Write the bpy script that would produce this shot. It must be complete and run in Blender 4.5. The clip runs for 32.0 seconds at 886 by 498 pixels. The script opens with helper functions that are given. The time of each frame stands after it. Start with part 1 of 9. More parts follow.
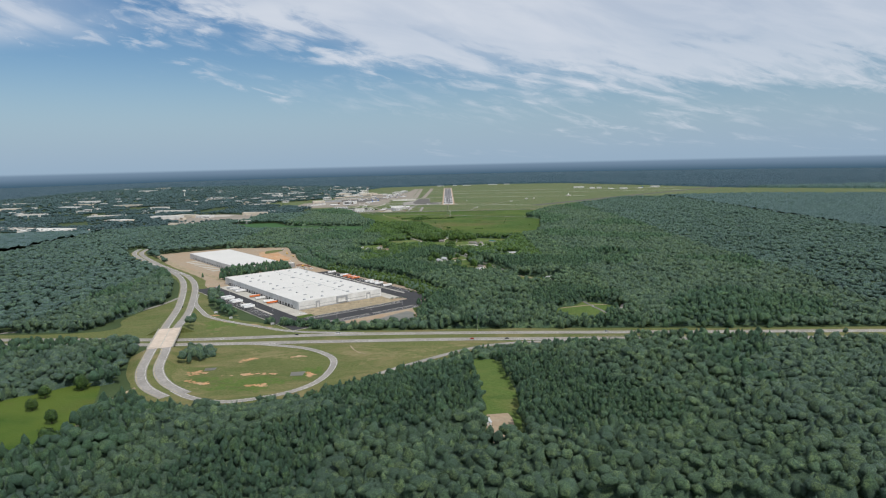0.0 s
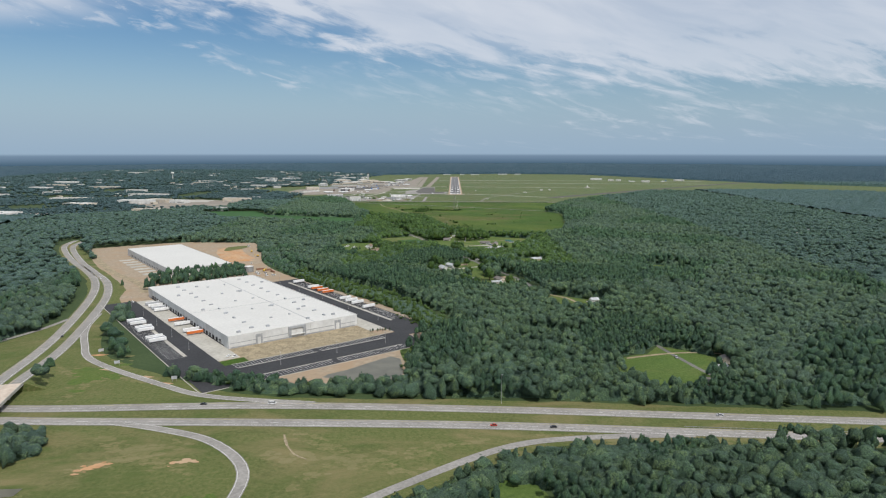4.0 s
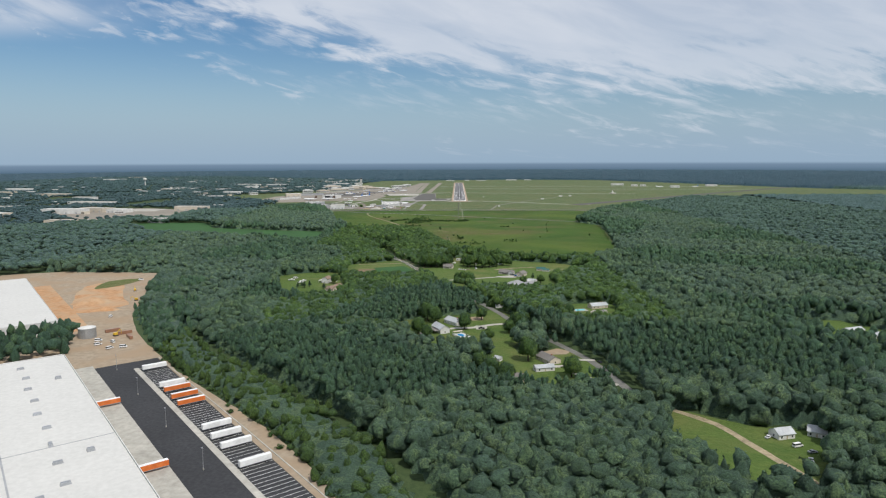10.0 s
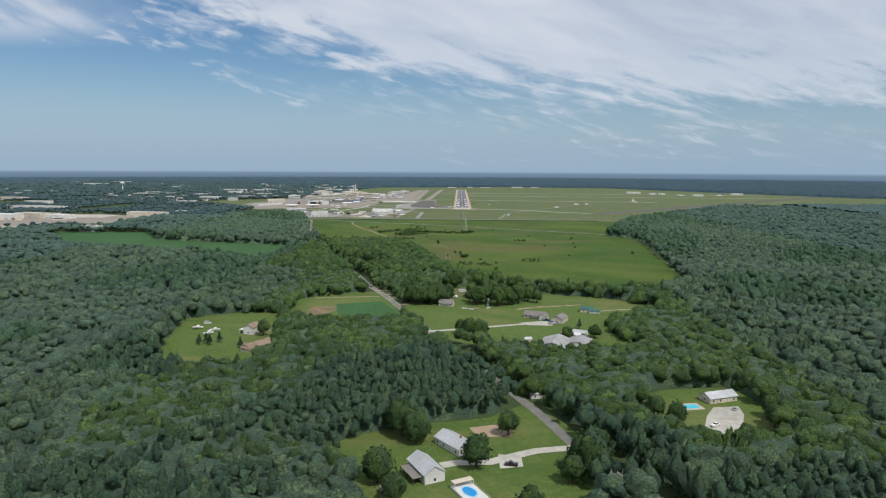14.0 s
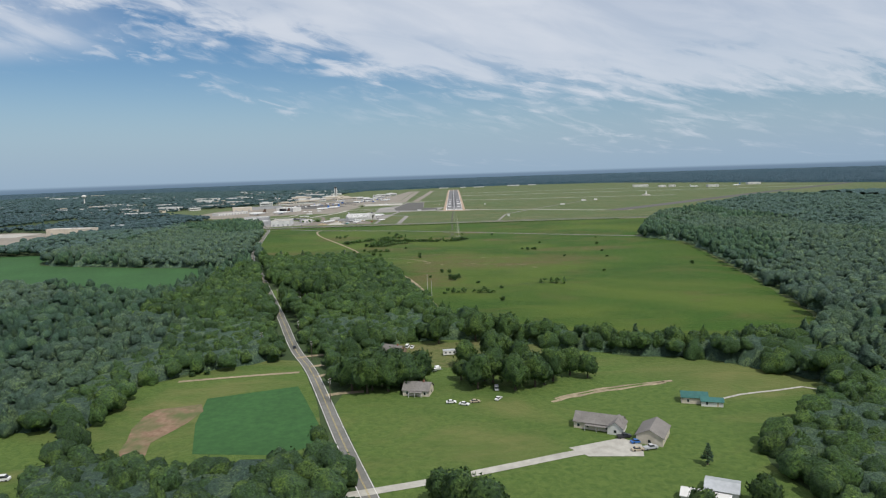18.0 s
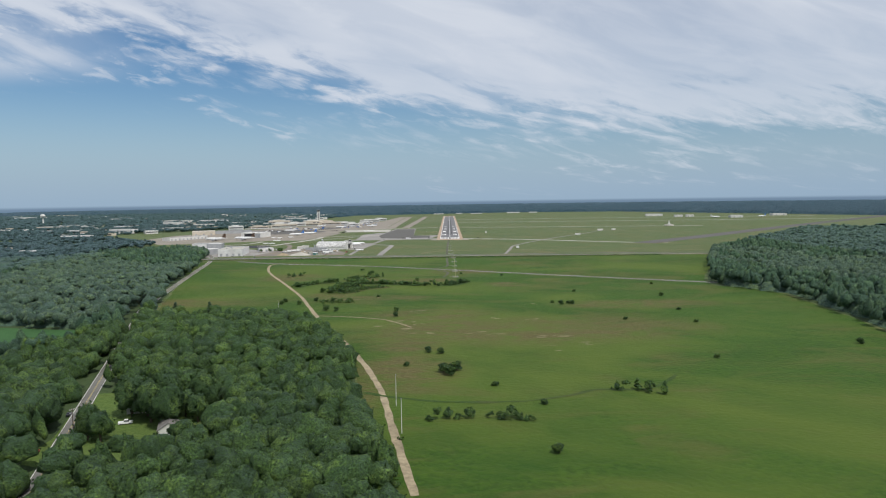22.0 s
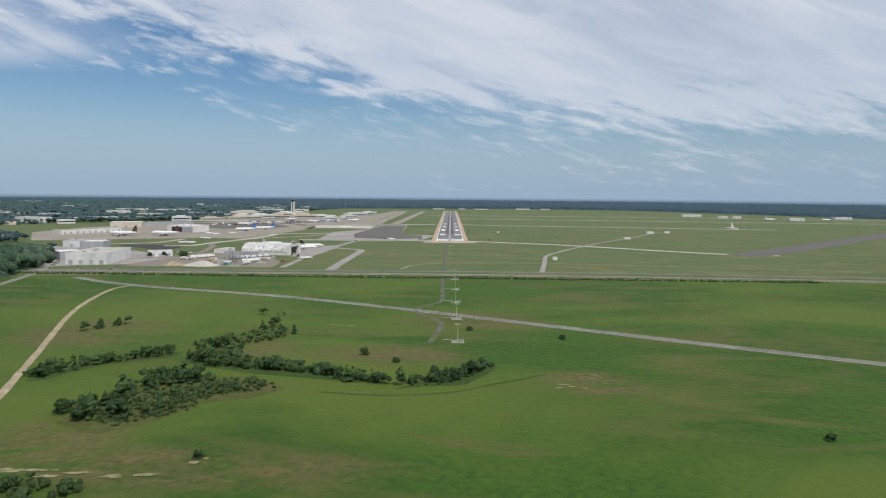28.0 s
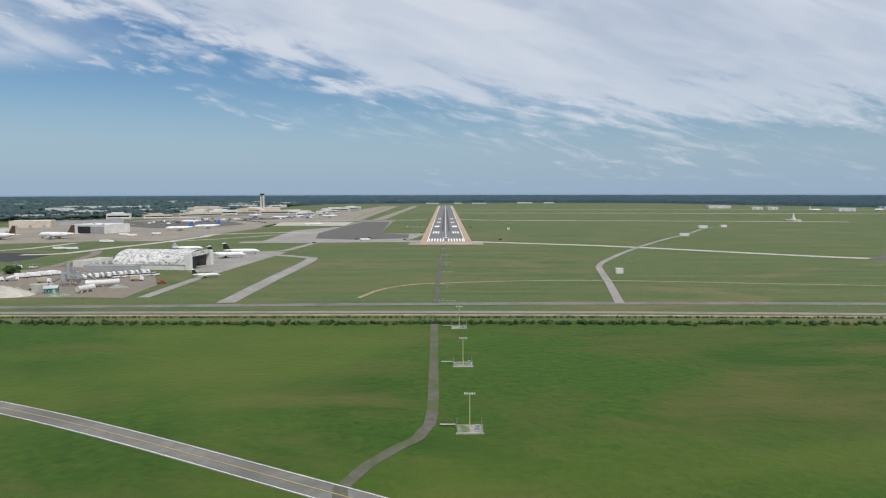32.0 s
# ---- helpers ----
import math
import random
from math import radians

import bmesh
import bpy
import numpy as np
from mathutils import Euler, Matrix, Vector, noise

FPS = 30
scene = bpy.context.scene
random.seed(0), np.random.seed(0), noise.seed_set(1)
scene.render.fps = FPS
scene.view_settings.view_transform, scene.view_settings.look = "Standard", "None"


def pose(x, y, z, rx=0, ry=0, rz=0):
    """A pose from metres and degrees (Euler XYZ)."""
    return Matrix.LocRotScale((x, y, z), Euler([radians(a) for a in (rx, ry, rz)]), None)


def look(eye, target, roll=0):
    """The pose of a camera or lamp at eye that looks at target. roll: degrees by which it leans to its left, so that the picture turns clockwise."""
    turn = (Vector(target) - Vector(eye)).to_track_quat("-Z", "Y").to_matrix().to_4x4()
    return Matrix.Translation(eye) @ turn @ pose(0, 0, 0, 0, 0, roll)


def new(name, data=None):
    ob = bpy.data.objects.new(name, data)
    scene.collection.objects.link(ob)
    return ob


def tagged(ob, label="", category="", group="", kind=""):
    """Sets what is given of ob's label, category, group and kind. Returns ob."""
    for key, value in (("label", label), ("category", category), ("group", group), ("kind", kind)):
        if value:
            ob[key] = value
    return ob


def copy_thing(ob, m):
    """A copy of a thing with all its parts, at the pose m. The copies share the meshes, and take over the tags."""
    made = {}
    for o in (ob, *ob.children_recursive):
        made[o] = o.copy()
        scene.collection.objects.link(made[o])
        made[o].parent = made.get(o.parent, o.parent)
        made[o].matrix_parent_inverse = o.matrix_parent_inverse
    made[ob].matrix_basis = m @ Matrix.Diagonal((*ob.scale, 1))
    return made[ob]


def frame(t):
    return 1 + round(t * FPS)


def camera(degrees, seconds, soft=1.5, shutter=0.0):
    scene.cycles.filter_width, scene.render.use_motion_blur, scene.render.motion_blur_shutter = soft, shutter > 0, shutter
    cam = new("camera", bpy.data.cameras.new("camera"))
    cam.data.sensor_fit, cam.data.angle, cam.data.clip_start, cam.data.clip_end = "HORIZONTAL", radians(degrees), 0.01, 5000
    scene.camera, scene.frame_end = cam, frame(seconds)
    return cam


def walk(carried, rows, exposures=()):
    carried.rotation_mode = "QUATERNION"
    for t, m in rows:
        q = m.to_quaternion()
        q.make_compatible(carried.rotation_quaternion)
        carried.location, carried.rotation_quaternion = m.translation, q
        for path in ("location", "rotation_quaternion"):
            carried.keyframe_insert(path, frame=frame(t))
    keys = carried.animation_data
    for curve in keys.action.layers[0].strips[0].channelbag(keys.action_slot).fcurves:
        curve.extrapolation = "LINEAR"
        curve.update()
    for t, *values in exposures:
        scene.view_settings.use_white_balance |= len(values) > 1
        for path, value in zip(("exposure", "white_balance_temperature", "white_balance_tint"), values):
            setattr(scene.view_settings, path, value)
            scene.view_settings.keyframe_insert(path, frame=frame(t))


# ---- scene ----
cam = camera(68.2, 32.0, soft=1.15)
# The plan below is drawn in metres of the real place; the whole model stands at this scale,
# which keeps the flight within the pace that the camera may have.
K = 0.495
# seconds, place in metres, then heading to the left, look up and roll in degrees
ROWS = [
    (0.0, -4.8, -3146.2, 203.9, 0.48, -7.62, -1.35),
    (0.5, -5.0, -3106.2, 201.3, 0.63, -7.65, -1.34),
    (1.0, -5.1, -3066.2, 198.7, 0.68, -7.76, -1.26),
    (1.5, -5.3, -3026.4, 196.1, 0.71, -7.84, -0.96),
    (2.0, -5.6, -2986.8, 193.5, 0.77, -8.01, -0.39),
    (2.5, -6.0, -2947.3, 191.0, 0.81, -8.12, 0.18),
    (3.0, -6.5, -2908.2, 188.4, 0.91, -8.18, 0.44),
    (3.5, -7.0, -2869.4, 186.0, 0.94, -8.31, 0.48),
    (5.5, -8.5, -2722.3, 176.9, 0.86, -8.98, -3.23),
    (6.0, -8.2, -2684.1, 174.0, 0.86, -8.87, -3.52),
    (6.5, -7.9, -2645.8, 170.9, 0.83, -8.80, -3.62),
    (7.0, -7.5, -2607.5, 167.7, 0.79, -8.74, -3.33),
    (7.5, -7.2, -2569.3, 164.5, 0.84, -8.49, -2.30),
    (8.0, -7.1, -2531.2, 161.1, 0.91, -8.29, -1.24),
    (8.5, -7.1, -2493.2, 157.8, 1.01, -8.03, -0.64),
    (9.0, -7.4, -2455.2, 154.5, 1.13, -7.83, -0.30),
    (9.5, -7.8, -2417.3, 151.3, 1.23, -7.68, -0.15),
    (10.0, -8.3, -2379.2, 148.2, 1.28, -7.76, -0.19),
    (10.5, -8.8, -2341.1, 145.2, 1.30, -7.85, -0.22),
    (11.0, -9.2, -2303.1, 142.2, 1.28, -7.87, 0.11),
    (11.5, -9.7, -2265.3, 139.2, 1.34, -7.74, 0.52),
    (12.0, -10.0, -2227.9, 136.3, 1.45, -7.59, 0.85),
    (12.5, -10.3, -2190.9, 133.4, 1.55, -7.36, 1.00),
    (13.0, -10.4, -2154.1, 130.7, 1.53, -7.09, 0.90),
    (13.5, -10.4, -2117.5, 128.1, 1.47, -6.96, 0.66),
    (14.0, -10.0, -2081.1, 125.5, 1.42, -6.98, 0.28),
    (14.5, -9.4, -2044.9, 123.0, 1.47, -7.03, -0.25),
    (16.5, -1.8, -1902.0, 112.9, 1.42, -6.78, -1.60),
    (17.0, -1.3, -1865.5, 110.7, 1.32, -6.82, -2.08),
    (17.5, -1.1, -1829.0, 108.6, 1.20, -6.90, -2.07),
    (18.0, -1.0, -1792.4, 106.4, 1.07, -6.77, -1.92),
    (18.5, -1.1, -1756.0, 104.3, 0.96, -6.57, -1.68),
    (19.0, -1.3, -1719.8, 102.1, 0.75, -6.32, -1.55),
    (19.5, -1.4, -1683.7, 100.0, 0.77, -5.96, -1.32),
    (20.0, -1.6, -1647.4, 98.1, 0.69, -5.63, -1.38),
    (20.5, -1.9, -1610.7, 96.5, 0.54, -5.29, -1.33),
    (21.0, -2.0, -1573.5, 95.3, 0.40, -4.97, -1.22),
    (21.5, -2.1, -1536.2, 94.3, 0.46, -4.65, -1.10),
    (22.0, -2.1, -1499.1, 93.4, 0.54, -4.44, -0.86),
    (22.5, -2.2, -1462.4, 92.7, 0.56, -4.45, -0.71),
    (23.0, -2.2, -1425.8, 91.9, 0.55, -4.46, -0.41),
    (23.5, -2.2, -1389.3, 91.1, 0.58, -4.61, -0.31),
    (24.0, -2.2, -1352.7, 90.2, 0.54, -4.68, -0.38),
    (24.5, -2.3, -1316.1, 89.0, 0.48, -4.68, -0.51),
    (25.0, -2.4, -1279.4, 87.6, 0.32, -4.62, -0.59),
    (25.5, -2.3, -1242.8, 86.1, 0.19, -4.60, -0.62),
    (27.5, 0.2, -1096.9, 77.5, 0.48, -4.63, 0.49),
    (28.0, 0.6, -1059.9, 75.4, 0.62, -4.75, 0.54),
    (28.5, 0.8, -1022.9, 73.4, 0.71, -4.81, 0.32),
    (29.0, 0.7, -986.0, 71.4, 0.72, -4.87, 0.11),
    (29.5, 0.4, -949.3, 69.3, 0.79, -4.90, -0.13),
    (30.0, -0.1, -912.6, 67.2, 0.60, -4.89, -0.32),
    (30.5, -0.5, -875.4, 65.2, 0.33, -4.86, -0.28),
    (31.0, -0.8, -837.8, 63.1, 0.17, -4.90, -0.30),
    (31.5, -0.9, -799.7, 61.1, 0.13, -5.01, -0.17),
    (32.0, -1.0, -761.5, 59.1, 0.19, -5.05, -0.11),
]
walk(cam, [(t, pose(K * x, K * y, K * z, 0, 0, yaw) @ pose(0, 0, 0, 90 + pitch) @ pose(0, 0, 0, 0, 0, roll)) for t, x, y, z, yaw, pitch, roll in ROWS],
     exposures=[(0.0, 0.0), (32.0, 0.0)])

# ---- sky and sun ----
SUN_UP, SUN_AZ = radians(56), radians(140)      # height, and turn clockwise from straight ahead (+y)
to_sun = Vector((math.sin(SUN_AZ) * math.cos(SUN_UP), math.cos(SUN_AZ) * math.cos(SUN_UP), math.sin(SUN_UP)))
lamp = bpy.data.lights.new("sun", "SUN")
lamp.energy, lamp.angle, lamp.color = 3.2, radians(0.6), (1.0, 0.96, 0.89)
sun = new("sun", lamp)
sun.matrix_world = look(to_sun * 1000, (0, 0, 0))

world = bpy.data.worlds.new("sky")
scene.world = world
world.use_nodes = True
wn, wl = world.node_tree.nodes, world.node_tree.links
wn.clear()


def wnode(kind, **values):
    n = wn.new(kind)
    for k, v in values.items():
        n.inputs[k].default_value = v
    return n


def wmath(op, a, b=None, c=None):
    n = wn.new("ShaderNodeMath")
    n.operation = op
    for i, v in enumerate((a, b, c)):
        if v is None:
            continue
        if isinstance(v, (int, float)):
            n.inputs[i].default_value = v
        else:
            wl.new(v, n.inputs[i])
    return n.outputs[0]


def wmix(fac, a, b):
    n = wn.new("ShaderNodeMix")
    n.data_type = "RGBA"
    for i, v in ((0, fac), (6, a), (7, b)):
        if isinstance(v, (int, float, tuple)):
            n.inputs[i].default_value = v
        else:
            wl.new(v, n.inputs[i])
    return n.outputs[2]


def wramp(v, lo, hi):
    n = wn.new("ShaderNodeMapRange")
    n.interpolation_type = "SMOOTHSTEP"
    wl.new(v, n.inputs[0])
    n.inputs[1].default_value, n.inputs[2].default_value = lo, hi
    return n.outputs[0]


sky = wn.new("ShaderNodeTexSky")
sky.sky_type, sky.sun_disc = "NISHITA", False
sky.sun_elevation, sky.sun_rotation = SUN_UP, SUN_AZ
sky.altitude, sky.air_density, sky.dust_density, sky.ozone_density = 200, 1.0, 0.8, 3.0
coord = wn.new("ShaderNodeTexCoord")
split = wn.new("ShaderNodeSeparateXYZ")
wl.new(coord.outputs["Generated"], split.inputs[0])
dx, dy, dz = split.outputs
ahead = wmath("MAXIMUM", wmath("ABSOLUTE", dy), 0.3)
across = wmath("DIVIDE", dx, ahead)
up = wmath("DIVIDE", dz, ahead)
flat = wn.new("ShaderNodeCombineXYZ")       # across and up, with the streaks of high cloud laid slightly aslant
wl.new(across, flat.inputs[0])
wl.new(wmath("ADD", wmath("POWER", wmath("MAXIMUM", up, 0.001), 0.75), wmath("MULTIPLY", across, 0.30)), flat.inputs[1])


def veil(turn, sx, sy, scale, detail, rough, bend, lo, hi, shift=0.0):
    m = wn.new("ShaderNodeMapping")
    m.inputs["Rotation"].default_value = (0, 0, radians(turn))
    m.inputs["Scale"].default_value = (sx, sy, 1)
    m.inputs["Location"].default_value = (shift, shift * 0.7, shift)
    wl.new(flat.outputs[0], m.inputs[0])
    n = wnode("ShaderNodeTexNoise", Scale=scale, Detail=detail, Roughness=rough, Distortion=bend)
    wl.new(m.outputs[0], n.inputs[0])
    return wramp(n.outputs[0], lo, hi)


banks = veil(0, 1.0, 3.0, 2.4, 4, 0.5, 0.6, 0.34, 0.66, 3.1)
wisps = veil(3, 1.0, 3.6, 6.0, 7, 0.55, 0.7, 0.36, 0.66, 7.7)
fine_wisps = veil(6, 1.0, 3.0, 20.0, 6, 0.6, 0.5, 0.40, 0.66, 1.7)
# a pale sheet of high cloud, whose lower edge slopes down to the right; torn wisps hang below it
edge = wmath("SUBTRACT", 0.245, wmath("MULTIPLY", wramp(across, -0.60, 0.10), 0.150))
tear = wmath("MULTIPLY", wmath("SUBTRACT", wmath("ADD", wmath("MULTIPLY", wisps, 0.6), wmath("MULTIPLY", fine_wisps, 0.4)), 0.5), 0.085)
above = wmath("ADD", wmath("SUBTRACT", up, edge), tear)
sheet = wmath("MULTIPLY", wramp(above, -0.028, 0.060), wmath("ADD", 0.60, wmath("ADD", wmath("MULTIPLY", banks, 0.22), wmath("MULTIPLY", wisps, 0.14))))
shreds = wmath("MULTIPLY", wmath("MULTIPLY", wisps, wmath("MULTIPLY", fine_wisps, banks)), wmath("MULTIPLY", wramp(above, -0.085, -0.01), 0.75))
far_left = wmath("MULTIPLY", wmath("MULTIPLY", wramp(across, -0.42, -0.62), wramp(up, 0.170, 0.225)), wmath("ADD", 0.25, wmath("MULTIPLY", wisps, 0.5)))
cover = wmath("MINIMUM", wmath("MAXIMUM", wmath("MAXIMUM", sheet, shreds), far_left), 0.95)
clear_sky = wn.new("ShaderNodeVectorMath")
clear_sky.operation = "SCALE"
clear_sky.inputs[3].default_value = 0.087
rich = wn.new("ShaderNodeHueSaturation")
rich.inputs["Saturation"].default_value = 1.22
wl.new(sky.outputs[0], rich.inputs["Color"])
wl.new(rich.outputs[0], clear_sky.inputs[0])
haze = wramp(dz, 0.16, 0.0)
hazed = wmix(wmath("MULTIPLY", haze, 0.88), clear_sky.outputs[0], (0.310, 0.440, 0.590, 1))
clouded = wmix(cover, hazed, (0.655, 0.700, 0.780, 1))
# backdrop for wooded land past the last ground, haze blue painted into its colour
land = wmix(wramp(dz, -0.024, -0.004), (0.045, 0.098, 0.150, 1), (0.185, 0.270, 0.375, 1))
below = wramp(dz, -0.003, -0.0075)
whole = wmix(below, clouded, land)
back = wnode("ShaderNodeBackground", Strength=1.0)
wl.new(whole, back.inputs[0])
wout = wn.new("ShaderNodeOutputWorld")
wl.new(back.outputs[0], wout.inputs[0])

# ---- materials ----


def mat(name, a, b, size=1.0, rough=0.8, bump=0.0, big=12.0, c=None, metal=0.0, island=0.0, random_ob=0.0, sheen=0.0, spec=0.3, low=0.35, high=0.65, mottle=0.13):
    """A surface that varies between a and b at the grain's size (metres), and towards c in patches of the size big."""
    m = bpy.data.materials.new(name)
    m.use_nodes = True
    n, l = m.node_tree.nodes, m.node_tree.links
    p = n["Principled BSDF"]
    geo = n.new("ShaderNodeNewGeometry")
    fine = n.new("ShaderNodeTexNoise")
    fine.inputs["Scale"].default_value, fine.inputs["Detail"].default_value, fine.inputs["Roughness"].default_value = 1 / (K * size), 6, 0.65
    l.new(geo.outputs["Position"], fine.inputs["Vector"])
    wide = n.new("ShaderNodeTexNoise")
    wide.inputs["Scale"].default_value, wide.inputs["Detail"].default_value, wide.inputs["Distortion"].default_value = 1 / (K * big), 4, 0.4
    l.new(geo.outputs["Position"], wide.inputs["Vector"])

    def ramp(v, lo, hi):
        r = n.new("ShaderNodeMapRange")
        r.inputs[1].default_value, r.inputs[2].default_value = lo, hi
        l.new(v, r.inputs[0])
        return r.outputs[0]

    def mix(f, x, y, how="MIX"):
        k = n.new("ShaderNodeMix")
        k.data_type, k.blend_type = "RGBA", how
        for i, v in ((0, f), (6, x), (7, y)):
            if isinstance(v, (int, float)):
                k.inputs[i].default_value = v
            elif isinstance(v, tuple):
                k.inputs[i].default_value = (*v, 1)
            else:
                l.new(v, k.inputs[i])
        return k.outputs[2]

    col = mix(ramp(fine.outputs[0], low, high), a, b)
    if c:
        col = mix(ramp(wide.outputs[0], 0.42, 0.66), col, c)
    else:
        shade = n.new("ShaderNodeMapRange")
        shade.inputs[1].default_value, shade.inputs[2].default_value, shade.inputs[3].default_value, shade.inputs[4].default_value = 0.3, 0.7, 1 - mottle, 1 + mottle
        l.new(wide.outputs[0], shade.inputs[0])
        grey = n.new("ShaderNodeCombineColor")
        for i in range(3):
            l.new(shade.outputs[0], grey.inputs[i])
        col = mix(1.0, col, grey.outputs[0], "MULTIPLY")
    for weight, source in ((island, geo.outputs["Random Per Island"]), (random_ob, None)):
        if weight:
            if source is None:
                source = n.new("ShaderNodeObjectInfo").outputs["Random"]
            r = n.new("ShaderNodeMapRange")
            r.inputs[3].default_value, r.inputs[4].default_value = 1 - weight, 1 + weight
            l.new(source, r.inputs[0])
            grey = n.new("ShaderNodeCombineColor")
            for i in range(3):
                l.new(r.outputs[0], grey.inputs[i])
            col = mix(1.0, col, grey.outputs[0], "MULTIPLY")
    l.new(col, p.inputs["Base Color"])
    p.inputs["Roughness"].default_value, p.inputs["Metallic"].default_value = rough, metal
    p.inputs["Specular IOR Level"].default_value, p.inputs["Sheen Weight"].default_value = spec, sheen
    p.inputs["Sheen Tint"].default_value, p.inputs["Sheen Roughness"].default_value = (0.75, 0.88, 1.0, 1), 0.45
    if bump:
        b = n.new("ShaderNodeBump")
        b.inputs["Strength"].default_value, b.inputs["Distance"].default_value = 0.9, K * bump
        l.new(fine.outputs[0], b.inputs["Height"])
        l.new(b.outputs[0], p.inputs["Normal"])
    return m


# ground colour kept dark so that gaps between crowns read as shade
FOREST_FLOOR = mat("forest_floor", (0.034, 0.058, 0.020), (0.060, 0.090, 0.034), 3, 0.95, big=60, c=(0.035, 0.06, 0.02))


def foliage(name, shade, leaf, young, dusk, grain=0.5, sheen=0.08, odd=0.16, stand=60, thin=0.0):
    """Leaves: light and dark at the grain of a spray, each tree its own green, whole stands lighter or duskier."""
    g = bpy.data.materials.new(name)
    g.use_nodes = True
    n, l = g.node_tree.nodes, g.node_tree.links
    p = n["Principled BSDF"]
    geo = n.new("ShaderNodeNewGeometry")

    def field(size, lo, hi, detail, rough=0.6, bend=0.0):
        t = n.new("ShaderNodeTexNoise")
        t.inputs["Scale"].default_value, t.inputs["Detail"].default_value, t.inputs["Roughness"].default_value, t.inputs["Distortion"].default_value = 1 / (K * size), detail, rough, bend
        l.new(geo.outputs["Position"], t.inputs["Vector"])
        r = n.new("ShaderNodeMapRange")
        r.inputs[1].default_value, r.inputs[2].default_value = lo, hi
        l.new(t.outputs[0], r.inputs[0])
        return r.outputs[0]

    def mix(f, x, y, how="MIX"):
        k = n.new("ShaderNodeMix")
        k.data_type, k.blend_type = "RGBA", how
        for i, v in ((0, f), (6, x), (7, y)):
            if isinstance(v, tuple):
                k.inputs[i].default_value = (*v, 1)
            elif isinstance(v, float):
                k.inputs[i].default_value = v
            else:
                l.new(v, k.inputs[i])
        return k.outputs[2]

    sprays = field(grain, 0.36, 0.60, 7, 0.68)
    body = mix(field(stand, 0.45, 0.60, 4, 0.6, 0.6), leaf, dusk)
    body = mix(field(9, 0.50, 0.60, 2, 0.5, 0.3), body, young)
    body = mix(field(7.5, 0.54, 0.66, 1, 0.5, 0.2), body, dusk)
    # shade between the sprays is painted in as a darker leaf colour
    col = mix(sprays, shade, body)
    r = n.new("ShaderNodeMapRange")
    r.inputs[3].default_value, r.inputs[4].default_value = 1 - odd, 1 + odd
    l.new(geo.outputs["Random Per Island"], r.inputs[0])
    grey = n.new("ShaderNodeCombineColor")
    for i in range(3):
        l.new(r.outputs[0], grey.inputs[i])
    col = mix(1.0, col, grey.outputs[0], "MULTIPLY")
    l.new(col, p.inputs["Base Color"])
    p.inputs["Roughness"].default_value, p.inputs["Specular IOR Level"].default_value = 0.7, 0.22
    # blue-tinted sheen, raised on the distant woods to imitate haze
    p.inputs["Sheen Weight"].default_value, p.inputs["Sheen Roughness"].default_value, p.inputs["Sheen Tint"].default_value = sheen, 0.45, (0.55, 0.78, 1.0, 1)
    b = n.new("ShaderNodeBump")
    b.inputs["Strength"].default_value, b.inputs["Distance"].default_value = 1.0, K * max(0.9, 0.9 * grain)
    l.new(sprays, b.inputs["Height"])
    l.new(b.outputs[0], p.inputs["Normal"])
    if thin:
        # light that comes through thin leaves
        tr = n.new("ShaderNodeBsdfTranslucent")
        l.new(col, tr.inputs["Color"])
        both = n.new("ShaderNodeMixShader")
        both.inputs[0].default_value = thin
        l.new(p.outputs[0], both.inputs[1])
        l.new(tr.outputs[0], both.inputs[2])
        l.new(both.outputs[0], n["Material Output"].inputs[0])
    return g


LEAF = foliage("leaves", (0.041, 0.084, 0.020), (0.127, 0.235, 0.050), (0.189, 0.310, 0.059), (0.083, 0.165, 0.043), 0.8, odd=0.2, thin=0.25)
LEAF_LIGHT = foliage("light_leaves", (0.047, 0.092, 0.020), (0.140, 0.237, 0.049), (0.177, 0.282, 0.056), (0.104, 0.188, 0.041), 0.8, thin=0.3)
# bluer than the roadside leaves: haze is mixed into the leaf colour
HAZY_SOUTH_LEAF = foliage("hazy_forest_leaves", (0.055, 0.100, 0.061), (0.146, 0.243, 0.118), (0.211, 0.316, 0.133), (0.100, 0.176, 0.103), 1.0, odd=0.2, thin=0.2)
# blue partly the needles' own, partly haze put into the colour
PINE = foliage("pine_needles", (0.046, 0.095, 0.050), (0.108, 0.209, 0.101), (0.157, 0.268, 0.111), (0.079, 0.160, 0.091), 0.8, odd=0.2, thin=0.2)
# the mixed woods carry some haze blue in their colour too
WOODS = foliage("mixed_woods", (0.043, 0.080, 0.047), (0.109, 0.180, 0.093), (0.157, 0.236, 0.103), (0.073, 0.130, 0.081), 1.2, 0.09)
# outer, eastern, far and town leaves: the blue of haze is painted in
HAZY_OUTER_WOODS = foliage("hazy_outer_leaves", (0.038, 0.076, 0.053), (0.086, 0.156, 0.095), (0.121, 0.199, 0.106), (0.062, 0.119, 0.085), 1.6, 0.15)
HAZY_MID_WOODS = foliage("hazy_eastern_leaves", (0.032, 0.068, 0.054), (0.060, 0.119, 0.085), (0.076, 0.141, 0.090), (0.046, 0.099, 0.079), 2.4, 0.20, 0.0, 200)
HAZY_FAR_WOODS = foliage("hazy_far_woods", (0.020, 0.057, 0.077), (0.035, 0.089, 0.116), (0.043, 0.101, 0.120), (0.027, 0.073, 0.105), 8.0, 0.10, 0.0, 320)
HAZY_TOWN_TREES = foliage("hazy_town_leaves", (0.024, 0.053, 0.048), (0.043, 0.089, 0.077), (0.054, 0.106, 0.081), (0.032, 0.070, 0.070), 1.6, 0.2)
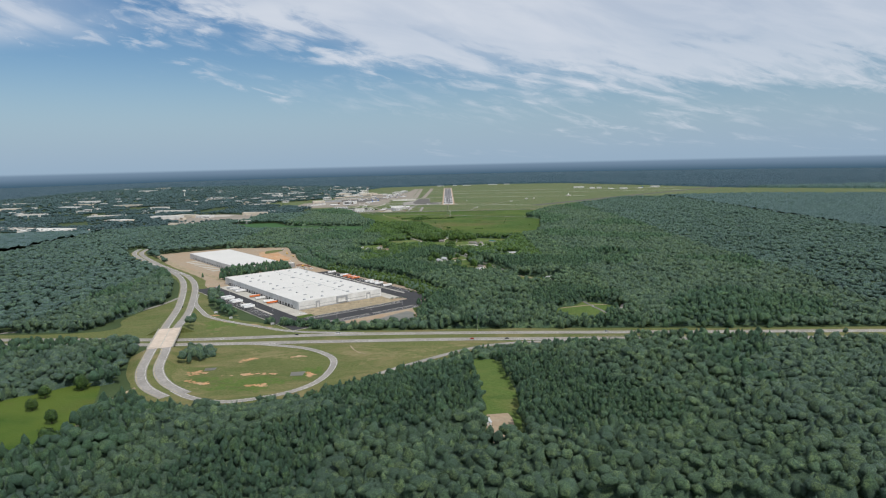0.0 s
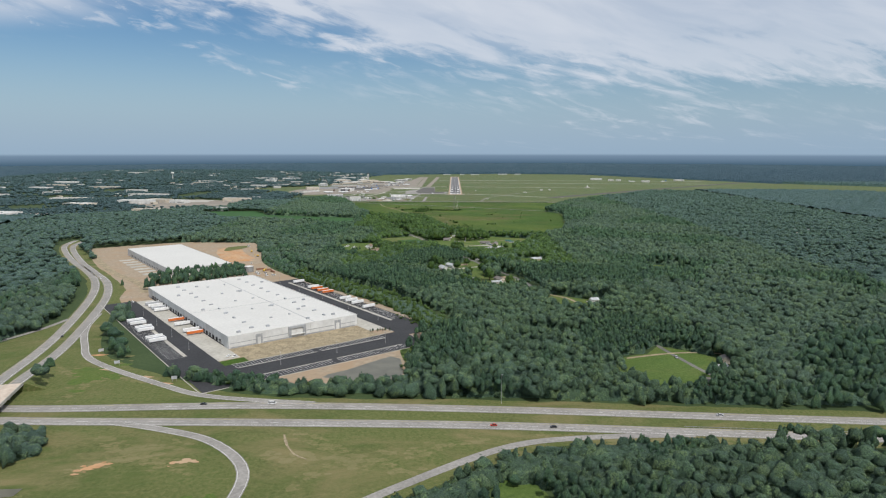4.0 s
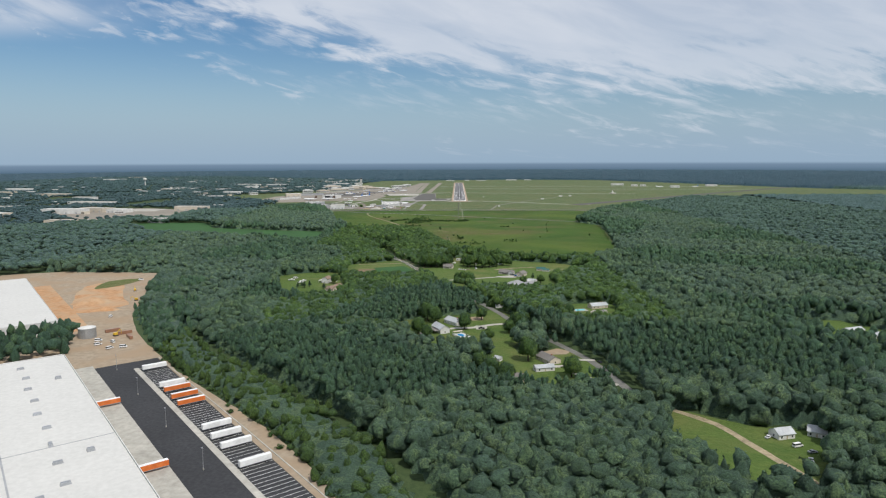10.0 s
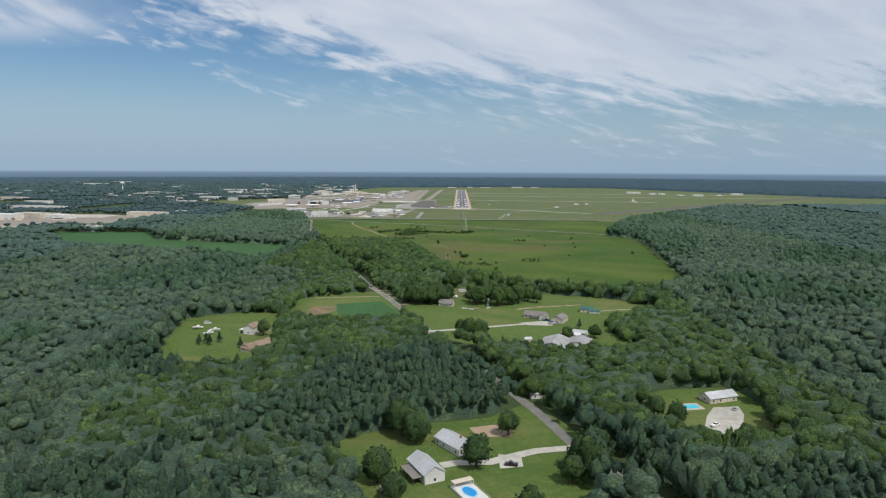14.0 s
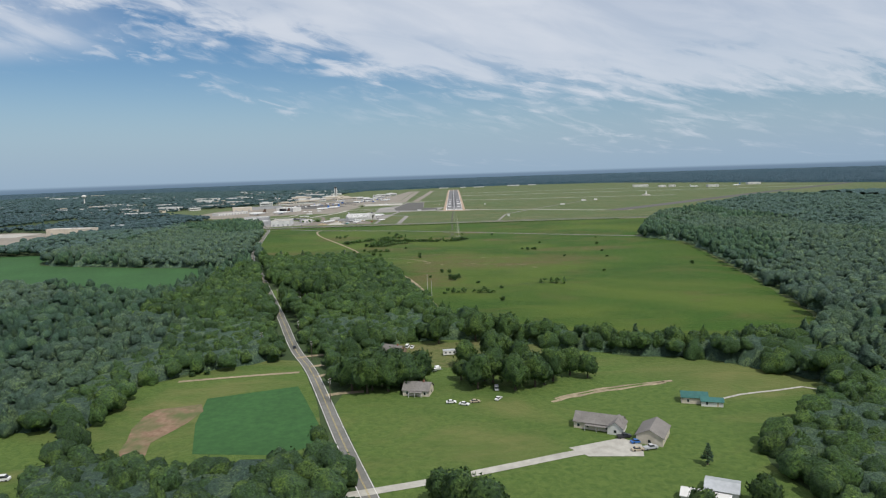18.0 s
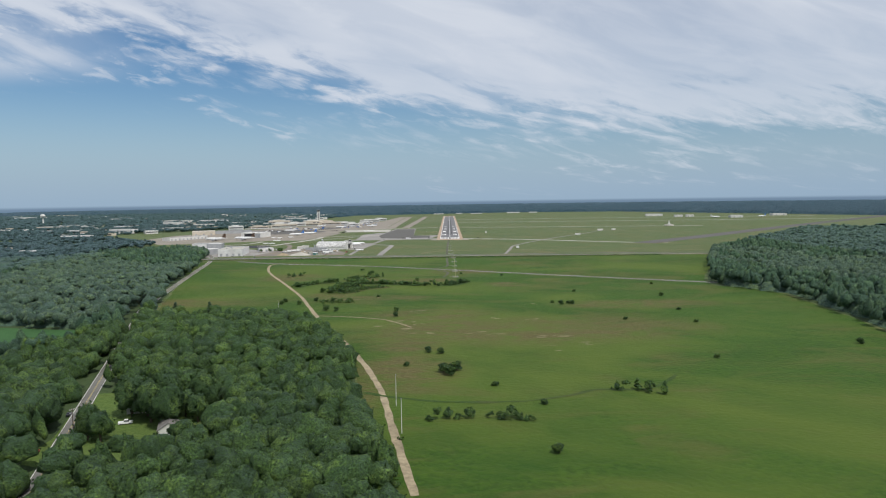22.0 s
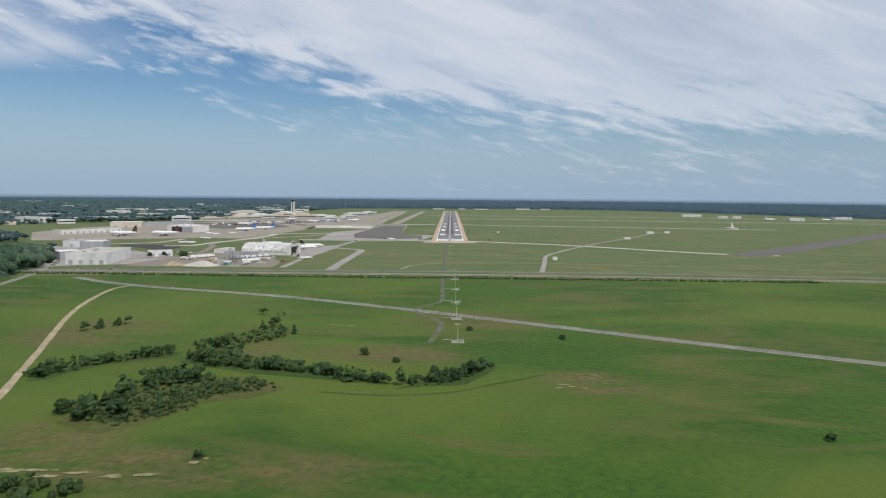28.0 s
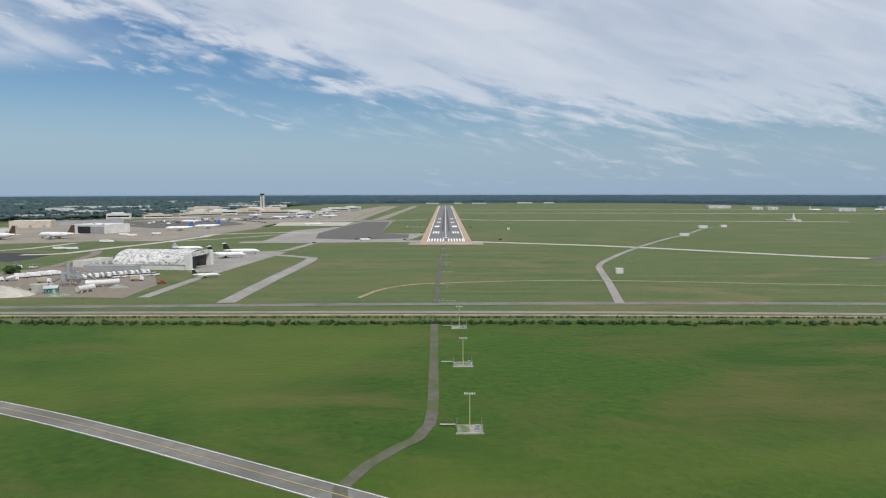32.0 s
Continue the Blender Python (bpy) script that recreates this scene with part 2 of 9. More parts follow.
BARK = mat("bark", (0.05, 0.04, 0.03), (0.12, 0.095, 0.07), 0.3, 0.9)


def grass(name, dark, fresh, dry, rank, mow=0.0, warm=None, sheen=(0.09, 0.25, (0.80, 1.0, 0.45)), parched=None):
    """Grass in four tones: tufts, patches of rank growth, dry patches, and faint mowing bands."""
    g = bpy.data.materials.new(name)
    g.use_nodes = True
    n, l = g.node_tree.nodes, g.node_tree.links
    p = n["Principled BSDF"]
    geo = n.new("ShaderNodeNewGeometry")

    def field(size, lo, hi, detail=5, bend=0.5, sx=1.0, sy=1.0, shift=0.0):
        mp = n.new("ShaderNodeMapping")
        mp.inputs["Scale"].default_value = (sx, sy, 1)
        mp.inputs["Location"].default_value = (shift, shift, 0)
        l.new(geo.outputs["Position"], mp.inputs[0])
        t = n.new("ShaderNodeTexNoise")
        t.inputs["Scale"].default_value, t.inputs["Detail"].default_value, t.inputs["Roughness"].default_value, t.inputs["Distortion"].default_value = 1 / (K * size), detail, 0.6, bend
        l.new(mp.outputs[0], t.inputs["Vector"])
        r = n.new("ShaderNodeMapRange")
        r.inputs[1].default_value, r.inputs[2].default_value = lo, hi
        l.new(t.outputs[0], r.inputs[0])
        return r.outputs[0]

    def mix(f, x, y):
        k = n.new("ShaderNodeMix")
        k.data_type = "RGBA"
        l.new(f, k.inputs[0])
        for i, v in ((6, x), (7, y)):
            if isinstance(v, tuple):
                k.inputs[i].default_value = (*v, 1)
            else:
                l.new(v, k.inputs[i])
        return k.outputs[2]

    tufts = field(2.6, 0.35, 0.65, 10)
    col = mix(tufts, dark, fresh)
    col = mix(field(24, 0.42, 0.64, 8, 1.4, 0.5, 1.0, 40), col, rank)
    col = mix(field(60, 0.46, 0.66, 9, 1.6, 0.5, 1.0, 90), col, dry)
    col = mix(field(9, 0.60, 0.80, 6, 0.6, 0.3, 1.0, 15), col, dark)
    col = mix(field(110, 0.46, 0.58, 7, 1.2, 0.7, 1.0, 33), col, mix(tufts, rank, fresh))
    if warm:
        col = mix(field(210, 0.46, 0.60, 6, 1.0, 0.7, 1.0, 71), col, warm)
        col = mix(field(34, 0.58, 0.74, 7, 1.3, 0.4, 1.0, 55), col, dry)
    if parched:
        # dry brown stretches: each a soft patch with a middle and two radii, broken up by tufts
        light, deep, spots = parched
        mask = None
        for x, y, rx, ry in spots:
            off = n.new("ShaderNodeVectorMath")
            off.operation = "SUBTRACT"
            l.new(geo.outputs["Position"], off.inputs[0])
            off.inputs[1].default_value = (K * x, K * y, 0)
            flat_ = n.new("ShaderNodeVectorMath")
            flat_.operation = "MULTIPLY"
            l.new(off.outputs[0], flat_.inputs[0])
            flat_.inputs[1].default_value = (1 / (K * rx), 1 / (K * ry), 0)
            far = n.new("ShaderNodeVectorMath")
            far.operation = "LENGTH"
            l.new(flat_.outputs[0], far.inputs[0])
            r = n.new("ShaderNodeMapRange")
            r.interpolation_type = "SMOOTHSTEP"
            r.inputs[1].default_value, r.inputs[2].default_value = 1.2, 0.45
            l.new(far.outputs["Value"], r.inputs[0])
            if mask is None:
                mask = r.outputs[0]
            else:
                both = n.new("ShaderNodeMath")
                both.operation = "MAXIMUM"
                l.new(mask, both.inputs[0])
                l.new(r.outputs[0], both.inputs[1])
                mask = both.outputs[0]
        broken = n.new("ShaderNodeMath")
        broken.operation = "MULTIPLY"
        l.new(mask, broken.inputs[0])
        l.new(field(17, 0.34, 0.58, 9, 1.6, 0.4, 1.0, 63), broken.inputs[1])
        col = mix(broken.outputs[0], col, mix(tufts, deep, light))
    if mow:
        bands = n.new("ShaderNodeMath")
        bands.operation = "MULTIPLY"
        l.new(field(16, 0.42, 0.6, 3, 0.2, 0.10, 1.0, 7), bands.inputs[0])
        bands.inputs[1].default_value = mow
        col = mix(bands.outputs[0], col, dry)
    l.new(col, p.inputs["Base Color"])
    p.inputs["Roughness"].default_value, p.inputs["Specular IOR Level"].default_value = 0.95, 0.2
    p.inputs["Sheen Weight"].default_value, p.inputs["Sheen Roughness"].default_value, p.inputs["Sheen Tint"].default_value = sheen[0], sheen[1], (*sheen[2], 1)
    b = n.new("ShaderNodeBump")
    b.inputs["Strength"].default_value, b.inputs["Distance"].default_value = 0.6, K * 0.4
    l.new(tufts, b.inputs["Height"])
    l.new(b.outputs[0], p.inputs["Normal"])
    return g


MEADOW = grass("meadow", (0.024, 0.054, 0.006), (0.047, 0.099, 0.010), (0.084, 0.091, 0.024), (0.025, 0.066, 0.007), warm=(0.073, 0.110, 0.016),
               parched=((0.122, 0.104, 0.040), (0.074, 0.068, 0.024), ((50, -1042, 140, 52), (-25, -1150, 34, 46), (-30, -1085, 30, 30), (-20, -980, 55, 30), (-75, -886, 60, 16), (-97, -748, 30, 26), (-30, -757, 42, 24), (-120, -870, 26, 26),
                                                                         (-190, -715, 48, 42), (58, -800, 26, 20), (15, -672, 48, 36), (160, -940, 80, 26), (-240, -900, 60, 30), (-60, -1190, 30, 60))))
LAWN = grass("lawn", (0.060, 0.098, 0.023), (0.102, 0.150, 0.036), (0.138, 0.150, 0.050), (0.060, 0.106, 0.023))
# the airfield's pale sheen whitens it at low angles, in place of haze
AIRFIELD = grass("airfield_grass", (0.050, 0.084, 0.022), (0.087, 0.123, 0.038), (0.134, 0.127, 0.052), (0.052, 0.094, 0.023), 0.5, sheen=(0.16, 0.2, (0.86, 1.0, 0.78)))
CROP = mat("crop", (0.026, 0.080, 0.022), (0.040, 0.110, 0.030), 4, 0.9, big=60)
ROUGH_GRASS = grass("rough_grass", (0.074, 0.090, 0.028), (0.142, 0.146, 0.056), (0.185, 0.160, 0.075), (0.076, 0.104, 0.028))
CLAY = mat("red_clay", (0.36, 0.19, 0.09), (0.50, 0.30, 0.16), 6, 0.95, big=25, c=(0.42, 0.30, 0.19))
PLANT_DUST = mat("pale_dust", (0.144, 0.130, 0.108), (0.230, 0.212, 0.184), 4, 0.95, big=18, c=(0.216, 0.173, 0.130))
DIRT = mat("bare_earth", (0.26, 0.205, 0.145), (0.37, 0.305, 0.225), 5, 0.95, big=30, c=(0.32, 0.235, 0.155))
SAND = mat("sandy_track", (0.22, 0.18, 0.115), (0.36, 0.30, 0.20), 2, 0.95, big=9, mottle=0.25)
ASPHALT_NEW = mat("new_asphalt", (0.030, 0.031, 0.034), (0.048, 0.049, 0.052), 2, 0.85, big=30)
ASPHALT = mat("pale_worn_asphalt", (0.215, 0.205, 0.19), (0.315, 0.30, 0.28), 2.5, 0.9, big=25)
ROAD = mat("worn_road_asphalt", (0.145, 0.143, 0.132), (0.207, 0.204, 0.187), 2.5, 0.9, big=25, c=(0.123, 0.123, 0.110))
GRAVEL = mat("grey_gravel", (0.20, 0.20, 0.19), (0.36, 0.35, 0.32), 1.5, 0.95, big=5, c=(0.10, 0.14, 0.05))
DARK_PAVING = mat("dark_paving", (0.089, 0.087, 0.081), (0.132, 0.128, 0.119), 6, 0.9, big=50, c=(0.106, 0.100, 0.089))
TRACK_GRIT = mat("dark_track_grit", (0.085, 0.080, 0.068), (0.135, 0.125, 0.105), 2, 0.95, big=9, c=(0.07, 0.095, 0.03))
CONCRETE = mat("concrete", (0.34, 0.325, 0.285), (0.46, 0.44, 0.39), 4, 0.9, big=30)
APRON = mat("apron_concrete", (0.202, 0.180, 0.148), (0.288, 0.259, 0.216), 8, 0.9, big=60)
RUNWAY = mat("runway_asphalt", (0.12, 0.12, 0.125), (0.19, 0.19, 0.19), 6, 0.9, big=50)
RUBBER = mat("tyre_marks", (0.05, 0.05, 0.052), (0.10, 0.10, 0.10), 8, 0.9, big=40)
WHITE_LINE = mat("white_road_paint", (0.68, 0.67, 0.64), (0.80, 0.79, 0.77), 1.5, 0.7)
YELLOW_LINE = mat("yellow_road_paint", (0.42, 0.33, 0.12), (0.50, 0.40, 0.16), 1.5, 0.7)
ROOF_WHITE = mat("white_membrane_roof", (0.540, 0.532, 0.503), (0.610, 0.601, 0.570), 3, 0.6, big=40, mottle=0.03)
WALL_GREY = mat("pale_precast_wall", (0.55, 0.55, 0.54), (0.63, 0.63, 0.62), 5, 0.75, big=15)
WALL_WHITE = mat("white_wall", (0.578, 0.570, 0.544), (0.654, 0.646, 0.620), 2, 0.7, big=10)
WALL_TAN = mat("tan_wall", (0.48, 0.42, 0.34), (0.58, 0.52, 0.43), 2, 0.8, big=10)
TRIM_GREY = mat("grey_trim", (0.30, 0.31, 0.32), (0.36, 0.37, 0.38), 2, 0.7)
# near-black for rubber and paint, and for the shade inside open doorways
DARK = mat("dark_opening", (0.02, 0.02, 0.022), (0.035, 0.035, 0.04), 2, 0.6)
SHINGLE = mat("grey_shingles", (0.15, 0.14, 0.13), (0.22, 0.205, 0.19), 0.6, 0.9, big=5)
SHINGLE_BROWN = mat("brown_shingles", (0.20, 0.145, 0.11), (0.28, 0.21, 0.16), 0.6, 0.9, big=5)
METAL_ROOF = mat("metal_roof", (0.425, 0.442, 0.451), (0.510, 0.527, 0.535), 1.5, 0.45, metal=0.25, big=8)
GREEN_ROOF = mat("green_metal_roof", (0.03, 0.11, 0.10), (0.05, 0.15, 0.135), 1.5, 0.5, big=8)
ORANGE = mat("orange_paint", (0.55, 0.13, 0.03), (0.66, 0.19, 0.05), 2, 0.5, big=6)
WHITE_PAINT = mat("white_paint", (0.70, 0.70, 0.69), (0.80, 0.80, 0.79), 2, 0.45, big=6)
STEEL = mat("galvanised_steel", (0.36, 0.37, 0.38), (0.48, 0.49, 0.50), 0.8, 0.45, metal=0.6)
WATER = mat("muddy_water", (0.105, 0.100, 0.07), (0.125, 0.118, 0.085), 12, 0.3, spec=0.35)
POOL = mat("pool_water", (0.02, 0.22, 0.55), (0.04, 0.32, 0.66), 2, 0.08, spec=0.5)
TYRE = mat("tyre_rubber", (0.015, 0.015, 0.016), (0.03, 0.03, 0.03), 0.3, 0.85)
GLASS_DARK = mat("dark_glass", (0.015, 0.02, 0.025), (0.03, 0.035, 0.04), 1, 0.08, spec=0.6)

# ---- helpers for building ----


def mesh_of(name, verts, faces, material, smooth=False):
    me = bpy.data.meshes.new(name)
    me.from_pydata([tuple(v) for v in verts], [], [tuple(f) for f in faces])
    me.materials.append(material)
    if smooth:
        me.shade_smooth()
    return me


def part(name, bm, material, parent=None, label=""):
    me = bpy.data.meshes.new(name)
    bm.normal_update()
    bm.to_mesh(me)
    bm.free()
    me.materials.append(material)
    ob = new(name, me)
    if parent:
        ob.parent = parent
    if label:
        ob["label"] = label
    return ob


def thing(name, label, category, at=None, group="", kind=""):
    ob = tagged(new(name), label, category, group, kind)
    ob.empty_display_size = 2
    if at is not None:
        ob.matrix_basis = at
    return ob


def box(bm, x0, x1, y0, y1, z0, z1, bevel=0.0):
    v = [bm.verts.new(p) for p in ((x0, y0, z0), (x1, y0, z0), (x1, y1, z0), (x0, y1, z0), (x0, y0, z1), (x1, y0, z1), (x1, y1, z1), (x0, y1, z1))]
    f = [bm.faces.new([v[i] for i in q]) for q in ((3, 2, 1, 0), (4, 5, 6, 7), (0, 1, 5, 4), (1, 2, 6, 5), (2, 3, 7, 6), (3, 0, 4, 7))]
    if bevel:
        bmesh.ops.bevel(bm, geom=list({e for q in f for e in q.edges}), offset=bevel, segments=1, affect="EDGES")
    return bm


def boxes(*rows):
    bm = bmesh.new()
    for r in rows:
        box(bm, *r)
    return bm


def prism(bm, outline, y0, y1):
    """A solid of the outline (x, z), counter-clockwise seen from -y, from y0 to y1."""
    a, b = [[bm.verts.new((x, y, z)) for x, z in outline] for y in (y0, y1)]
    bm.faces.new(a)
    bm.faces.new(b[::-1])
    for i in range(len(a)):
        j = (i + 1) % len(a)
        bm.faces.new((a[j], a[i], b[i], b[j]))
    return bm


def tube(bm, x, y, z0, z1, r0, r1, sides=8):
    a, b = [[bm.verts.new((x + r * math.cos(2 * math.pi * i / sides), y + r * math.sin(2 * math.pi * i / sides), z)) for i in range(sides)] for z, r in ((z0, r0), (z1, r1))]
    for i in range(sides):
        j = (i + 1) % sides
        bm.faces.new((a[i], a[j], b[j], b[i]))
    bm.faces.new(b)
    bm.faces.new(a[::-1])
    return bm


def curve_through(pts, step=8.0, closed=False):
    """A smooth line through the plan's points."""
    p = [Vector((*q, 0)) for q in pts]
    out, n = [], len(p)
    for i in range(n if closed else n - 1):
        if closed:
            a, b, c, d = p[i - 1], p[i], p[(i + 1) % n], p[(i + 2) % n]
        else:
            a, b, c, d = p[max(i - 1, 0)], p[i], p[i + 1], p[min(i + 2, n - 1)]
        k = max(1, int((c - b).length / step))
        for s in range(k):
            t = s / k
            out.append(0.5 * (2 * b + (c - a) * t + (2 * a - 5 * b + 4 * c - d) * t * t + (3 * b - a - 3 * c + d) * t ** 3))
    if not closed:
        out.append(p[-1])
    return out


def ribbon_bm(bm, pts, width, z, side=0.0, height=None, step=8.0, thick=0.0, wobble=0.0):
    line = pts if isinstance(pts[0], Vector) else curve_through(pts, step)
    rows = []
    for i, q in enumerate(line):
        d = (line[min(i + 1, len(line) - 1)] - line[max(i - 1, 0)]).normalized()
        nrm = Vector((d.y, -d.x, 0))
        h = z + (height(i / (len(line) - 1)) if height else 0)
        w = [width * (1 + wobble * noise.noise((q.x * 0.11, q.y * 0.11, 7.0 * s))) if wobble else width for s in (-1, 1)]
        rows.append([bm.verts.new((*(q + nrm * (side + s * w[s > 0] / 2)).xy, h - k)) for s in (-1, 1) for k in ((0, thick) if thick else (0,))])
    for r, s in zip(rows, rows[1:]):
        if thick:
            for i, j in ((0, 2), (2, 3), (3, 1), (1, 0)):
                bm.faces.new((r[i], r[j], s[j], s[i]))
        else:
            bm.faces.new((r[0], r[1], s[1], s[0]))
    return bm


def ribbon(name, pts, width, z, material, label, category="road", kind="structure", side=0.0, parent=None, step=8.0, wobble=0.0):
    ob = part(name, ribbon_bm(bmesh.new(), pts, width, z, side, step=step, wobble=wobble), material, parent)
    return ob if parent else tagged(ob, label, category, "", kind)


def patch(name, pts, z, material, label, category, kind="structure", ragged=0.0, smooth=True, parent=None):
    """A sheet of ground cover with a smooth, slightly ragged outline."""
    line = curve_through(pts, 12.0, True) if smooth else [Vector((*p, 0)) for p in pts]
    bm = bmesh.new()
    vs = []
    for q in line:
        r = noise.noise_vector(q * 0.06) * ragged if ragged else Vector((0, 0, 0))
        vs.append(bm.verts.new((q.x + r.x, q.y + r.y, z)))
    f = bm.faces.new(vs)
    f.normal_update()
    bmesh.ops.triangulate(bm, faces=[f], ngon_method="EAR_CLIP")
    bm.normal_update()
    for f in bm.faces:
        if f.normal.z < 0:
            f.normal_flip()
    ob = part(name, bm, material, parent)
    return ob if parent else tagged(ob, label, category, "", kind)


def inside(xs, ys, pts):
    """Which of the places lie in the outline."""
    hit = np.zeros(len(xs), bool)
    p = np.array(pts, float)
    for (x0, y0), (x1, y1) in zip(p, np.roll(p, -1, 0)):
        cross = (y0 > ys) != (y1 > ys)
        hit ^= cross & (xs < (x1 - x0) * (ys - y0) / (y1 - y0 + 1e-12) + x0)
    return hit


def near_line(xs, ys, pts, dist):
    hit = np.zeros(len(xs), bool)
    p = np.array([(q[0], q[1]) for q in curve_through(pts, 30)])
    for a, b in zip(p, p[1:]):
        d = b - a
        t = np.clip(((xs - a[0]) * d[0] + (ys - a[1]) * d[1]) / (d @ d + 1e-9), 0, 1)
        hit |= (xs - a[0] - t * d[0]) ** 2 + (ys - a[1] - t * d[1]) ** 2 < dist ** 2
    return hit

# ---- ground, fields, roads ----
SITE = [(-234, -2306), (-192, -2326), (-120, -2340), (-44, -2334), (-52, -2262), (-42, -2215), (-44, -2150), (-96, -2056), (-230, -1906), (-324, -1763), (-404, -1533),
        (-552, -1524), (-690, -1610), (-680, -1650), (-590, -1790), (-520, -1880), (-450, -1975), (-408, -2066)]
INTERCHANGE = [(-900, -2338), (-470, -2345), (-452, -2262), (-428, -2120), (-462, -2040), (-510, -1960), (-600, -1808), (-765, -1595), (-735, -1590), (-540, -1850), (-425, -2015),
               (-368, -2180), (-322, -2262), (-235, -2322), (-150, -2360), (30, -2366), (330, -2386), (900, -2420), (900, -2462), (300, -2442), (82, -2440), (28, -2460), (-38, -2510),
               (-76, -2542), (-130, -2585), (-200, -2614), (-245, -2606), (-285, -2580), (-325, -2520), (-348, -2450), (-364, -2402), (-470, -2398), (-900, -2390)]
BIG_FIELD = [(-395, -460), (-330, -690), (-262, -930), (-230, -1006), (-182, -1012), (-125, -1026), (-95, -1052), (-60, -1127), (-42, -1225), (-16, -1318), (-4, -1348), (25, -1376), (60, -1396), (96, -1414), (130, -1426), (200, -1420), (236, -1380), (268, -1235),
             (312, -900), (296, -870), (272, -821), (318, -690), (410, -481), (650, -150), (970, 220), (1540, 190), (2060, -50), (2600, 300), (1800, 990), (1000, 2400),
             (400, 2560), (-560, 2300), (-620, 1500), (-560, 900), (-1000, 300), (-520, -200), (-420, -380)]
LEFT_FIELD = [(-780, -850), (-620, -826), (-560, -925), (-526, -955), (-328, -1015), (-252, -1030), (-240, -1085), (-264, -1120), (-262, -1200), (-300, -1212), (-420, -1170), (-560, -1120), (-650, -1040), (-740, -940)]
TOWN_LOT = [(-876, -725), (-739, -754), (-774, -447), (-973, -336), (-1091, -355), (-1149, -585), (-1015, -743)]
FARM = [(-166, -1462), (-150, -1448), (-98, -1424), (-62, -1520), (-54, -1572), (-108, -1574), (-156, -1552)]
EAST_FIELD = [(-58, -1480), (-40, -1440), (20, -1428), (58, -1416), (96, -1434), (131, -1444), (168, -1480), (165, -1510), (110, -1560), (118, -1640), (60, -1652), (4, -1626), (-16, -1608), (-36, -1572), (-46, -1538), (-60, -1500)]
YARD_WEST = [(-236, -1550), (-205, -1528), (-164, -1524), (-154, -1580), (-134, -1640), (-138, -1692), (-160, -1700), (-192, -1700), (-222, -1630)]
YARD_BARN = [(-66, -1796), (-40, -1776), (5, -1760), (30, -1738), (44, -1770), (48, -1800), (38, -1866), (-8, -1880), (-40, -1874)]
YARD_POOL = [(84, -1744), (104, -1716), (146, -1712), (156, -1750), (142, -1792), (104, -1800), (84, -1780)]
YARD_SOUTH = [(18, -1866), (36, -1866), (40, -1886), (56, -1886), (70, -1874), (84, -1884), (98, -1920), (94, -1950), (74, -1966), (44, -1972), (12, -1962), (-2, -1924), (12, -1904), (20, -1886)]
YARD_NORTH = [(-62, -1432), (-40, -1395), (-8, -1388), (40, -1398), (60, -1430), (20, -1436), (-30, -1450)]
YARD_ROAD = [(-162, -1246), (-178, -1186), (-158, -1182), (-104, -1216), (-96, -1250), (-110, -1276), (-140, -1278), (-158, -1272)]
GLADE = [(14, -2492), (42, -2494), (52, -2600), (45, -2700), (18, -2704), (20, -2600)]
GLADE_WEST = [(-420, -2600), (-352, -2540), (-318, -2600), (-298, -2660), (-318, -2722), (-370, -2700), (-440, -2680)]
CLEARING = [(132, -2306), (146, -2262), (170, -2250), (188, -2226), (206, -2238), (228, -2262), (232, -2290), (206, -2310), (186, -2345), (150, -2345)]
CLEARING_LANE = [(120, -2002), (130, -2006), (156, -2026), (180, -2030), (190, -2044), (176, -2068), (164, -2094), (134, -2104), (108, -2074), (104, -2046)]
CLEARING_EAST = [(300, -1776), (322, -1776), (352, -1796), (368, -1850), (330, -1872), (296, -1850)]
HWY_N = [(-1600, -2330), (-900, -2352), (-450, -2378), (-320, -2388), (-148, -2379), (30, -2384), (280, -2400), (900, -2435), (1500, -2460)]
HWY_S = [(-1600, -2352), (-900, -2374), (-450, -2400), (-320, -2409), (-148, -2409), (30, -2412), (280, -2428), (900, -2463), (1500, -2490)]
RD_WEST = [(-262, -2584), (-292, -2556), (-314, -2518), (-330, -2461), (-348, -2393), (-383, -2280), (-412, -2180), (-466, -2030), (-515, -1930), (-575, -1845), (-660, -1740), (-760, -1592), (-790, -1500)]
RD_EAST = [(-246, -2575), (-275, -2549), (-299, -2512), (-314, -2461), (-330, -2410), (-363, -2286), (-392, -2185), (-444, -2036), (-495, -1936), (-553, -1860), (-640, -1748), (-742, -1594), (-770, -1500)]
LOOP = [(-240, -2411), (-209, -2419), (-165, -2437), (-133, -2470), (-125, -2505), (-132, -2550), (-156, -2580), (-200, -2598), (-235, -2588), (-262, -2565)]
OUTER = [(150, -2424), (74, -2430), (23, -2446), (-41, -2497), (-75, -2530)]
RAMP_NE = [(-412, -2110), (-392, -2172), (-360, -2232), (-325, -2280), (-238, -2338), (-190, -2362), (-110, -2374)]
RAMP_NW = [(-432, -2135), (-440, -2190), (-470, -2262), (-520, -2320), (-650, -2354)]
COUNTY = [(-20, -1620), (-49, -1540), (-81, -1448), (-103, -1396), (-136, -1303), (-188, -1160), (-240, -1018), (-272, -930), (-300, -815), (-340, -640), (-380, -470), (-440, -330), (-540, -220)]
LANE = [(106, -1990), (93, -1918), (80, -1880), (62, -1838), (44, -1794), (33, -1757), (26, -1738), (12, -1700), (-2, -1660), (-20, -1620)]
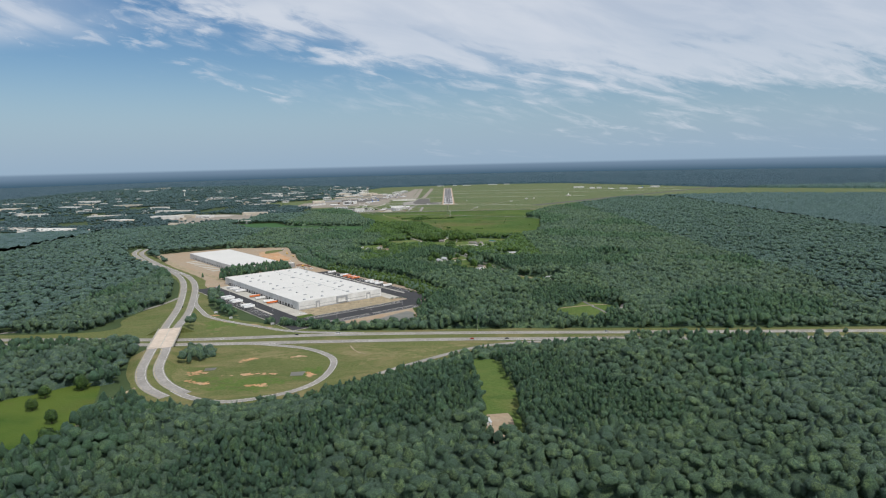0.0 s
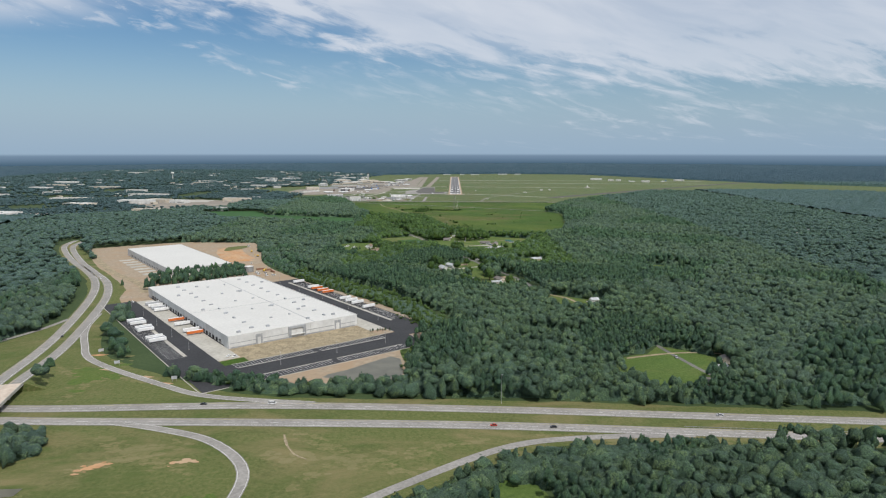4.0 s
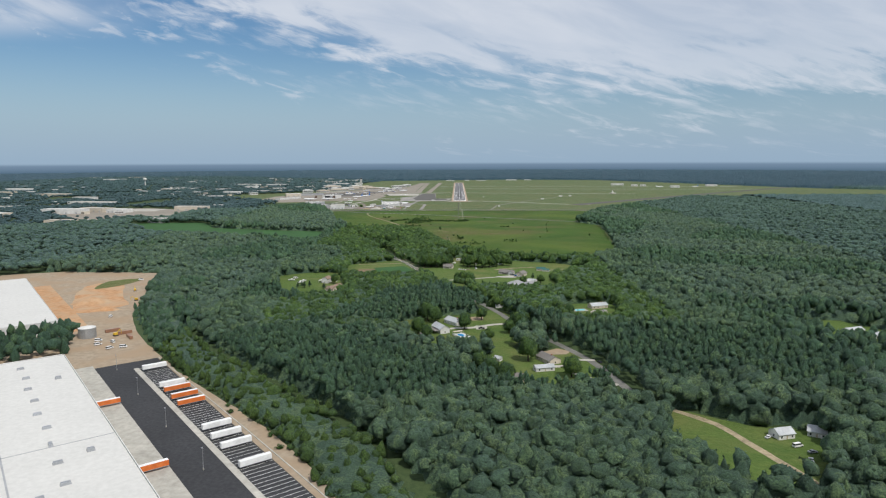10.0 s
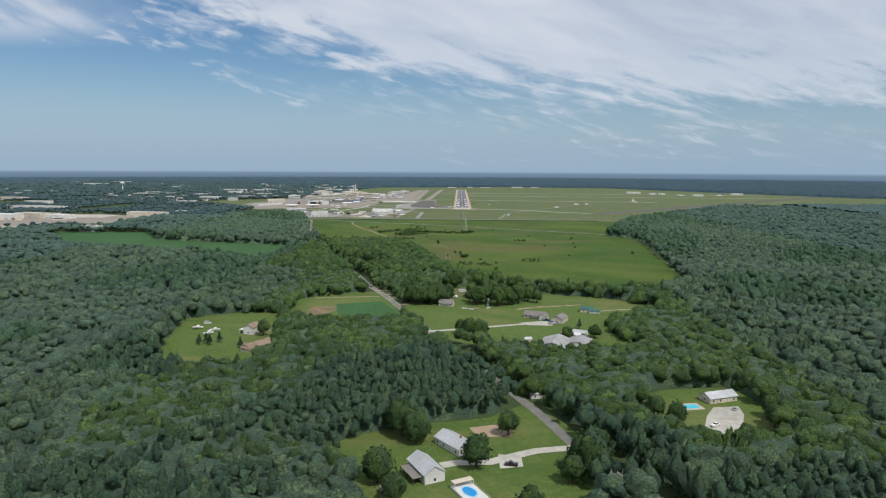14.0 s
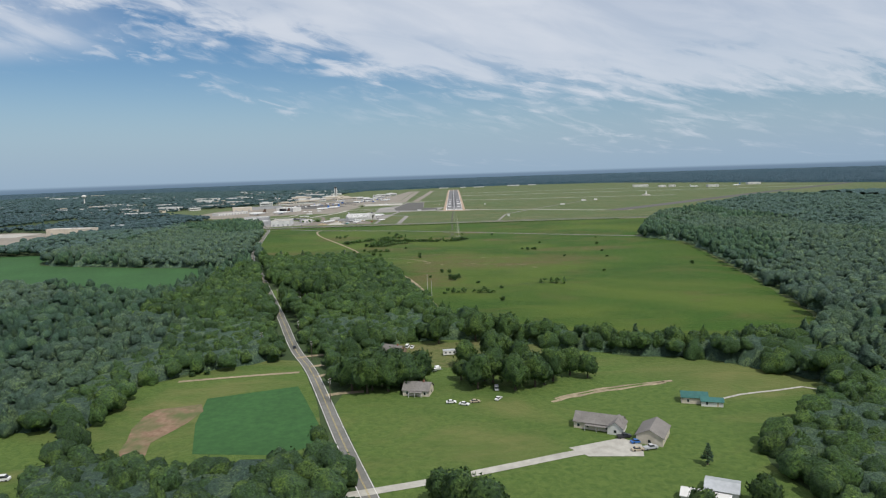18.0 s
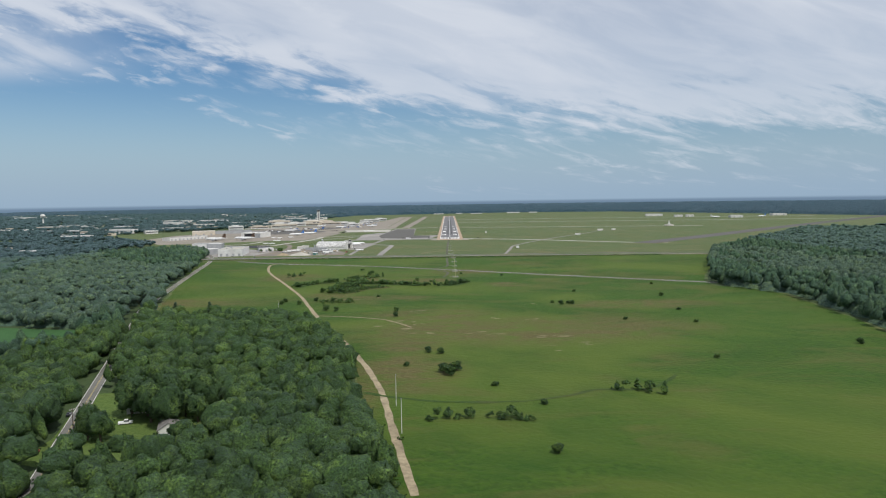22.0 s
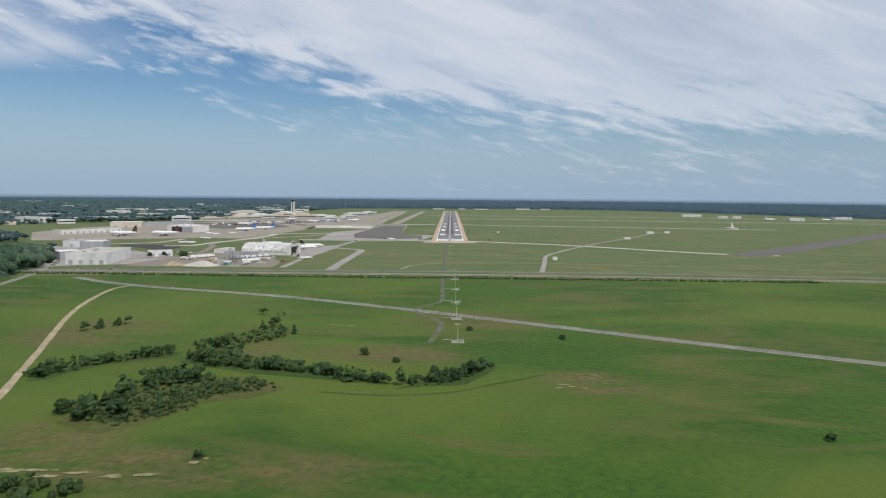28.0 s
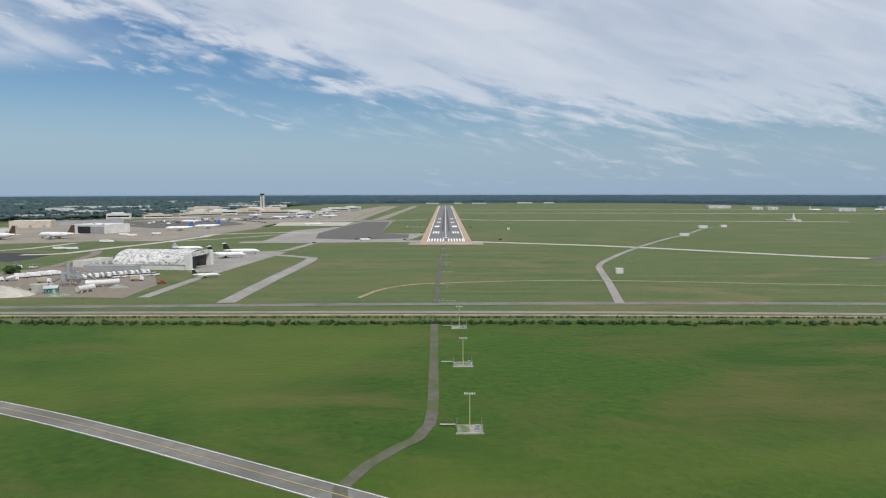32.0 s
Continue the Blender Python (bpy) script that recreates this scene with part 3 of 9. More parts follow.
TRACK = [(-14, -1300), (-26, -1240), (-38, -1180), (-58, -1115), (-80, -1055), (-98, -1012), (-112, -972), (-128, -925), (-150, -862), (-190, -765), (-236, -655), (-259, -570), (-256, -538)]
CROSS = [(-330, -492), (-256, -538), (-125, -586), (-27, -636), (36, -672), (161, -744), (320, -830)]
PERIM = [(-700, -452), (-228, -431), (-3, -422), (209, -423), (430, -440)]
RAIL = [(-900, -452), (-220, -447), (-3, -446), (180, -452), (500, -470)]

bm = bmesh.new()
ring = [bm.verts.new((7000 * math.cos(2 * math.pi * i / 64), 7000 * math.sin(2 * math.pi * i / 64), 0)) for i in range(64)]
bm.faces.new(ring)
tagged(part("ground", bm, FOREST_FLOOR), "earth and leaf litter under the woods, coloured dark for shade", "ground", kind="structure")
patch("interchange_grass", INTERCHANGE, 0.10, ROUGH_GRASS, "dry mown verge of green and straw-coloured grass round the highway ramps", "grass", ragged=3)
patch("site_earth", SITE, 0.115, DIRT, "bare brown earth of the building site round the warehouses", "earth", ragged=2)
patch("airfield_grass", BIG_FIELD, 0.09, AIRFIELD, "wide mown grass of the airfield, green with straw patches", "grass", ragged=2)
patch("approach_meadow", [(-388, -500), (-330, -690), (-260, -924), (-228, -1002), (-182, -1008), (-125, -1022), (-95, -1048), (-60, -1123), (-40, -1225), (-15, -1316), (-3, -1345), (26, -1373), (61, -1393), (97, -1411), (131, -1423), (199, -1416), (233, -1378), (264, -1235),
      (308, -900), (270, -821), (314, -700), (420, -500), (200, -474), (-100, -470)], 0.16, MEADOW, "open green meadow with brownish patches before the runway", "meadow", ragged=3)
LIFT = 0.104
for name, outline, m, label in (("soy_field", LEFT_FIELD, CROP, "dark green crop field between the woods"), ("farm_field", FARM, LAWN, "small grass field beside the county road"),
                                ("house_field", EAST_FIELD, LAWN, "mown green field round the farm houses"), ("yard", YARD_WEST, LAWN, "mown yard in a clearing of the woods"),
                                ("yard", YARD_BARN, LAWN, "mown yard round the white barn"), ("yard", YARD_POOL, LAWN, "yard with a pool among trees"),
                                ("yard", YARD_SOUTH, LAWN, "sunlit mown yard round the southern houses"), ("yard", YARD_NORTH, LAWN, "shady yard with old cars along the road"), ("glade", GLADE, LAWN, "narrow bright green glade in the woods"),
                                ("glade", GLADE_WEST, MEADOW, "grassy clearing with scattered trees"), ("glade", CLEARING, LAWN, "mown clearing among the woods beside the highway"), ("glade", CLEARING_LANE, LAWN, "grass beside a lane in the woods"), ("glade", CLEARING_EAST, LAWN, "clearing with pale sheds in the eastern woods")):
    LIFT = LIFT + 0.004
    patch(name, outline, LIFT, m, label, "grass", ragged=3)

for k, (name, line, width, m, label) in enumerate((("highway_north", HWY_N, 12.5, ASPHALT, "worn grey two-lane carriageway of the highway"), ("highway_south", HWY_S, 12.5, ASPHALT, "worn grey two-lane carriageway of the highway"),
                                    ("ramp_loop", LOOP, 7.5, ASPHALT, "curved loop ramp of pale asphalt"), ("ramp_outer", OUTER, 7, ASPHALT, "outer ramp of pale asphalt"),
                                    ("ramp_northeast", RAMP_NE, 7, ASPHALT, "curved ramp of pale asphalt"), ("ramp_northwest", RAMP_NW, 6, ASPHALT, "side ramp of pale asphalt"),
                                    ("county_road", COUNTY, 6.2, ROAD, "straight grey country road with painted lines"), ("lane", LANE, 6, ROAD, "narrow grey lane past the barn yard"),
                                    ("field_road", CROSS, 7.5, ROAD, "grey road crossing the meadow with white edge lines"), ("perimeter_road", PERIM, 8, ROAD, "grey perimeter road of the airport"))):
    ribbon(name, line, width, 0.232 - 0.003 * k, m, label)
ribbon("dirt_track", TRACK, 3.2, 0.22, SAND, "pale sandy track winding over the meadow", "track", step=4.0, wobble=0.4)


# lane and edge lines, each a thin strip on its road


def lines_on(road, line, *rows):
    """Rows of: how far from the middle, width, paint, and whether it is broken into dashes."""
    along = curve_through(line, 8.0)
    for side, width, paint_mat, dashed in rows:
        bm = bmesh.new()
        if dashed:
            for i in range(0, len(along) - 2, 2):
                ribbon_bm(bm, along[i:i + 2], width, 0.27, side)
        else:
            ribbon_bm(bm, along, width, 0.27, side)
        part("lane_line" if dashed else "edge_line", bm, paint_mat, road)


for ob in list(scene.objects):
    if ob.name in ("highway_north", "highway_south"):
        lines_on(ob, HWY_N if ob.name.endswith("north") else HWY_S, (-4.3, 0.22, YELLOW_LINE, False), (4.3, 0.22, WHITE_LINE, False), (0, 0.2, WHITE_LINE, True))
    if ob.name == "county_road":
        lines_on(ob, COUNTY, (-2.8, 0.2, WHITE_LINE, False), (2.8, 0.2, WHITE_LINE, False), (-0.18, 0.14, YELLOW_LINE, False), (0.18, 0.14, YELLOW_LINE, False))
    if ob.name == "field_road":
        lines_on(ob, CROSS, (-3.3, 0.22, WHITE_LINE, False), (3.3, 0.22, WHITE_LINE, False), (0, 0.22, YELLOW_LINE, False))
    if ob.name == "ramp_loop":
        lines_on(ob, LOOP, (-3.0, 0.2, WHITE_LINE, False), (3.0, 0.2, WHITE_LINE, False))
    if ob.name == "ramp_northeast":
        lines_on(ob, RAMP_NE, (-2.9, 0.2, WHITE_LINE, False), (2.9, 0.2, WHITE_LINE, False))

# ---- the road over the highway ----
RISE = 6.6


def bank(y):
    """Height of the overpass road: level over the highway, easing down to both sides."""
    d = max(abs(y + 2408) - 30, 0) / 135
    return RISE * (0.5 + 0.5 * math.cos(math.pi * min(d, 1)))


def raised(name, line, width, label):
    along = curve_through(line, 8.0)
    bm = bmesh.new()
    rows = []
    for i, q in enumerate(along):
        d = (along[min(i + 1, len(along) - 1)] - along[max(i - 1, 0)]).normalized()
        nrm = Vector((d.y, -d.x, 0))
        rows.append([bm.verts.new((*e.xy, bank(e.y) + 0.30 - k)) for e in (q - nrm * width / 2, q + nrm * width / 2) for k in (0, 0.23)])
    for r, s in zip(rows, rows[1:]):
        for i, j in ((0, 2), (2, 3), (3, 1), (1, 0)):
            bm.faces.new((r[i], r[j], s[j], s[i]))
    ob = tagged(part(name, bm, ASPHALT), label, "road", kind="structure")
    for side, m in ((-width / 2 + 1.2, YELLOW_LINE), (width / 2 - 1.2, WHITE_LINE)):
        bm = ribbon_bm(bmesh.new(), along, 0.22, 0.36, side)
        for v in bm.verts:
            v.co.z += bank(v.co.y)
        part("edge_line", bm, m, ob)
    return ob


raised("overpass_road_west", RD_WEST, 10.5, "pale grey carriageway that rises over the highway")
raised("overpass_road_east", RD_EAST, 10.5, "pale grey carriageway that rises over the highway")
MID = [((a[0] + b[0]) / 2, (a[1] + b[1]) / 2) for a, b in zip(RD_WEST, RD_EAST)]
along = curve_through(MID, 8.0)
bm = bmesh.new()
rows = []
for i, q in enumerate(along):
    d = (along[min(i + 1, len(along) - 1)] - along[max(i - 1, 0)]).normalized()
    nrm, h = Vector((d.y, -d.x, 0)), bank(q.y)
    over = -2440 < q.y < -2365
    edge = [q + nrm * s for s in (-16 - 2.0 * h, -15.0, -5.0, 5.0, 15.0, 16 + 2.0 * h)]
    rows.append(None if over else [bm.verts.new((*e.xy, 0.12 if i in (0, 5) else bank(e.y) + 0.14)) for i, e in enumerate(edge)])
for r, s in zip(rows, rows[1:]):
    if r and s:
        for i in range(5):
            bm.faces.new((r[i], r[i + 1], s[i + 1], s[i]))
for r, s in list(zip(rows, rows[1:])):
    if (r is None) != (s is None):
        bm.faces.new(r or s)
tagged(part("road_bank", bm, ROUGH_GRASS), "grassy bank that carries the road up to the bridge", "embankment", kind="structure")
bridge = thing("road_bridge", "pale concrete road bridge with low parapets over the highway", "bridge")
span = [q for q in along if -2452 < q.y < -2353]
part("deck", ribbon_bm(bmesh.new(), span, 27, RISE + 0.20, thick=1.3), CONCRETE, bridge)
for s in (-13.3, 13.3):
    part("parapet", ribbon_bm(bmesh.new(), span, 0.5, RISE + 1.25, s, thick=1.1), CONCRETE, bridge)
for s in (-6.4, 6.4):
    part("lane_deck", ribbon_bm(bmesh.new(), span, 11.5, RISE + 0.38, s, thick=0.2), mat("bridge_paving", (0.46, 0.38, 0.31), (0.56, 0.48, 0.4), 3, 0.9), bridge, "pinkish worn bridge paving")
for q in span[3:-2:2]:
    for s in (-9, -3, 3, 9):
        part("pier", tube(bmesh.new(), q.x + s * 0.97, q.y + s * 0.24, 0, RISE - 1.0, 0.6, 0.6, 10), CONCRETE, bridge)

# ---- runway ----
tagged(part("blast_pad", boxes((-42, 42, -40, -6, 0.0, 0.22)), mat("old_paving", (0.26, 0.23, 0.19), (0.35, 0.31, 0.26), 6, 0.9, big=30)), "weathered pad of old paving before the runway", "runway", kind="structure")
bm = bmesh.new()
box(bm, -30, 30, -32, 1900, 0.0, 0.26)
tagged(part("runway_shoulder", bm, mat("runway_shoulder_paving", (0.33, 0.24, 0.17), (0.44, 0.33, 0.24), 9, 0.9, big=60)), "brownish paved shoulder along the runway", "runway", kind="structure")
bm = bmesh.new()
box(bm, -22.9, 22.9, 0, 1830, 0.0, 0.32)
runway = tagged(part("runway", bm, RUNWAY), "grey asphalt runway with white markings and tyre marks", "runway", kind="structure")


def paint(x0, x1, y0, y1, m=WHITE_LINE, z=0.38, name="marking"):
    part(name, boxes((x0, x1, y0, y1, 0.3, z)), m, runway)


for s in (-1, 1):
    for i in range(6):
        paint(*sorted((s * (2.3 + i * 3.4), s * (4.2 + i * 3.4))), 6, 51)
    for i in range(3):
        paint(*sorted((s * (9.5 + i * 3.4), s * (11.6 + i * 3.4))), 152, 197)
    paint(*sorted((s * 10.5, s * 18.5)), 311, 357)
    for y in (457, 610):
        for i in range(2):
            paint(*sorted((s * (10 + i * 3.8), s * (12.3 + i * 3.8))), y, y + 45)
    paint(*sorted((s * 21.6, s * 22.6)), 2, 1828)
paint(-22.6, 22.6, 0.3, 2)
paint(-4, 4, 74, 77)
paint(-0.9, 0.9, 62, 74)
for i in range(36):
    paint(-0.5, 0.5, 95 + i * 49, 131 + i * 49)
for s in (-1, 1):
    paint(s * 4.6 - 1.6, s * 4.6 + 1.6, 200, 1300, RUBBER, 0.35, "tyre_mark")


# ---- woods ----
rng = np.random.default_rng(7)
OPEN_AREAS = [TOWN_LOT, SITE, INTERCHANGE, BIG_FIELD, LEFT_FIELD, FARM, EAST_FIELD, YARD_WEST, YARD_BARN, YARD_POOL, YARD_SOUTH, YARD_NORTH, GLADE, GLADE_WEST, CLEARING, CLEARING_LANE, CLEARING_EAST]
OPEN_LINES = [([(80, -2184), (112, -2192)], 13), (HWY_N, 17), (HWY_S, 17), (RD_WEST, 19), (RD_EAST, 16), (LOOP, 12), (OUTER, 10), ([q for q in COUNTY if q[1] < -1280], 8.5), ([q for q in COUNTY if q[1] > -1310], 5.6), (LANE, 6.5), (TRACK, 8)]
CITY = [(-5000, -900), (-1650, -1150), (-1180, -1080), (-900, -900), (-760, -560), (-600, -450), (-450, -330), (-560, 900), (-620, 2400), (-2000, 3500), (-5000, 3500)]


def wooded(xs, ys, extra=0.0):
    free = np.ones(len(xs), bool)
    for a in OPEN_AREAS:
        free &= ~inside(xs, ys, a)
    for line, d in OPEN_LINES:
        free &= ~near_line(xs, ys, line, d + extra)
    return free


def ico(level):
    bm = bmesh.new()
    bmesh.ops.create_icosphere(bm, subdivisions=level, radius=1)
    v = np.array([p.co[:] for p in bm.verts])
    f = np.array([[q.index for q in p.verts] for p in bm.faces])
    bm.free()
    return v, f


V20, F20 = ico(1)
F20 = F20[V20[F20].mean(1)[:, 2] > -0.6]          # the undersides are never seen


def lumps(v0, f0, centres, radii, jitter=0.25):
    """Many uneven lumps in one go: arrays of vertices and triangles."""
    n, k = len(centres), len(v0)
    v = v0[None] * radii[:, None] * (1 + jitter * rng.uniform(-1, 1, (n, k, 1)))
    v = v + centres[:, None] + rng.uniform(-0.12, 0.12, (n, k, 3)) * radii[:, None]
    f = f0[None] + (np.arange(n) * k)[:, None, None]
    return v.reshape(-1, 3), f.reshape(-1, 3)


OCT = np.array([(1, 0, 0), (0, 1, 0), (-1, 0, 0), (0, -1, 0), (0, 0, 1), (0, 0, -0.7)], float)
OCT_F = np.array([(0, 1, 4), (1, 2, 4), (2, 3, 4), (3, 0, 4), (1, 0, 5), (2, 1, 5), (3, 2, 5), (0, 3, 5)])


def leafage(centres, radii, per, size=(0.38, 0.72)):
    """Sprays of leaves set all over the upper side of each clump: one small leaf-shaped facet each."""
    c, r = np.repeat(centres, per, 0), np.repeat(radii, per, 0)
    n = len(c)
    d = rng.normal(size=(n, 3))
    d[:, 2] = np.where(d[:, 2] < -0.2, -d[:, 2], d[:, 2])
    d /= np.linalg.norm(d, axis=1)[:, None]
    at = c + r * d * rng.uniform(0.85, 1.15, (n, 1))
    up = d + 0.55 * rng.normal(size=(n, 3)) + (0, 0, 0.35)
    up /= np.linalg.norm(up, axis=1)[:, None]
    a = np.cross(up, rng.normal(size=(n, 3)))
    a /= np.linalg.norm(a, axis=1)[:, None]
    b = np.cross(up, a)
    s = r[:, :1] * rng.uniform(size[0], size[1], (n, 1))
    v = np.stack([at + a * s, at - 0.5 * a * s + 0.75 * b * s, at - 0.5 * a * s - 0.75 * b * s], 1)
    facing = d + 0.25 * rng.normal(size=(n, 3)) + (0, 0, 0.25)
    facing /= np.linalg.norm(facing, axis=1)[:, None]
    return v.reshape(-1, 3), np.arange(3 * n).reshape(-1, 3), np.repeat(facing, 3, 0)


def clumped(c, r, leaves, size=(0.30, 0.56)):
    """Clumps with their leaves: vertices, triangles and the way they face."""
    v, f = lumps(OCT, OCT_F, c, r * 0.92)
    lv, lf, ln = leafage(c, r, leaves, size)
    return np.concatenate([v, lv]), np.concatenate([f, lf + len(v)]), np.concatenate([np.tile(OCT / np.linalg.norm(OCT, axis=1)[:, None], (len(c), 1)), ln])


def mesh_arrays(name, v, f, material, smooth=True, normals=None):
    me = bpy.data.meshes.new(name)
    me.vertices.add(len(v))
    me.vertices.foreach_set("co", v.astype(np.float32).ravel())
    me.loops.add(f.size)
    me.loops.foreach_set("vertex_index", f.astype(np.int32).ravel())
    me.polygons.add(len(f))
    me.polygons.foreach_set("loop_start", np.arange(0, f.size, 3, dtype=np.int32))
    me.polygons.foreach_set("use_smooth", np.full(len(f), smooth))
    me.materials.append(material)
    me.update(calc_edges=True)
    if normals is not None:
        # leaves take the light as the round of their clump does
        at = me.attributes.new("custom_normal", "FLOAT_VECTOR", "POINT")
        at.data.foreach_set("vector", normals.astype(np.float32).ravel())
    return me


def crowns(xs, ys, height, width, clumps, v0, f0, leaves=0, size=(0.30, 0.56)):
    """Broad crowns: each a heap of clumps round its middle, higher towards the centre."""
    n = len(xs)
    out_c, out_r = [], []
    for k in range(clumps):
        a = rng.uniform(0, 2 * np.pi, n) + k * 2.4
        if k == 0:
            off, zz, r = np.zeros(n), height - 0.32 * width, 0.33 * width
        else:
            off = width * rng.uniform(0.16, 0.48, n)
            zz = height - width * rng.uniform(0.12, 0.30, n) - off * rng.uniform(0.3, 0.9, n)
            r = width * (rng.uniform(0.09, 0.18, n) if clumps > 12 else rng.uniform(0.13, 0.25, n) if clumps > 4 else rng.uniform(0.2, 0.32, n))
        out_c.append(np.stack([xs + off * np.cos(a), ys + off * np.sin(a), zz], 1))
        out_r.append(np.stack([r, r, r * rng.uniform(0.75, 1.05, n)], 1))
    c, r = np.concatenate(out_c), np.concatenate(out_r)
    return clumped(c, r, leaves, size) if leaves else (*lumps(v0, f0, c, r), np.tile(v0, (len(c), 1)))


def spires(xs, ys, height, width, sides=8, rings=((0.0, 0.5), (0.22, 1.0), (0.5, 0.80), (0.78, 0.45))):
    """Upright crowns that taper to a blunt tip, with a ragged round of boughs at each tier."""
    n, m = len(xs), len(rings)
    tall = width * rng.uniform(1.15, 1.6, n)
    base = height - tall
    v = np.zeros((n, m * sides + 1, 3))
    for k, (lift_, wide) in enumerate(rings):
        turn = rng.uniform(0, 6.28, n)[:, None]
        a = turn + 2 * np.pi * np.arange(sides) / sides + rng.uniform(-0.15, 0.15, (n, sides))
        r = 0.5 * width[:, None] * wide * (1 + 0.22 * np.where(np.arange(sides) % 2, 1, -1) + rng.uniform(-0.2, 0.2, (n, sides)))
        v[:, k * sides:(k + 1) * sides, 0] = xs[:, None] + r * np.cos(a)
        v[:, k * sides:(k + 1) * sides, 1] = ys[:, None] + r * np.sin(a)
        v[:, k * sides:(k + 1) * sides, 2] = base[:, None] + tall[:, None] * (lift_ + rng.uniform(-0.07, 0.07, (n, sides)))
    v[:, -1] = np.stack([xs, ys, height], 1) + rng.uniform(-0.4, 0.4, (n, 3))
    f = []
    for k in range(m - 1):
        for i in range(sides):
            a, b = k * sides + i, k * sides + (i + 1) % sides
            f += [(a, b, b + sides), (a, b + sides, a + sides)]
    f += [((m - 1) * sides + i, (m - 1) * sides + (i + 1) % sides, m * sides) for i in range(sides)]
    f = np.array(f)[None] + (np.arange(n) * (m * sides + 1))[:, None, None]
    out = v - np.stack([xs, ys, base + 0.25 * tall], 1)[:, None]
    out /= np.linalg.norm(out, axis=2)[..., None]
    return v.reshape(-1, 3), f.reshape(-1, 3), out.reshape(-1, 3)


def scatter(x0, x1, y0, y1, step, keep):
    gx, gy = np.meshgrid(np.arange(x0, x1, step), np.arange(y0, y1, step))
    xs = gx.ravel() + rng.uniform(-0.42, 0.42, gx.size) * step
    ys = gy.ravel() + rng.uniform(-0.42, 0.42, gx.size) * step
    k = keep(xs, ys)
    return xs[k], ys[k]


def in_view(xs, ys):
    return (np.abs(xs) < 0.78 * (ys + 3150) + 15) & (ys > -2790)


def crown_shape(seed, level, tall, taper, bulbs=13):
    """One leafy crown as a billowing heap: the hull of many round boughs about a middle, one wide, its top at 0."""
    r = np.random.default_rng(seed)
    u, f = ico(level)
    f = f[u[f].mean(1)[:, 2] > -0.72]
    k = np.arange(bulbs) + 0.5
    z = 1 - 1.45 * k / bulbs
    a = 2.4 * k + r.uniform(-0.5, 0.5, bulbs)
    d = np.stack([np.sqrt(np.maximum(1 - z * z, 0)) * np.cos(a), np.sqrt(np.maximum(1 - z * z, 0)) * np.sin(a), z], 1)
    c = np.concatenate([d * r.uniform(0.40, 0.66, bulbs)[:, None], [[0, 0, 0]]])
    rad = np.append(r.uniform(0.16, 0.40, bulbs), 0.48)
    b = u @ c.T
    t = b + np.sqrt(np.maximum(b * b - (c * c).sum(1) + rad ** 2, 0)) * (b * b - (c * c).sum(1) + rad ** 2 > 0)
    v = u * t.max(1)[:, None] * (1 + r.uniform(-0.11, 0.11, (len(u), 1)))
    v[:, 2] *= tall
    if taper:
        v[:, :2] *= (1 - taper * np.clip((v[:, 2] + 0.25 * tall) / (1.2 * tall), 0, 1))[:, None]
    v[:, :2] /= 2 * np.abs(v[:, :2]).max()
    v[:, 2] = (v[:, 2] - v[:, 2].max()) * 0.5
    n = np.zeros_like(v)
    e = np.cross(v[f[:, 1]] - v[f[:, 0]], v[f[:, 2]] - v[f[:, 0]])
    for q in range(3):
        np.add.at(n, f[:, q], e)
    n /= np.linalg.norm(n, axis=1)[:, None] + 1e-9
    used = np.unique(f)
    new_at = np.zeros(len(v), int)
    new_at[used] = np.arange(len(used))
    return v[used], new_at[f], n[used]


BROAD = {lv: [crown_shape(40 + i, lv, 0.95 + 0.12 * (i % 3), 0.0, 13 if lv < 3 else 24) for i in range(6)] for lv in (2, 3)}
SPIRE = {lv: [crown_shape(60 + i, lv, 1.9 + 0.25 * (i % 3), 0.62, 11) for i in range(6)] for lv in (2, 3)}


def standing(xs, ys):
    """How well the woods grow at each place: whole stands are taller or lower."""
    return np.array([noise.noise((x * 0.007, y * 0.007, 0.3)) + 0.5 * noise.noise((x * 0.02, y * 0.02, 4.3)) for x, y in zip(xs, ys)])


def tree_height(xs, ys, tall):
    h = tall[0] + (tall[1] - tall[0]) * np.clip(0.5 + 0.7 * standing(xs, ys), 0, 1)
    h = np.where(inside(xs, ys, BELT), h * 0.62, h)
    h = np.where(near_line(xs, ys, LOOP, 62) | near_line(xs, ys, OUTER, 50), h * 0.5, h)
    return np.where(near_line(xs, ys, SITE_EDGE, 36), h * 0.55, h)


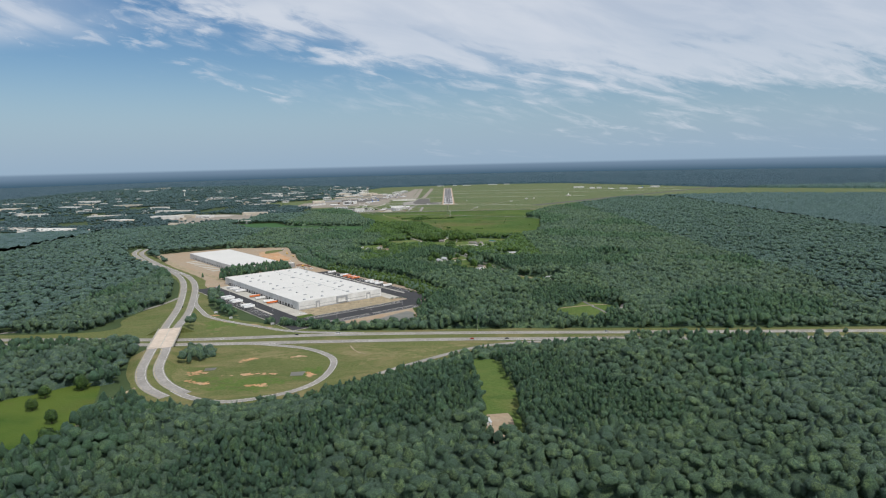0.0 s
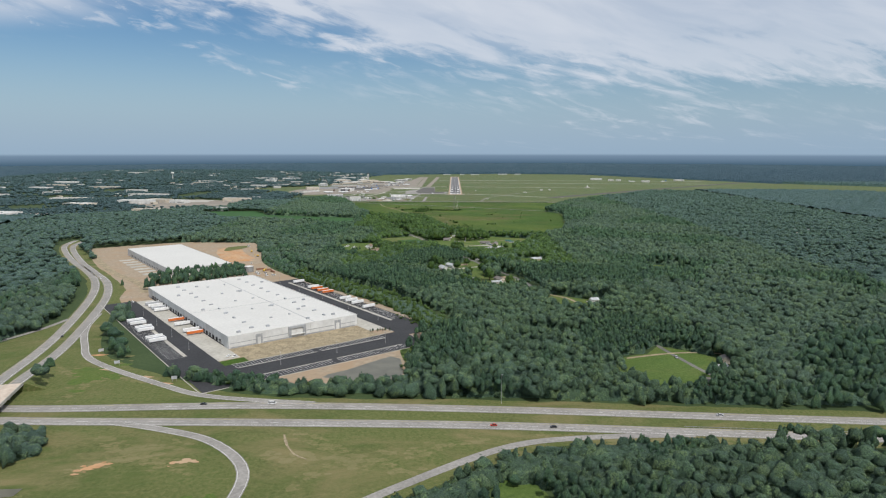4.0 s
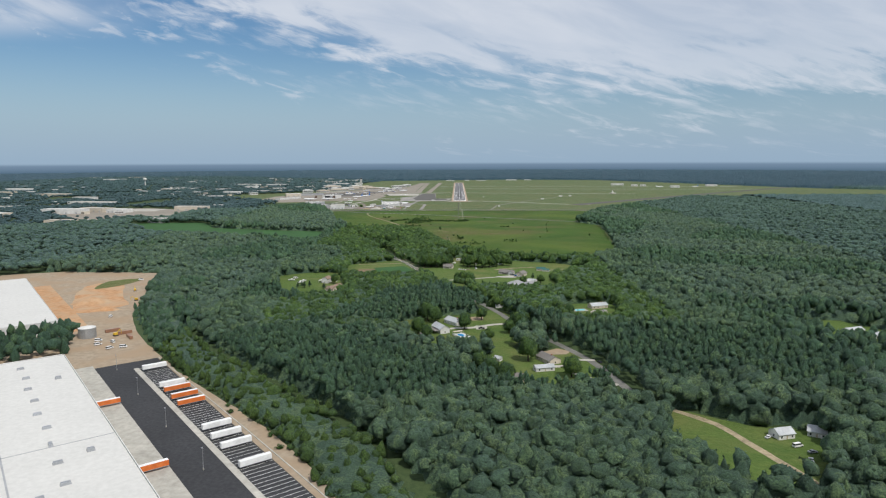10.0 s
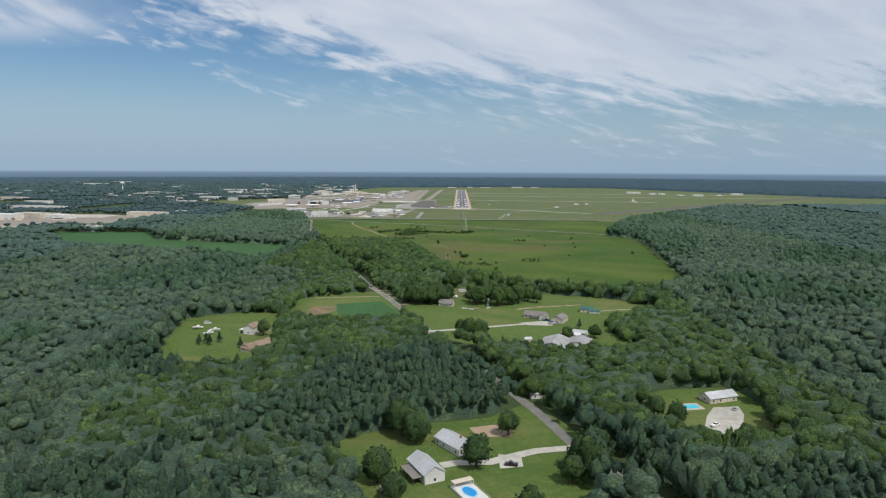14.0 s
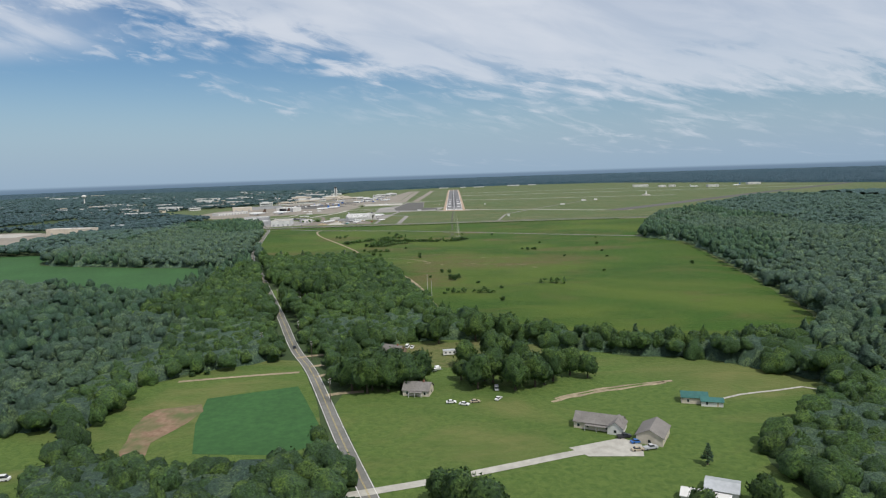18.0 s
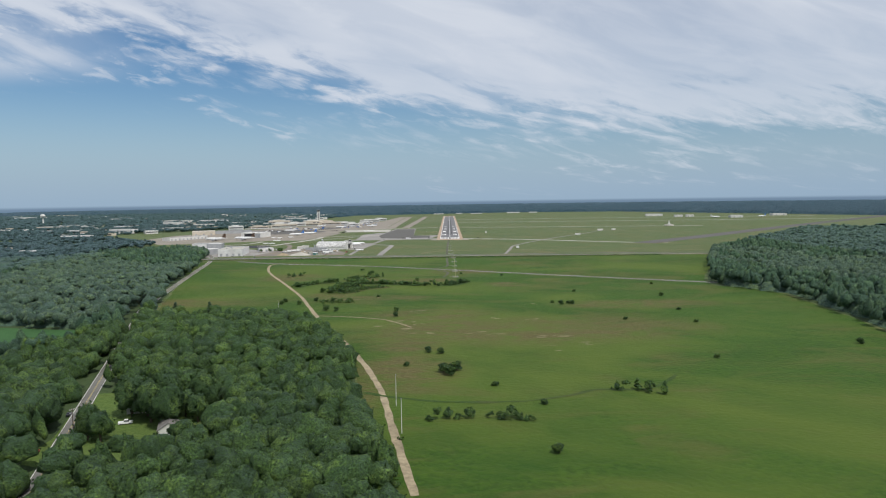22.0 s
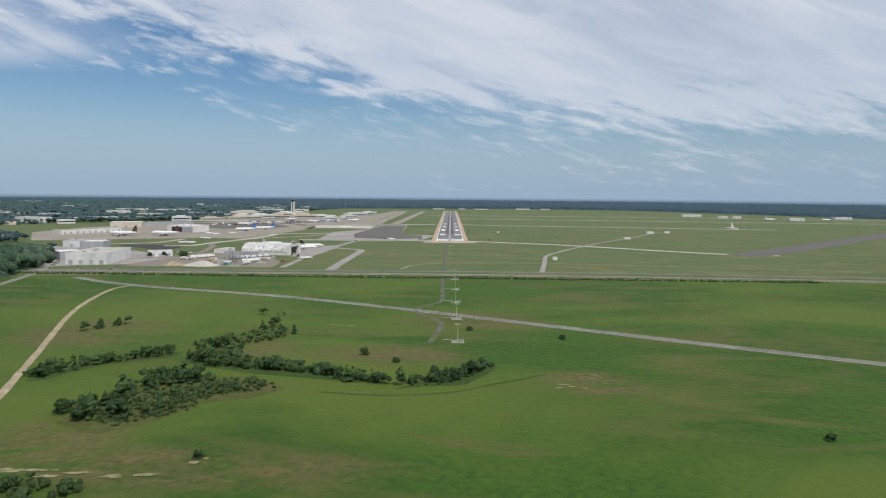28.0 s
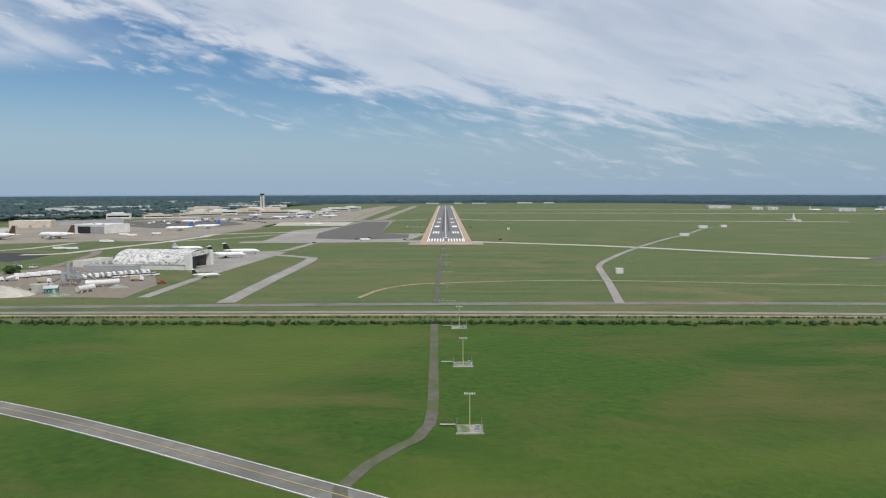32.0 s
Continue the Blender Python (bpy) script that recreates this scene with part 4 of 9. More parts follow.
def planted(xs, ys, height, width, shapes, tilt=0.06):
    """A copy of one of the shapes for each tree, turned, stretched and leant a little."""
    pick = rng.integers(0, len(shapes), len(xs))
    out, at = [[], [], []], 0
    for k, (v0, f0, n0) in enumerate(shapes):
        i = np.nonzero(pick == k)[0]
        if not len(i):
            continue
        a = rng.uniform(0, 6.283, len(i))
        c, d = np.cos(a)[:, None], np.sin(a)[:, None]
        w = width[i][:, None] * rng.uniform(0.88, 1.12, (len(i), 1))
        lift = width[i][:, None] * rng.uniform(0.85, 1.2, (len(i), 1))
        z = v0[None, :, 2] * lift
        x = (c * v0[None, :, 0] - d * v0[None, :, 1]) * w + z * rng.normal(0, tilt, (len(i), 1)) + xs[i][:, None]
        y = (d * v0[None, :, 0] + c * v0[None, :, 1]) * w + z * rng.normal(0, tilt, (len(i), 1)) + ys[i][:, None]
        v = np.stack([x, y, z + height[i][:, None]], -1)
        n = np.stack([c * n0[None, :, 0] - d * n0[None, :, 1], d * n0[None, :, 0] + c * n0[None, :, 1], np.repeat(n0[None, :, 2], len(i), 0)], -1)
        out[0].append(v.reshape(-1, 3))
        out[1].append((f0[None] + (at + np.arange(len(i)) * len(v0))[:, None, None]).reshape(-1, 3))
        out[2].append(n.reshape(-1, 3))
        at += len(i) * len(v0)
    return [np.concatenate(q) for q in out]


def woods(name, label, xs, ys, step, material, tall=(11, 18.5), spire=0.3, level=2, leaves=0, leaf=(0.05, 0.09)):
    """A stretch of woods: broad billowing crowns and slim tapering ones, whole stands taller or lower."""
    n = len(xs)
    h = tree_height(xs, ys, tall) * rng.uniform(0.80, 1.14, n)
    w = step * (1.25 + 0.3 * np.clip(standing(xs, ys), -0.7, 0.9)) * rng.uniform(0.75, 1.45, n)
    slim = rng.random(n) < spire
    parts = []
    for mask, shapes, wide, high in ((~slim, BROAD[level], 1.0, 1.0), (slim, SPIRE[level], 0.72, 1.08)):
        if mask.any():
            parts.append(planted(xs[mask], ys[mask], h[mask] * high, w[mask] * wide, shapes))
            if leaves:
                # loose sprays that stand off the crowns and break their outline
                v, _, nn = parts[-1]
                i = rng.integers(0, len(v), leaves * mask.sum())
                i = i[nn[i, 2] > -0.3]
                parts.append(sprays_at(v[i], nn[i], step * rng.uniform(*leaf, (len(i), 1))))
    v = np.concatenate([p[0] for p in parts])
    f = np.concatenate([p[1] + sum(len(q[0]) for q in parts[:k]) for k, p in enumerate(parts)])
    v[:, 2] = np.maximum(v[:, 2], 0.2)
    return tagged(new(name, mesh_arrays(name, v, f, material, True, np.concatenate([p[2] for p in parts]))), label, "woods", kind="stuff")


def sprays_at(at, facing, size):
    n = len(at)
    at = at + facing * size * rng.uniform(0.1, 0.9, (n, 1)) + rng.normal(0, 0.5, (n, 3)) * size
    up = facing + 0.6 * rng.normal(size=(n, 3))
    up /= np.linalg.norm(up, axis=1)[:, None]
    a = np.cross(up, rng.normal(size=(n, 3)))
    a /= np.linalg.norm(a, axis=1)[:, None]
    b = np.cross(up, a)
    v = np.stack([at + a * size, at - 0.5 * a * size + 0.75 * b * size, at - 0.5 * a * size - 0.75 * b * size], 1)
    return v.reshape(-1, 3), np.arange(3 * n).reshape(-1, 3), np.repeat(facing, 3, 0)


def understorey(name, label, x0, x1, y0, y1, step, keep, material, tall=(11, 18.5), share=0.62):
    """The closed lower growth of a wood: an uneven leafy sheet between the crowns that comes down to the ground at its edge."""
    nx, ny = int((x1 - x0) / step), int((y1 - y0) / step)
    gx, gy = np.meshgrid(x0 + step * np.arange(nx), y0 + step * np.arange(ny))
    gx = gx + rng.uniform(-0.3, 0.3, gx.shape) * step
    gy = gy + rng.uniform(-0.3, 0.3, gy.shape) * step
    k = keep(gx.ravel(), gy.ravel()).reshape(gx.shape)
    core = k.copy()
    for axis, shift in ((0, 1), (0, -1), (1, 1), (1, -1)):
        core &= np.roll(k, shift, axis)
    k = core
    z = np.full(gx.shape, -2.0)
    z[k] = tree_height(gx[k], gy[k], tall) * share * rng.uniform(0.75, 1.12, k.sum())
    v = np.stack([gx, gy, z], -1).reshape(-1, 3)
    i = np.arange(nx * ny).reshape(ny, nx)
    a, b, c, d = i[:-1, :-1], i[:-1, 1:], i[1:, 1:], i[1:, :-1]
    on = (k[:-1, :-1] | k[:-1, 1:] | k[1:, 1:] | k[1:, :-1])
    f = np.concatenate([np.stack([a, b, c], -1)[on], np.stack([a, c, d], -1)[on]])
    return tagged(new(name, mesh_arrays(name, v, f, material, True)), label, "undergrowth", kind="stuff")


CLUMPS = [[(-415, -1992), (-306, -1905), (-340, -1832), (-436, -1912)], [(-306, -2426), (-280, -2424), (-258, -2440), (-258, -2470), (-284, -2488), (-292, -2470)], [(-342, -2325), (-326, -2322), (-326, -2348), (-336, -2352)]]
SMALL_OPEN = [YARD_ROAD, [(-268, -2312), (-380, -2152), (-352, -2133), (-233, -2281), (-228, -2314)], [(-338, -2550), (-300, -2545), (-305, -2690), (-325, -2690)]]


def grown(xs, ys):
    """Wooded, by the plan: the woods outside the open land, and the clumps within it."""
    ok = wooded(xs, ys)
    for a in SMALL_OPEN:
        ok &= ~inside(xs, ys, a)
    for a in CLUMPS:
        ok |= inside(xs, ys, a)
    return ok


BELT = [(-30, -2380), (-30, -2180), (-60, -2320), (-200, -2320), (-420, -2060), (-470, -1960), (-520, -1900), (-440, -2010), (-370, -2180), (-240, -2330), (-150, -2385)]   # young trees round the warehouse site, kept low so the camera sees past
SITE_EDGE = [(-44, -2150), (-96, -2056), (-230, -1906), (-324, -1763), (-404, -1533)]
STRIP = 240


def high_woods(x, y, extra=0.0):
    """The woods near the flight path, with a narrow gap between the young belt along the site and the old stand behind it."""
    ok = wooded(x, y, extra)
    for a in SMALL_OPEN:
        ok &= ~inside(x, y, a)
    for a in CLUMPS:
        ok |= inside(x, y, a)
    return ok & in_view(x, y) & ~(near_line(x, y, SITE_EDGE, 41) & ~near_line(x, y, SITE_EDGE, 36))


xs, ys = scatter(-STRIP, STRIP, -2790, -850, 8.4, high_woods)
pines = (np.array([noise.noise((x * 0.006, y * 0.006, 9.1)) + 0.25 * noise.noise((x * 0.02, y * 0.02, 2.1)) for x, y in zip(xs, ys)]) > 0.12) & (ys < -1660)
belt = near_line(xs, ys, SITE_EDGE, 36)
close = (xs < 0) & (ys > -1330)
beside = ~close & ~pines & (ys > -1830) & (np.abs(xs) < 190)
rest = ~pines & ~beside & ~close & ~belt
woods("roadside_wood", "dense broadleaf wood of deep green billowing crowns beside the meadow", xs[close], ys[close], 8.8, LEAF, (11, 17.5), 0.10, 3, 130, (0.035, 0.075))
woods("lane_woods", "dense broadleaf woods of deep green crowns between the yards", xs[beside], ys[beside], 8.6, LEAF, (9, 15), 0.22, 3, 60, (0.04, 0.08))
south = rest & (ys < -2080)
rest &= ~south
woods("near_woods", "dense broadleaf woods of deep green rounded crowns", xs[rest], ys[rest], 8.4, HAZY_SOUTH_LEAF, (11, 18.5), 0.3, 3, 70, (0.035, 0.085))
woods("highway_woods", "dense mixed woods of deep green crowns on both sides of the highway", xs[south], ys[south], 8.4, HAZY_SOUTH_LEAF, (11, 18.5), 0.45, 2, 30, (0.05, 0.11))
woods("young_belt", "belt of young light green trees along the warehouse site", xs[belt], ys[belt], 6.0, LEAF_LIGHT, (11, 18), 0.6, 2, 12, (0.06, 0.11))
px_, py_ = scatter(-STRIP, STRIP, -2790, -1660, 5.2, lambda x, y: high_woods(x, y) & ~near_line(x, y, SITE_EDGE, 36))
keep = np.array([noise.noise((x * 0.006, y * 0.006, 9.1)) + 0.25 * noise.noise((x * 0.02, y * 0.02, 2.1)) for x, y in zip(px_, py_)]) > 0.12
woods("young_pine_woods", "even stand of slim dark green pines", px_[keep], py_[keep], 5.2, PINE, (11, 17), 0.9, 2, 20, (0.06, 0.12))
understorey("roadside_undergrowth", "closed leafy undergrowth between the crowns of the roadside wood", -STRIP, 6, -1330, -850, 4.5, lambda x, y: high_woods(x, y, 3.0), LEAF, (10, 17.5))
understorey("undergrowth", "closed leafy undergrowth between the crowns of the woods", -STRIP, STRIP, -2790, -1330, 5.5, lambda x, y: high_woods(x, y, 3.5), HAZY_SOUTH_LEAF)
sx, sy = scatter(-900, 900, -2790, -300, 8.6, lambda x, y: grown(x, y) & in_view(x, y) & (np.abs(x) >= STRIP) & (np.abs(x) < 560) & ~inside(x, y, CITY))
stands = np.array([noise.noise((x * 0.005, y * 0.005, 21.0)) + 0.3 * noise.noise((x * 0.018, y * 0.018, 3.3)) for x, y in zip(sx, sy)])
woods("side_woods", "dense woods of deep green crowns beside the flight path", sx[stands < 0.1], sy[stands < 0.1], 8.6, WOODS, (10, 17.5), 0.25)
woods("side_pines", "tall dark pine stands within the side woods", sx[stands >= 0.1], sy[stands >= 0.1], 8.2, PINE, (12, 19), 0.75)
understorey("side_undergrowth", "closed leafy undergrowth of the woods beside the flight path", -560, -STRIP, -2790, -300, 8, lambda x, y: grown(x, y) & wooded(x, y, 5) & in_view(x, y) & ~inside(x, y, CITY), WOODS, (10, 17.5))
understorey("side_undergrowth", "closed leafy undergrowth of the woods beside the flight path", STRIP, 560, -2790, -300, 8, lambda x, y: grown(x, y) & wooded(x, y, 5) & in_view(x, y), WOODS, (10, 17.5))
sx, sy = scatter(-1100, 1100, -2600, 100, 11.0, lambda x, y: grown(x, y) & in_view(x, y) & (np.abs(x) >= 560) & ~inside(x, y, CITY))
BROAD[1] = [crown_shape(90 + i, 1, 0.9, 0.0, 6) for i in range(4)]
SPIRE[1] = [crown_shape(95 + i, 1, 1.4, 0.4, 6) for i in range(4)]
woods("outer_woods", "dense woods of deep green crowns farther off", sx, sy, 11.0, HAZY_OUTER_WOODS, (9.5, 16.5), 0.3, 1)


def canopy(name, label, x0, x1, y0, y1, step, keep, material=HAZY_FAR_WOODS):
    """The roof of far woods: a lumpy sheet that steps down where the woods end."""
    nx, ny = int((x1 - x0) / step), int((y1 - y0) / step)
    gx, gy = np.meshgrid(x0 + step * np.arange(nx), y0 + step * np.arange(ny))
    gx = gx + rng.uniform(-0.3, 0.3, gx.shape) * step
    gy = gy + rng.uniform(-0.3, 0.3, gy.shape) * step
    k = keep(gx.ravel(), gy.ravel()).reshape(gx.shape)
    z = np.where(k, rng.uniform(8, 16, gx.shape), -2.0)
    v = np.stack([gx, gy, z], -1).reshape(-1, 3)
    i = np.arange(nx * ny).reshape(ny, nx)
    a, b, c, d = i[:-1, :-1], i[:-1, 1:], i[1:, 1:], i[1:, :-1]
    on = (k[:-1, :-1] | k[:-1, 1:] | k[1:, 1:] | k[1:, :-1])
    f = np.concatenate([np.stack([a, b, c], -1)[on], np.stack([a, c, d], -1)[on]])
    return tagged(new(name, mesh_arrays(name, v, f, material, False)), label, "woods", kind="stuff")


canopy("east_woods", "wide dark green woods reaching far beyond the airfield", 1100, 3000, -2300, 1000, 13, lambda x, y: wooded(x, y) & (x < 0.8 * (y + 3150)), HAZY_MID_WOODS)
canopy("west_woods", "wide dark green woods beside the highway", -2200, -1100, -2300, -860, 13, lambda x, y: wooded(x, y) & (-x < 0.8 * (y + 3150)) & ~inside(x, y, CITY), HAZY_MID_WOODS)
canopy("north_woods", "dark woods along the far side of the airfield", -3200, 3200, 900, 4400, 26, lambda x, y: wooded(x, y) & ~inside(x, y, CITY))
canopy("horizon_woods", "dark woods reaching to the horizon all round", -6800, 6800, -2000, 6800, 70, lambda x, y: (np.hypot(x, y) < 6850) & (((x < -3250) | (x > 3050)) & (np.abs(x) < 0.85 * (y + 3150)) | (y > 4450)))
xs, ys = scatter(-3200, -430, -1200, 3600, 25, lambda x, y: inside(x, y, CITY) & wooded(x, y) & (rng.random(len(x)) < 0.62) & ~((x > -1700) & (y < 900)))
nx_, ny_ = scatter(-1700, -430, -1200, 900, 13, lambda x, y: inside(x, y, CITY) & wooded(x, y) & (np.array([noise.noise((a * 0.006, b * 0.006, 5.0)) for a, b in zip(x, y)]) + rng.uniform(-0.35, 0.35, len(x)) > -0.12))


def speckle(name, label, outlines, n, size, material, z0, flat=1.6, category="grass"):
    """Ground cover that thins out towards its edges: many small ragged flat tufts in one sheet."""
    v, f = [], []
    for outline in outlines:
        o = np.array(outline, float)
        mid, got = o.mean(0), 0
        while got < n:
            p = mid + (o[rng.integers(len(o))] - mid) * rng.random() * 1.15 + rng.normal(0, size * 1.5, 2)
            if rng.random() < 0.1 or inside(p[:1], p[1:], outline)[0]:
                w, k = size * rng.uniform(0.4, 1.2), len(v)
                ring = [(p[0] + flat * w * q * math.cos(a), p[1] + w * q * math.sin(a), z0 + 0.0001 * got) for a, q in zip(np.linspace(0, 6.28, 10)[:-1], rng.uniform(0.5, 1.2, 9))]
                v += ring + [(p[0], p[1], ring[0][2])]
                f += [(k + i, k + (i + 1) % 9, k + 9) for i in range(9)]
                got += 1
    return tagged(new(name, mesh_arrays(name, np.array(v), np.array(f), material)), label, category, kind="stuff")


GROVE = [(-520, -430), (-478, -462), (-410, -462), (-404, -428), (-440, -396), (-500, -390)]
gx, gy = scatter(-530, -380, -470, -380, 7, lambda x, y: inside(x, y, GROVE) & ~near_line(x, y, COUNTY, 7))
woods("road_grove", "grove of tall dark trees beside the railway crossing", gx, gy, 8, LEAF, (10, 14), 0.2, 3, 30)
woods("town_trees", "scattered dark green trees among the buildings of the town", xs, ys, 16, HAZY_TOWN_TREES, (8, 14), 0.0, 1)
woods("town_trees", "dark green trees in groups among the nearer halls of the town", nx_, ny_, 10, HAZY_TOWN_TREES, (7, 13), 0.2, 1)

# ---- kinds of things ----
PAINTS = {}


def painted(name, rgb):
    if name not in PAINTS:
        PAINTS[name] = mat(name, tuple(0.9 * v for v in rgb), tuple(min(1.08 * v, 0.85) for v in rgb), 1.2, 0.4, big=5, spec=0.5)
    return PAINTS[name]


RED, BLUE, BLACK = painted("red_paint", (0.42, 0.05, 0.03)), painted("blue_paint", (0.03, 0.13, 0.40)), painted("black_paint", (0.025, 0.026, 0.03))
SILVER, SAND_PAINT, GREEN_PAINT = painted("silver_paint", (0.42, 0.43, 0.45)), painted("sand_paint", (0.45, 0.38, 0.28)), painted("green_paint", (0.03, 0.22, 0.19))


def disc(bm, x, y, z, r, w, sides=10):
    """A wheel whose axle lies along y."""
    a, b = [[bm.verts.new((x + r * math.cos(2 * math.pi * i / sides), yy, z + r * math.sin(2 * math.pi * i / sides))) for i in range(sides)] for yy in (y - w / 2, y + w / 2)]
    for i in range(sides):
        j = (i + 1) % sides
        bm.faces.new((a[j], a[i], b[i], b[j]))
    bm.faces.new(a)
    bm.faces.new(b[::-1])
    return bm


def trailer(paint_mat, label, stripe=None):
    """A box trailer, along x, its doors at x = 0."""
    ob = thing("box_trailer", label, "trailer")
    part("box", boxes((0, 16.1, -1.28, 1.28, 1.15, 4.1, 0.08)), paint_mat, ob)
    part("roof", boxes((0.1, 16.0, -1.2, 1.2, 4.1, 4.16)), WHITE_PAINT, ob)
    for s in (-1, 1):
        part("door", boxes((-0.06, 0.0, *sorted((s * 0.04, s * 1.2)), 1.25, 4.0)), SILVER, ob)
        part("landing_leg", boxes((12.2, 12.4, s * 0.9 - 0.1, s * 0.9 + 0.1, 0, 1.15)), STEEL, ob)
        part("side_rail", boxes((0.2, 15.9, *sorted((s * 1.28, s * 1.31)), 1.15, 1.4)), STEEL, ob)
        for x in (1.6, 2.9):
            w = part("wheel", disc(bmesh.new(), x, s * 0.95, 0.52, 0.52, 0.55), TYRE, ob)
            part("rim", disc(bmesh.new(), x, s * 1.24, 0.52, 0.26, 0.06, 8), SILVER, w)
    part("bumper", boxes((-0.05, 0.08, -1.2, 1.2, 0.5, 0.65)), STEEL, ob)
    return ob


def car(kind, paint_mat, label):
    """A road car along x, its front at +x."""
    ob = thing({"sedan": "car", "pickup": "pickup_truck", "van": "van"}[kind], label, "car" if kind == "sedan" else "truck" if kind == "pickup" else "van")
    long, wide = (4.7, 0.9) if kind == "sedan" else (5.6, 0.98) if kind == "pickup" else (5.6, 1.0)
    a = long / 2
    hull = {"sedan": [(-a, 0.3), (a, 0.3), (a, 0.75), (a - 1.3, 0.95), (-a + 0.9, 0.98), (-a, 0.9)],
            "pickup": [(-a, 0.4), (a, 0.4), (a, 1.05), (a - 1.4, 1.15), (-a, 1.15)],
            "van": [(-a, 0.35), (a, 0.35), (a, 1.1), (a - 0.6, 1.3), (-a, 1.3)]}[kind]
    top = {"sedan": [(-1.7, 0.96), (1.1, 0.94), (0.35, 1.42), (-1.1, 1.44)], "pickup": [(-0.6, 1.14), (1.5, 1.14), (0.95, 1.8), (-0.5, 1.82)],
           "van": [(-a, 1.29), (a - 0.6, 1.29), (a - 1.4, 2.15), (-a, 2.2)]}[kind]
    part("body", prism(bmesh.new(), hull, -wide, wide), paint_mat, ob)
    part("cabin", prism(bmesh.new(), top, -wide + 0.1, wide - 0.1), GLASS_DARK, ob)
    x0, x1, z = top[3][0], top[2][0], top[2][1]
    part("roof", boxes((x0, x1, -wide + 0.12, wide - 0.12, z - 0.02, z + 0.05)), paint_mat, ob)
    for x in (-a + 0.9, a - 0.95):
        for s in (-1, 1):
            part("wheel", disc(bmesh.new(), x, s * (wide - 0.1), 0.34, 0.34, 0.24), TYRE, ob)
    for s in (-1, 1):
        part("headlight", boxes((a - 0.03, a + 0.02, s * 0.6 - 0.16, s * 0.6 + 0.16, 0.62, 0.76)), WHITE_PAINT, ob)
    return ob


def gable_house(name, label, category, w, d, h, rise, wall_mat, roof_mat, windows=3, chimney=True, porch=False, group=""):
    """A house along x: w by d, walls h high; the ridge runs along x."""
    ob = thing(name, label, category, group=group)
    bm = prism(bmesh.new(), [(-d / 2, 0), (d / 2, 0), (d / 2, h), (0, h + rise), (-d / 2, h)], -w / 2, w / 2)
    for v in bm.verts:
        v.co = Vector((v.co.y, -v.co.x, v.co.z))
    part("wall", bm, wall_mat, ob)
    k, e, t = rise / (d / 2), 0.5, 0.18
    for s in (-1, 1):
        bm = bmesh.new()
        out = [(0, h + rise + t), (s * (d / 2 + e), h - k * e + t), (s * (d / 2 + e), h - k * e + 0.02), (0, h + rise + 0.02)]
        prism(bm, [(p[0], p[1]) for p in (out if s > 0 else out[::-1])], -w / 2 - 0.4, w / 2 + 0.4)
        for v in bm.verts:
            v.co = Vector((v.co.y, -v.co.x, v.co.z))
        bmesh.ops.recalc_face_normals(bm, faces=bm.faces)
        part("roof", bm, roof_mat, ob)
    for y, s in ((-d / 2, -1), (d / 2, 1)):
        for i in range(windows):
            x = -w / 2 + w * (i + 0.5) / windows
            name_, z0, z1 = ("door", 0.1, 2.1) if i == windows // 2 and s < 0 else ("window", 0.9, 2.1)
            o = part(name_, boxes((x - 0.5, x + 0.5, *sorted((y, y + s * 0.05)), z0, z1)), GLASS_DARK if name_ == "window" else SAND_PAINT, ob)
            part("frame", boxes((x - 0.62, x - 0.5, *sorted((y, y + s * 0.09)), z0 - 0.1, z1 + 0.1), (x + 0.5, x + 0.62, *sorted((y, y + s * 0.09)), z0 - 0.1, z1 + 0.1),
                                (x - 0.5, x + 0.5, *sorted((y, y + s * 0.09)), z1, z1 + 0.1)), WHITE_PAINT, o)
    for s in (-1, 1):
        part("window", boxes((*sorted((s * w / 2, s * (w / 2 + 0.05))), -0.5, 0.5, 0.9, 2.0)), GLASS_DARK, ob)
    if chimney:
        part("chimney", boxes((w * 0.2, w * 0.2 + 0.8, -0.4, 0.4, h + rise * 0.6, h + rise + 1.0)), mat("chimney_brick", (0.2, 0.09, 0.06), (0.3, 0.14, 0.1), 0.4, 0.9), ob)
    if porch:
        part("porch_roof", boxes((-w * 0.25, w * 0.25, -d / 2 - 2.2, -d / 2, 2.35, 2.5)), roof_mat, ob)
        for x in (-w * 0.24, 0, w * 0.24):
            part("porch_post", boxes((x - 0.08, x + 0.08, -d / 2 - 2.1, -d / 2 - 1.94, 0, 2.35)), WHITE_PAINT, ob)
    return ob


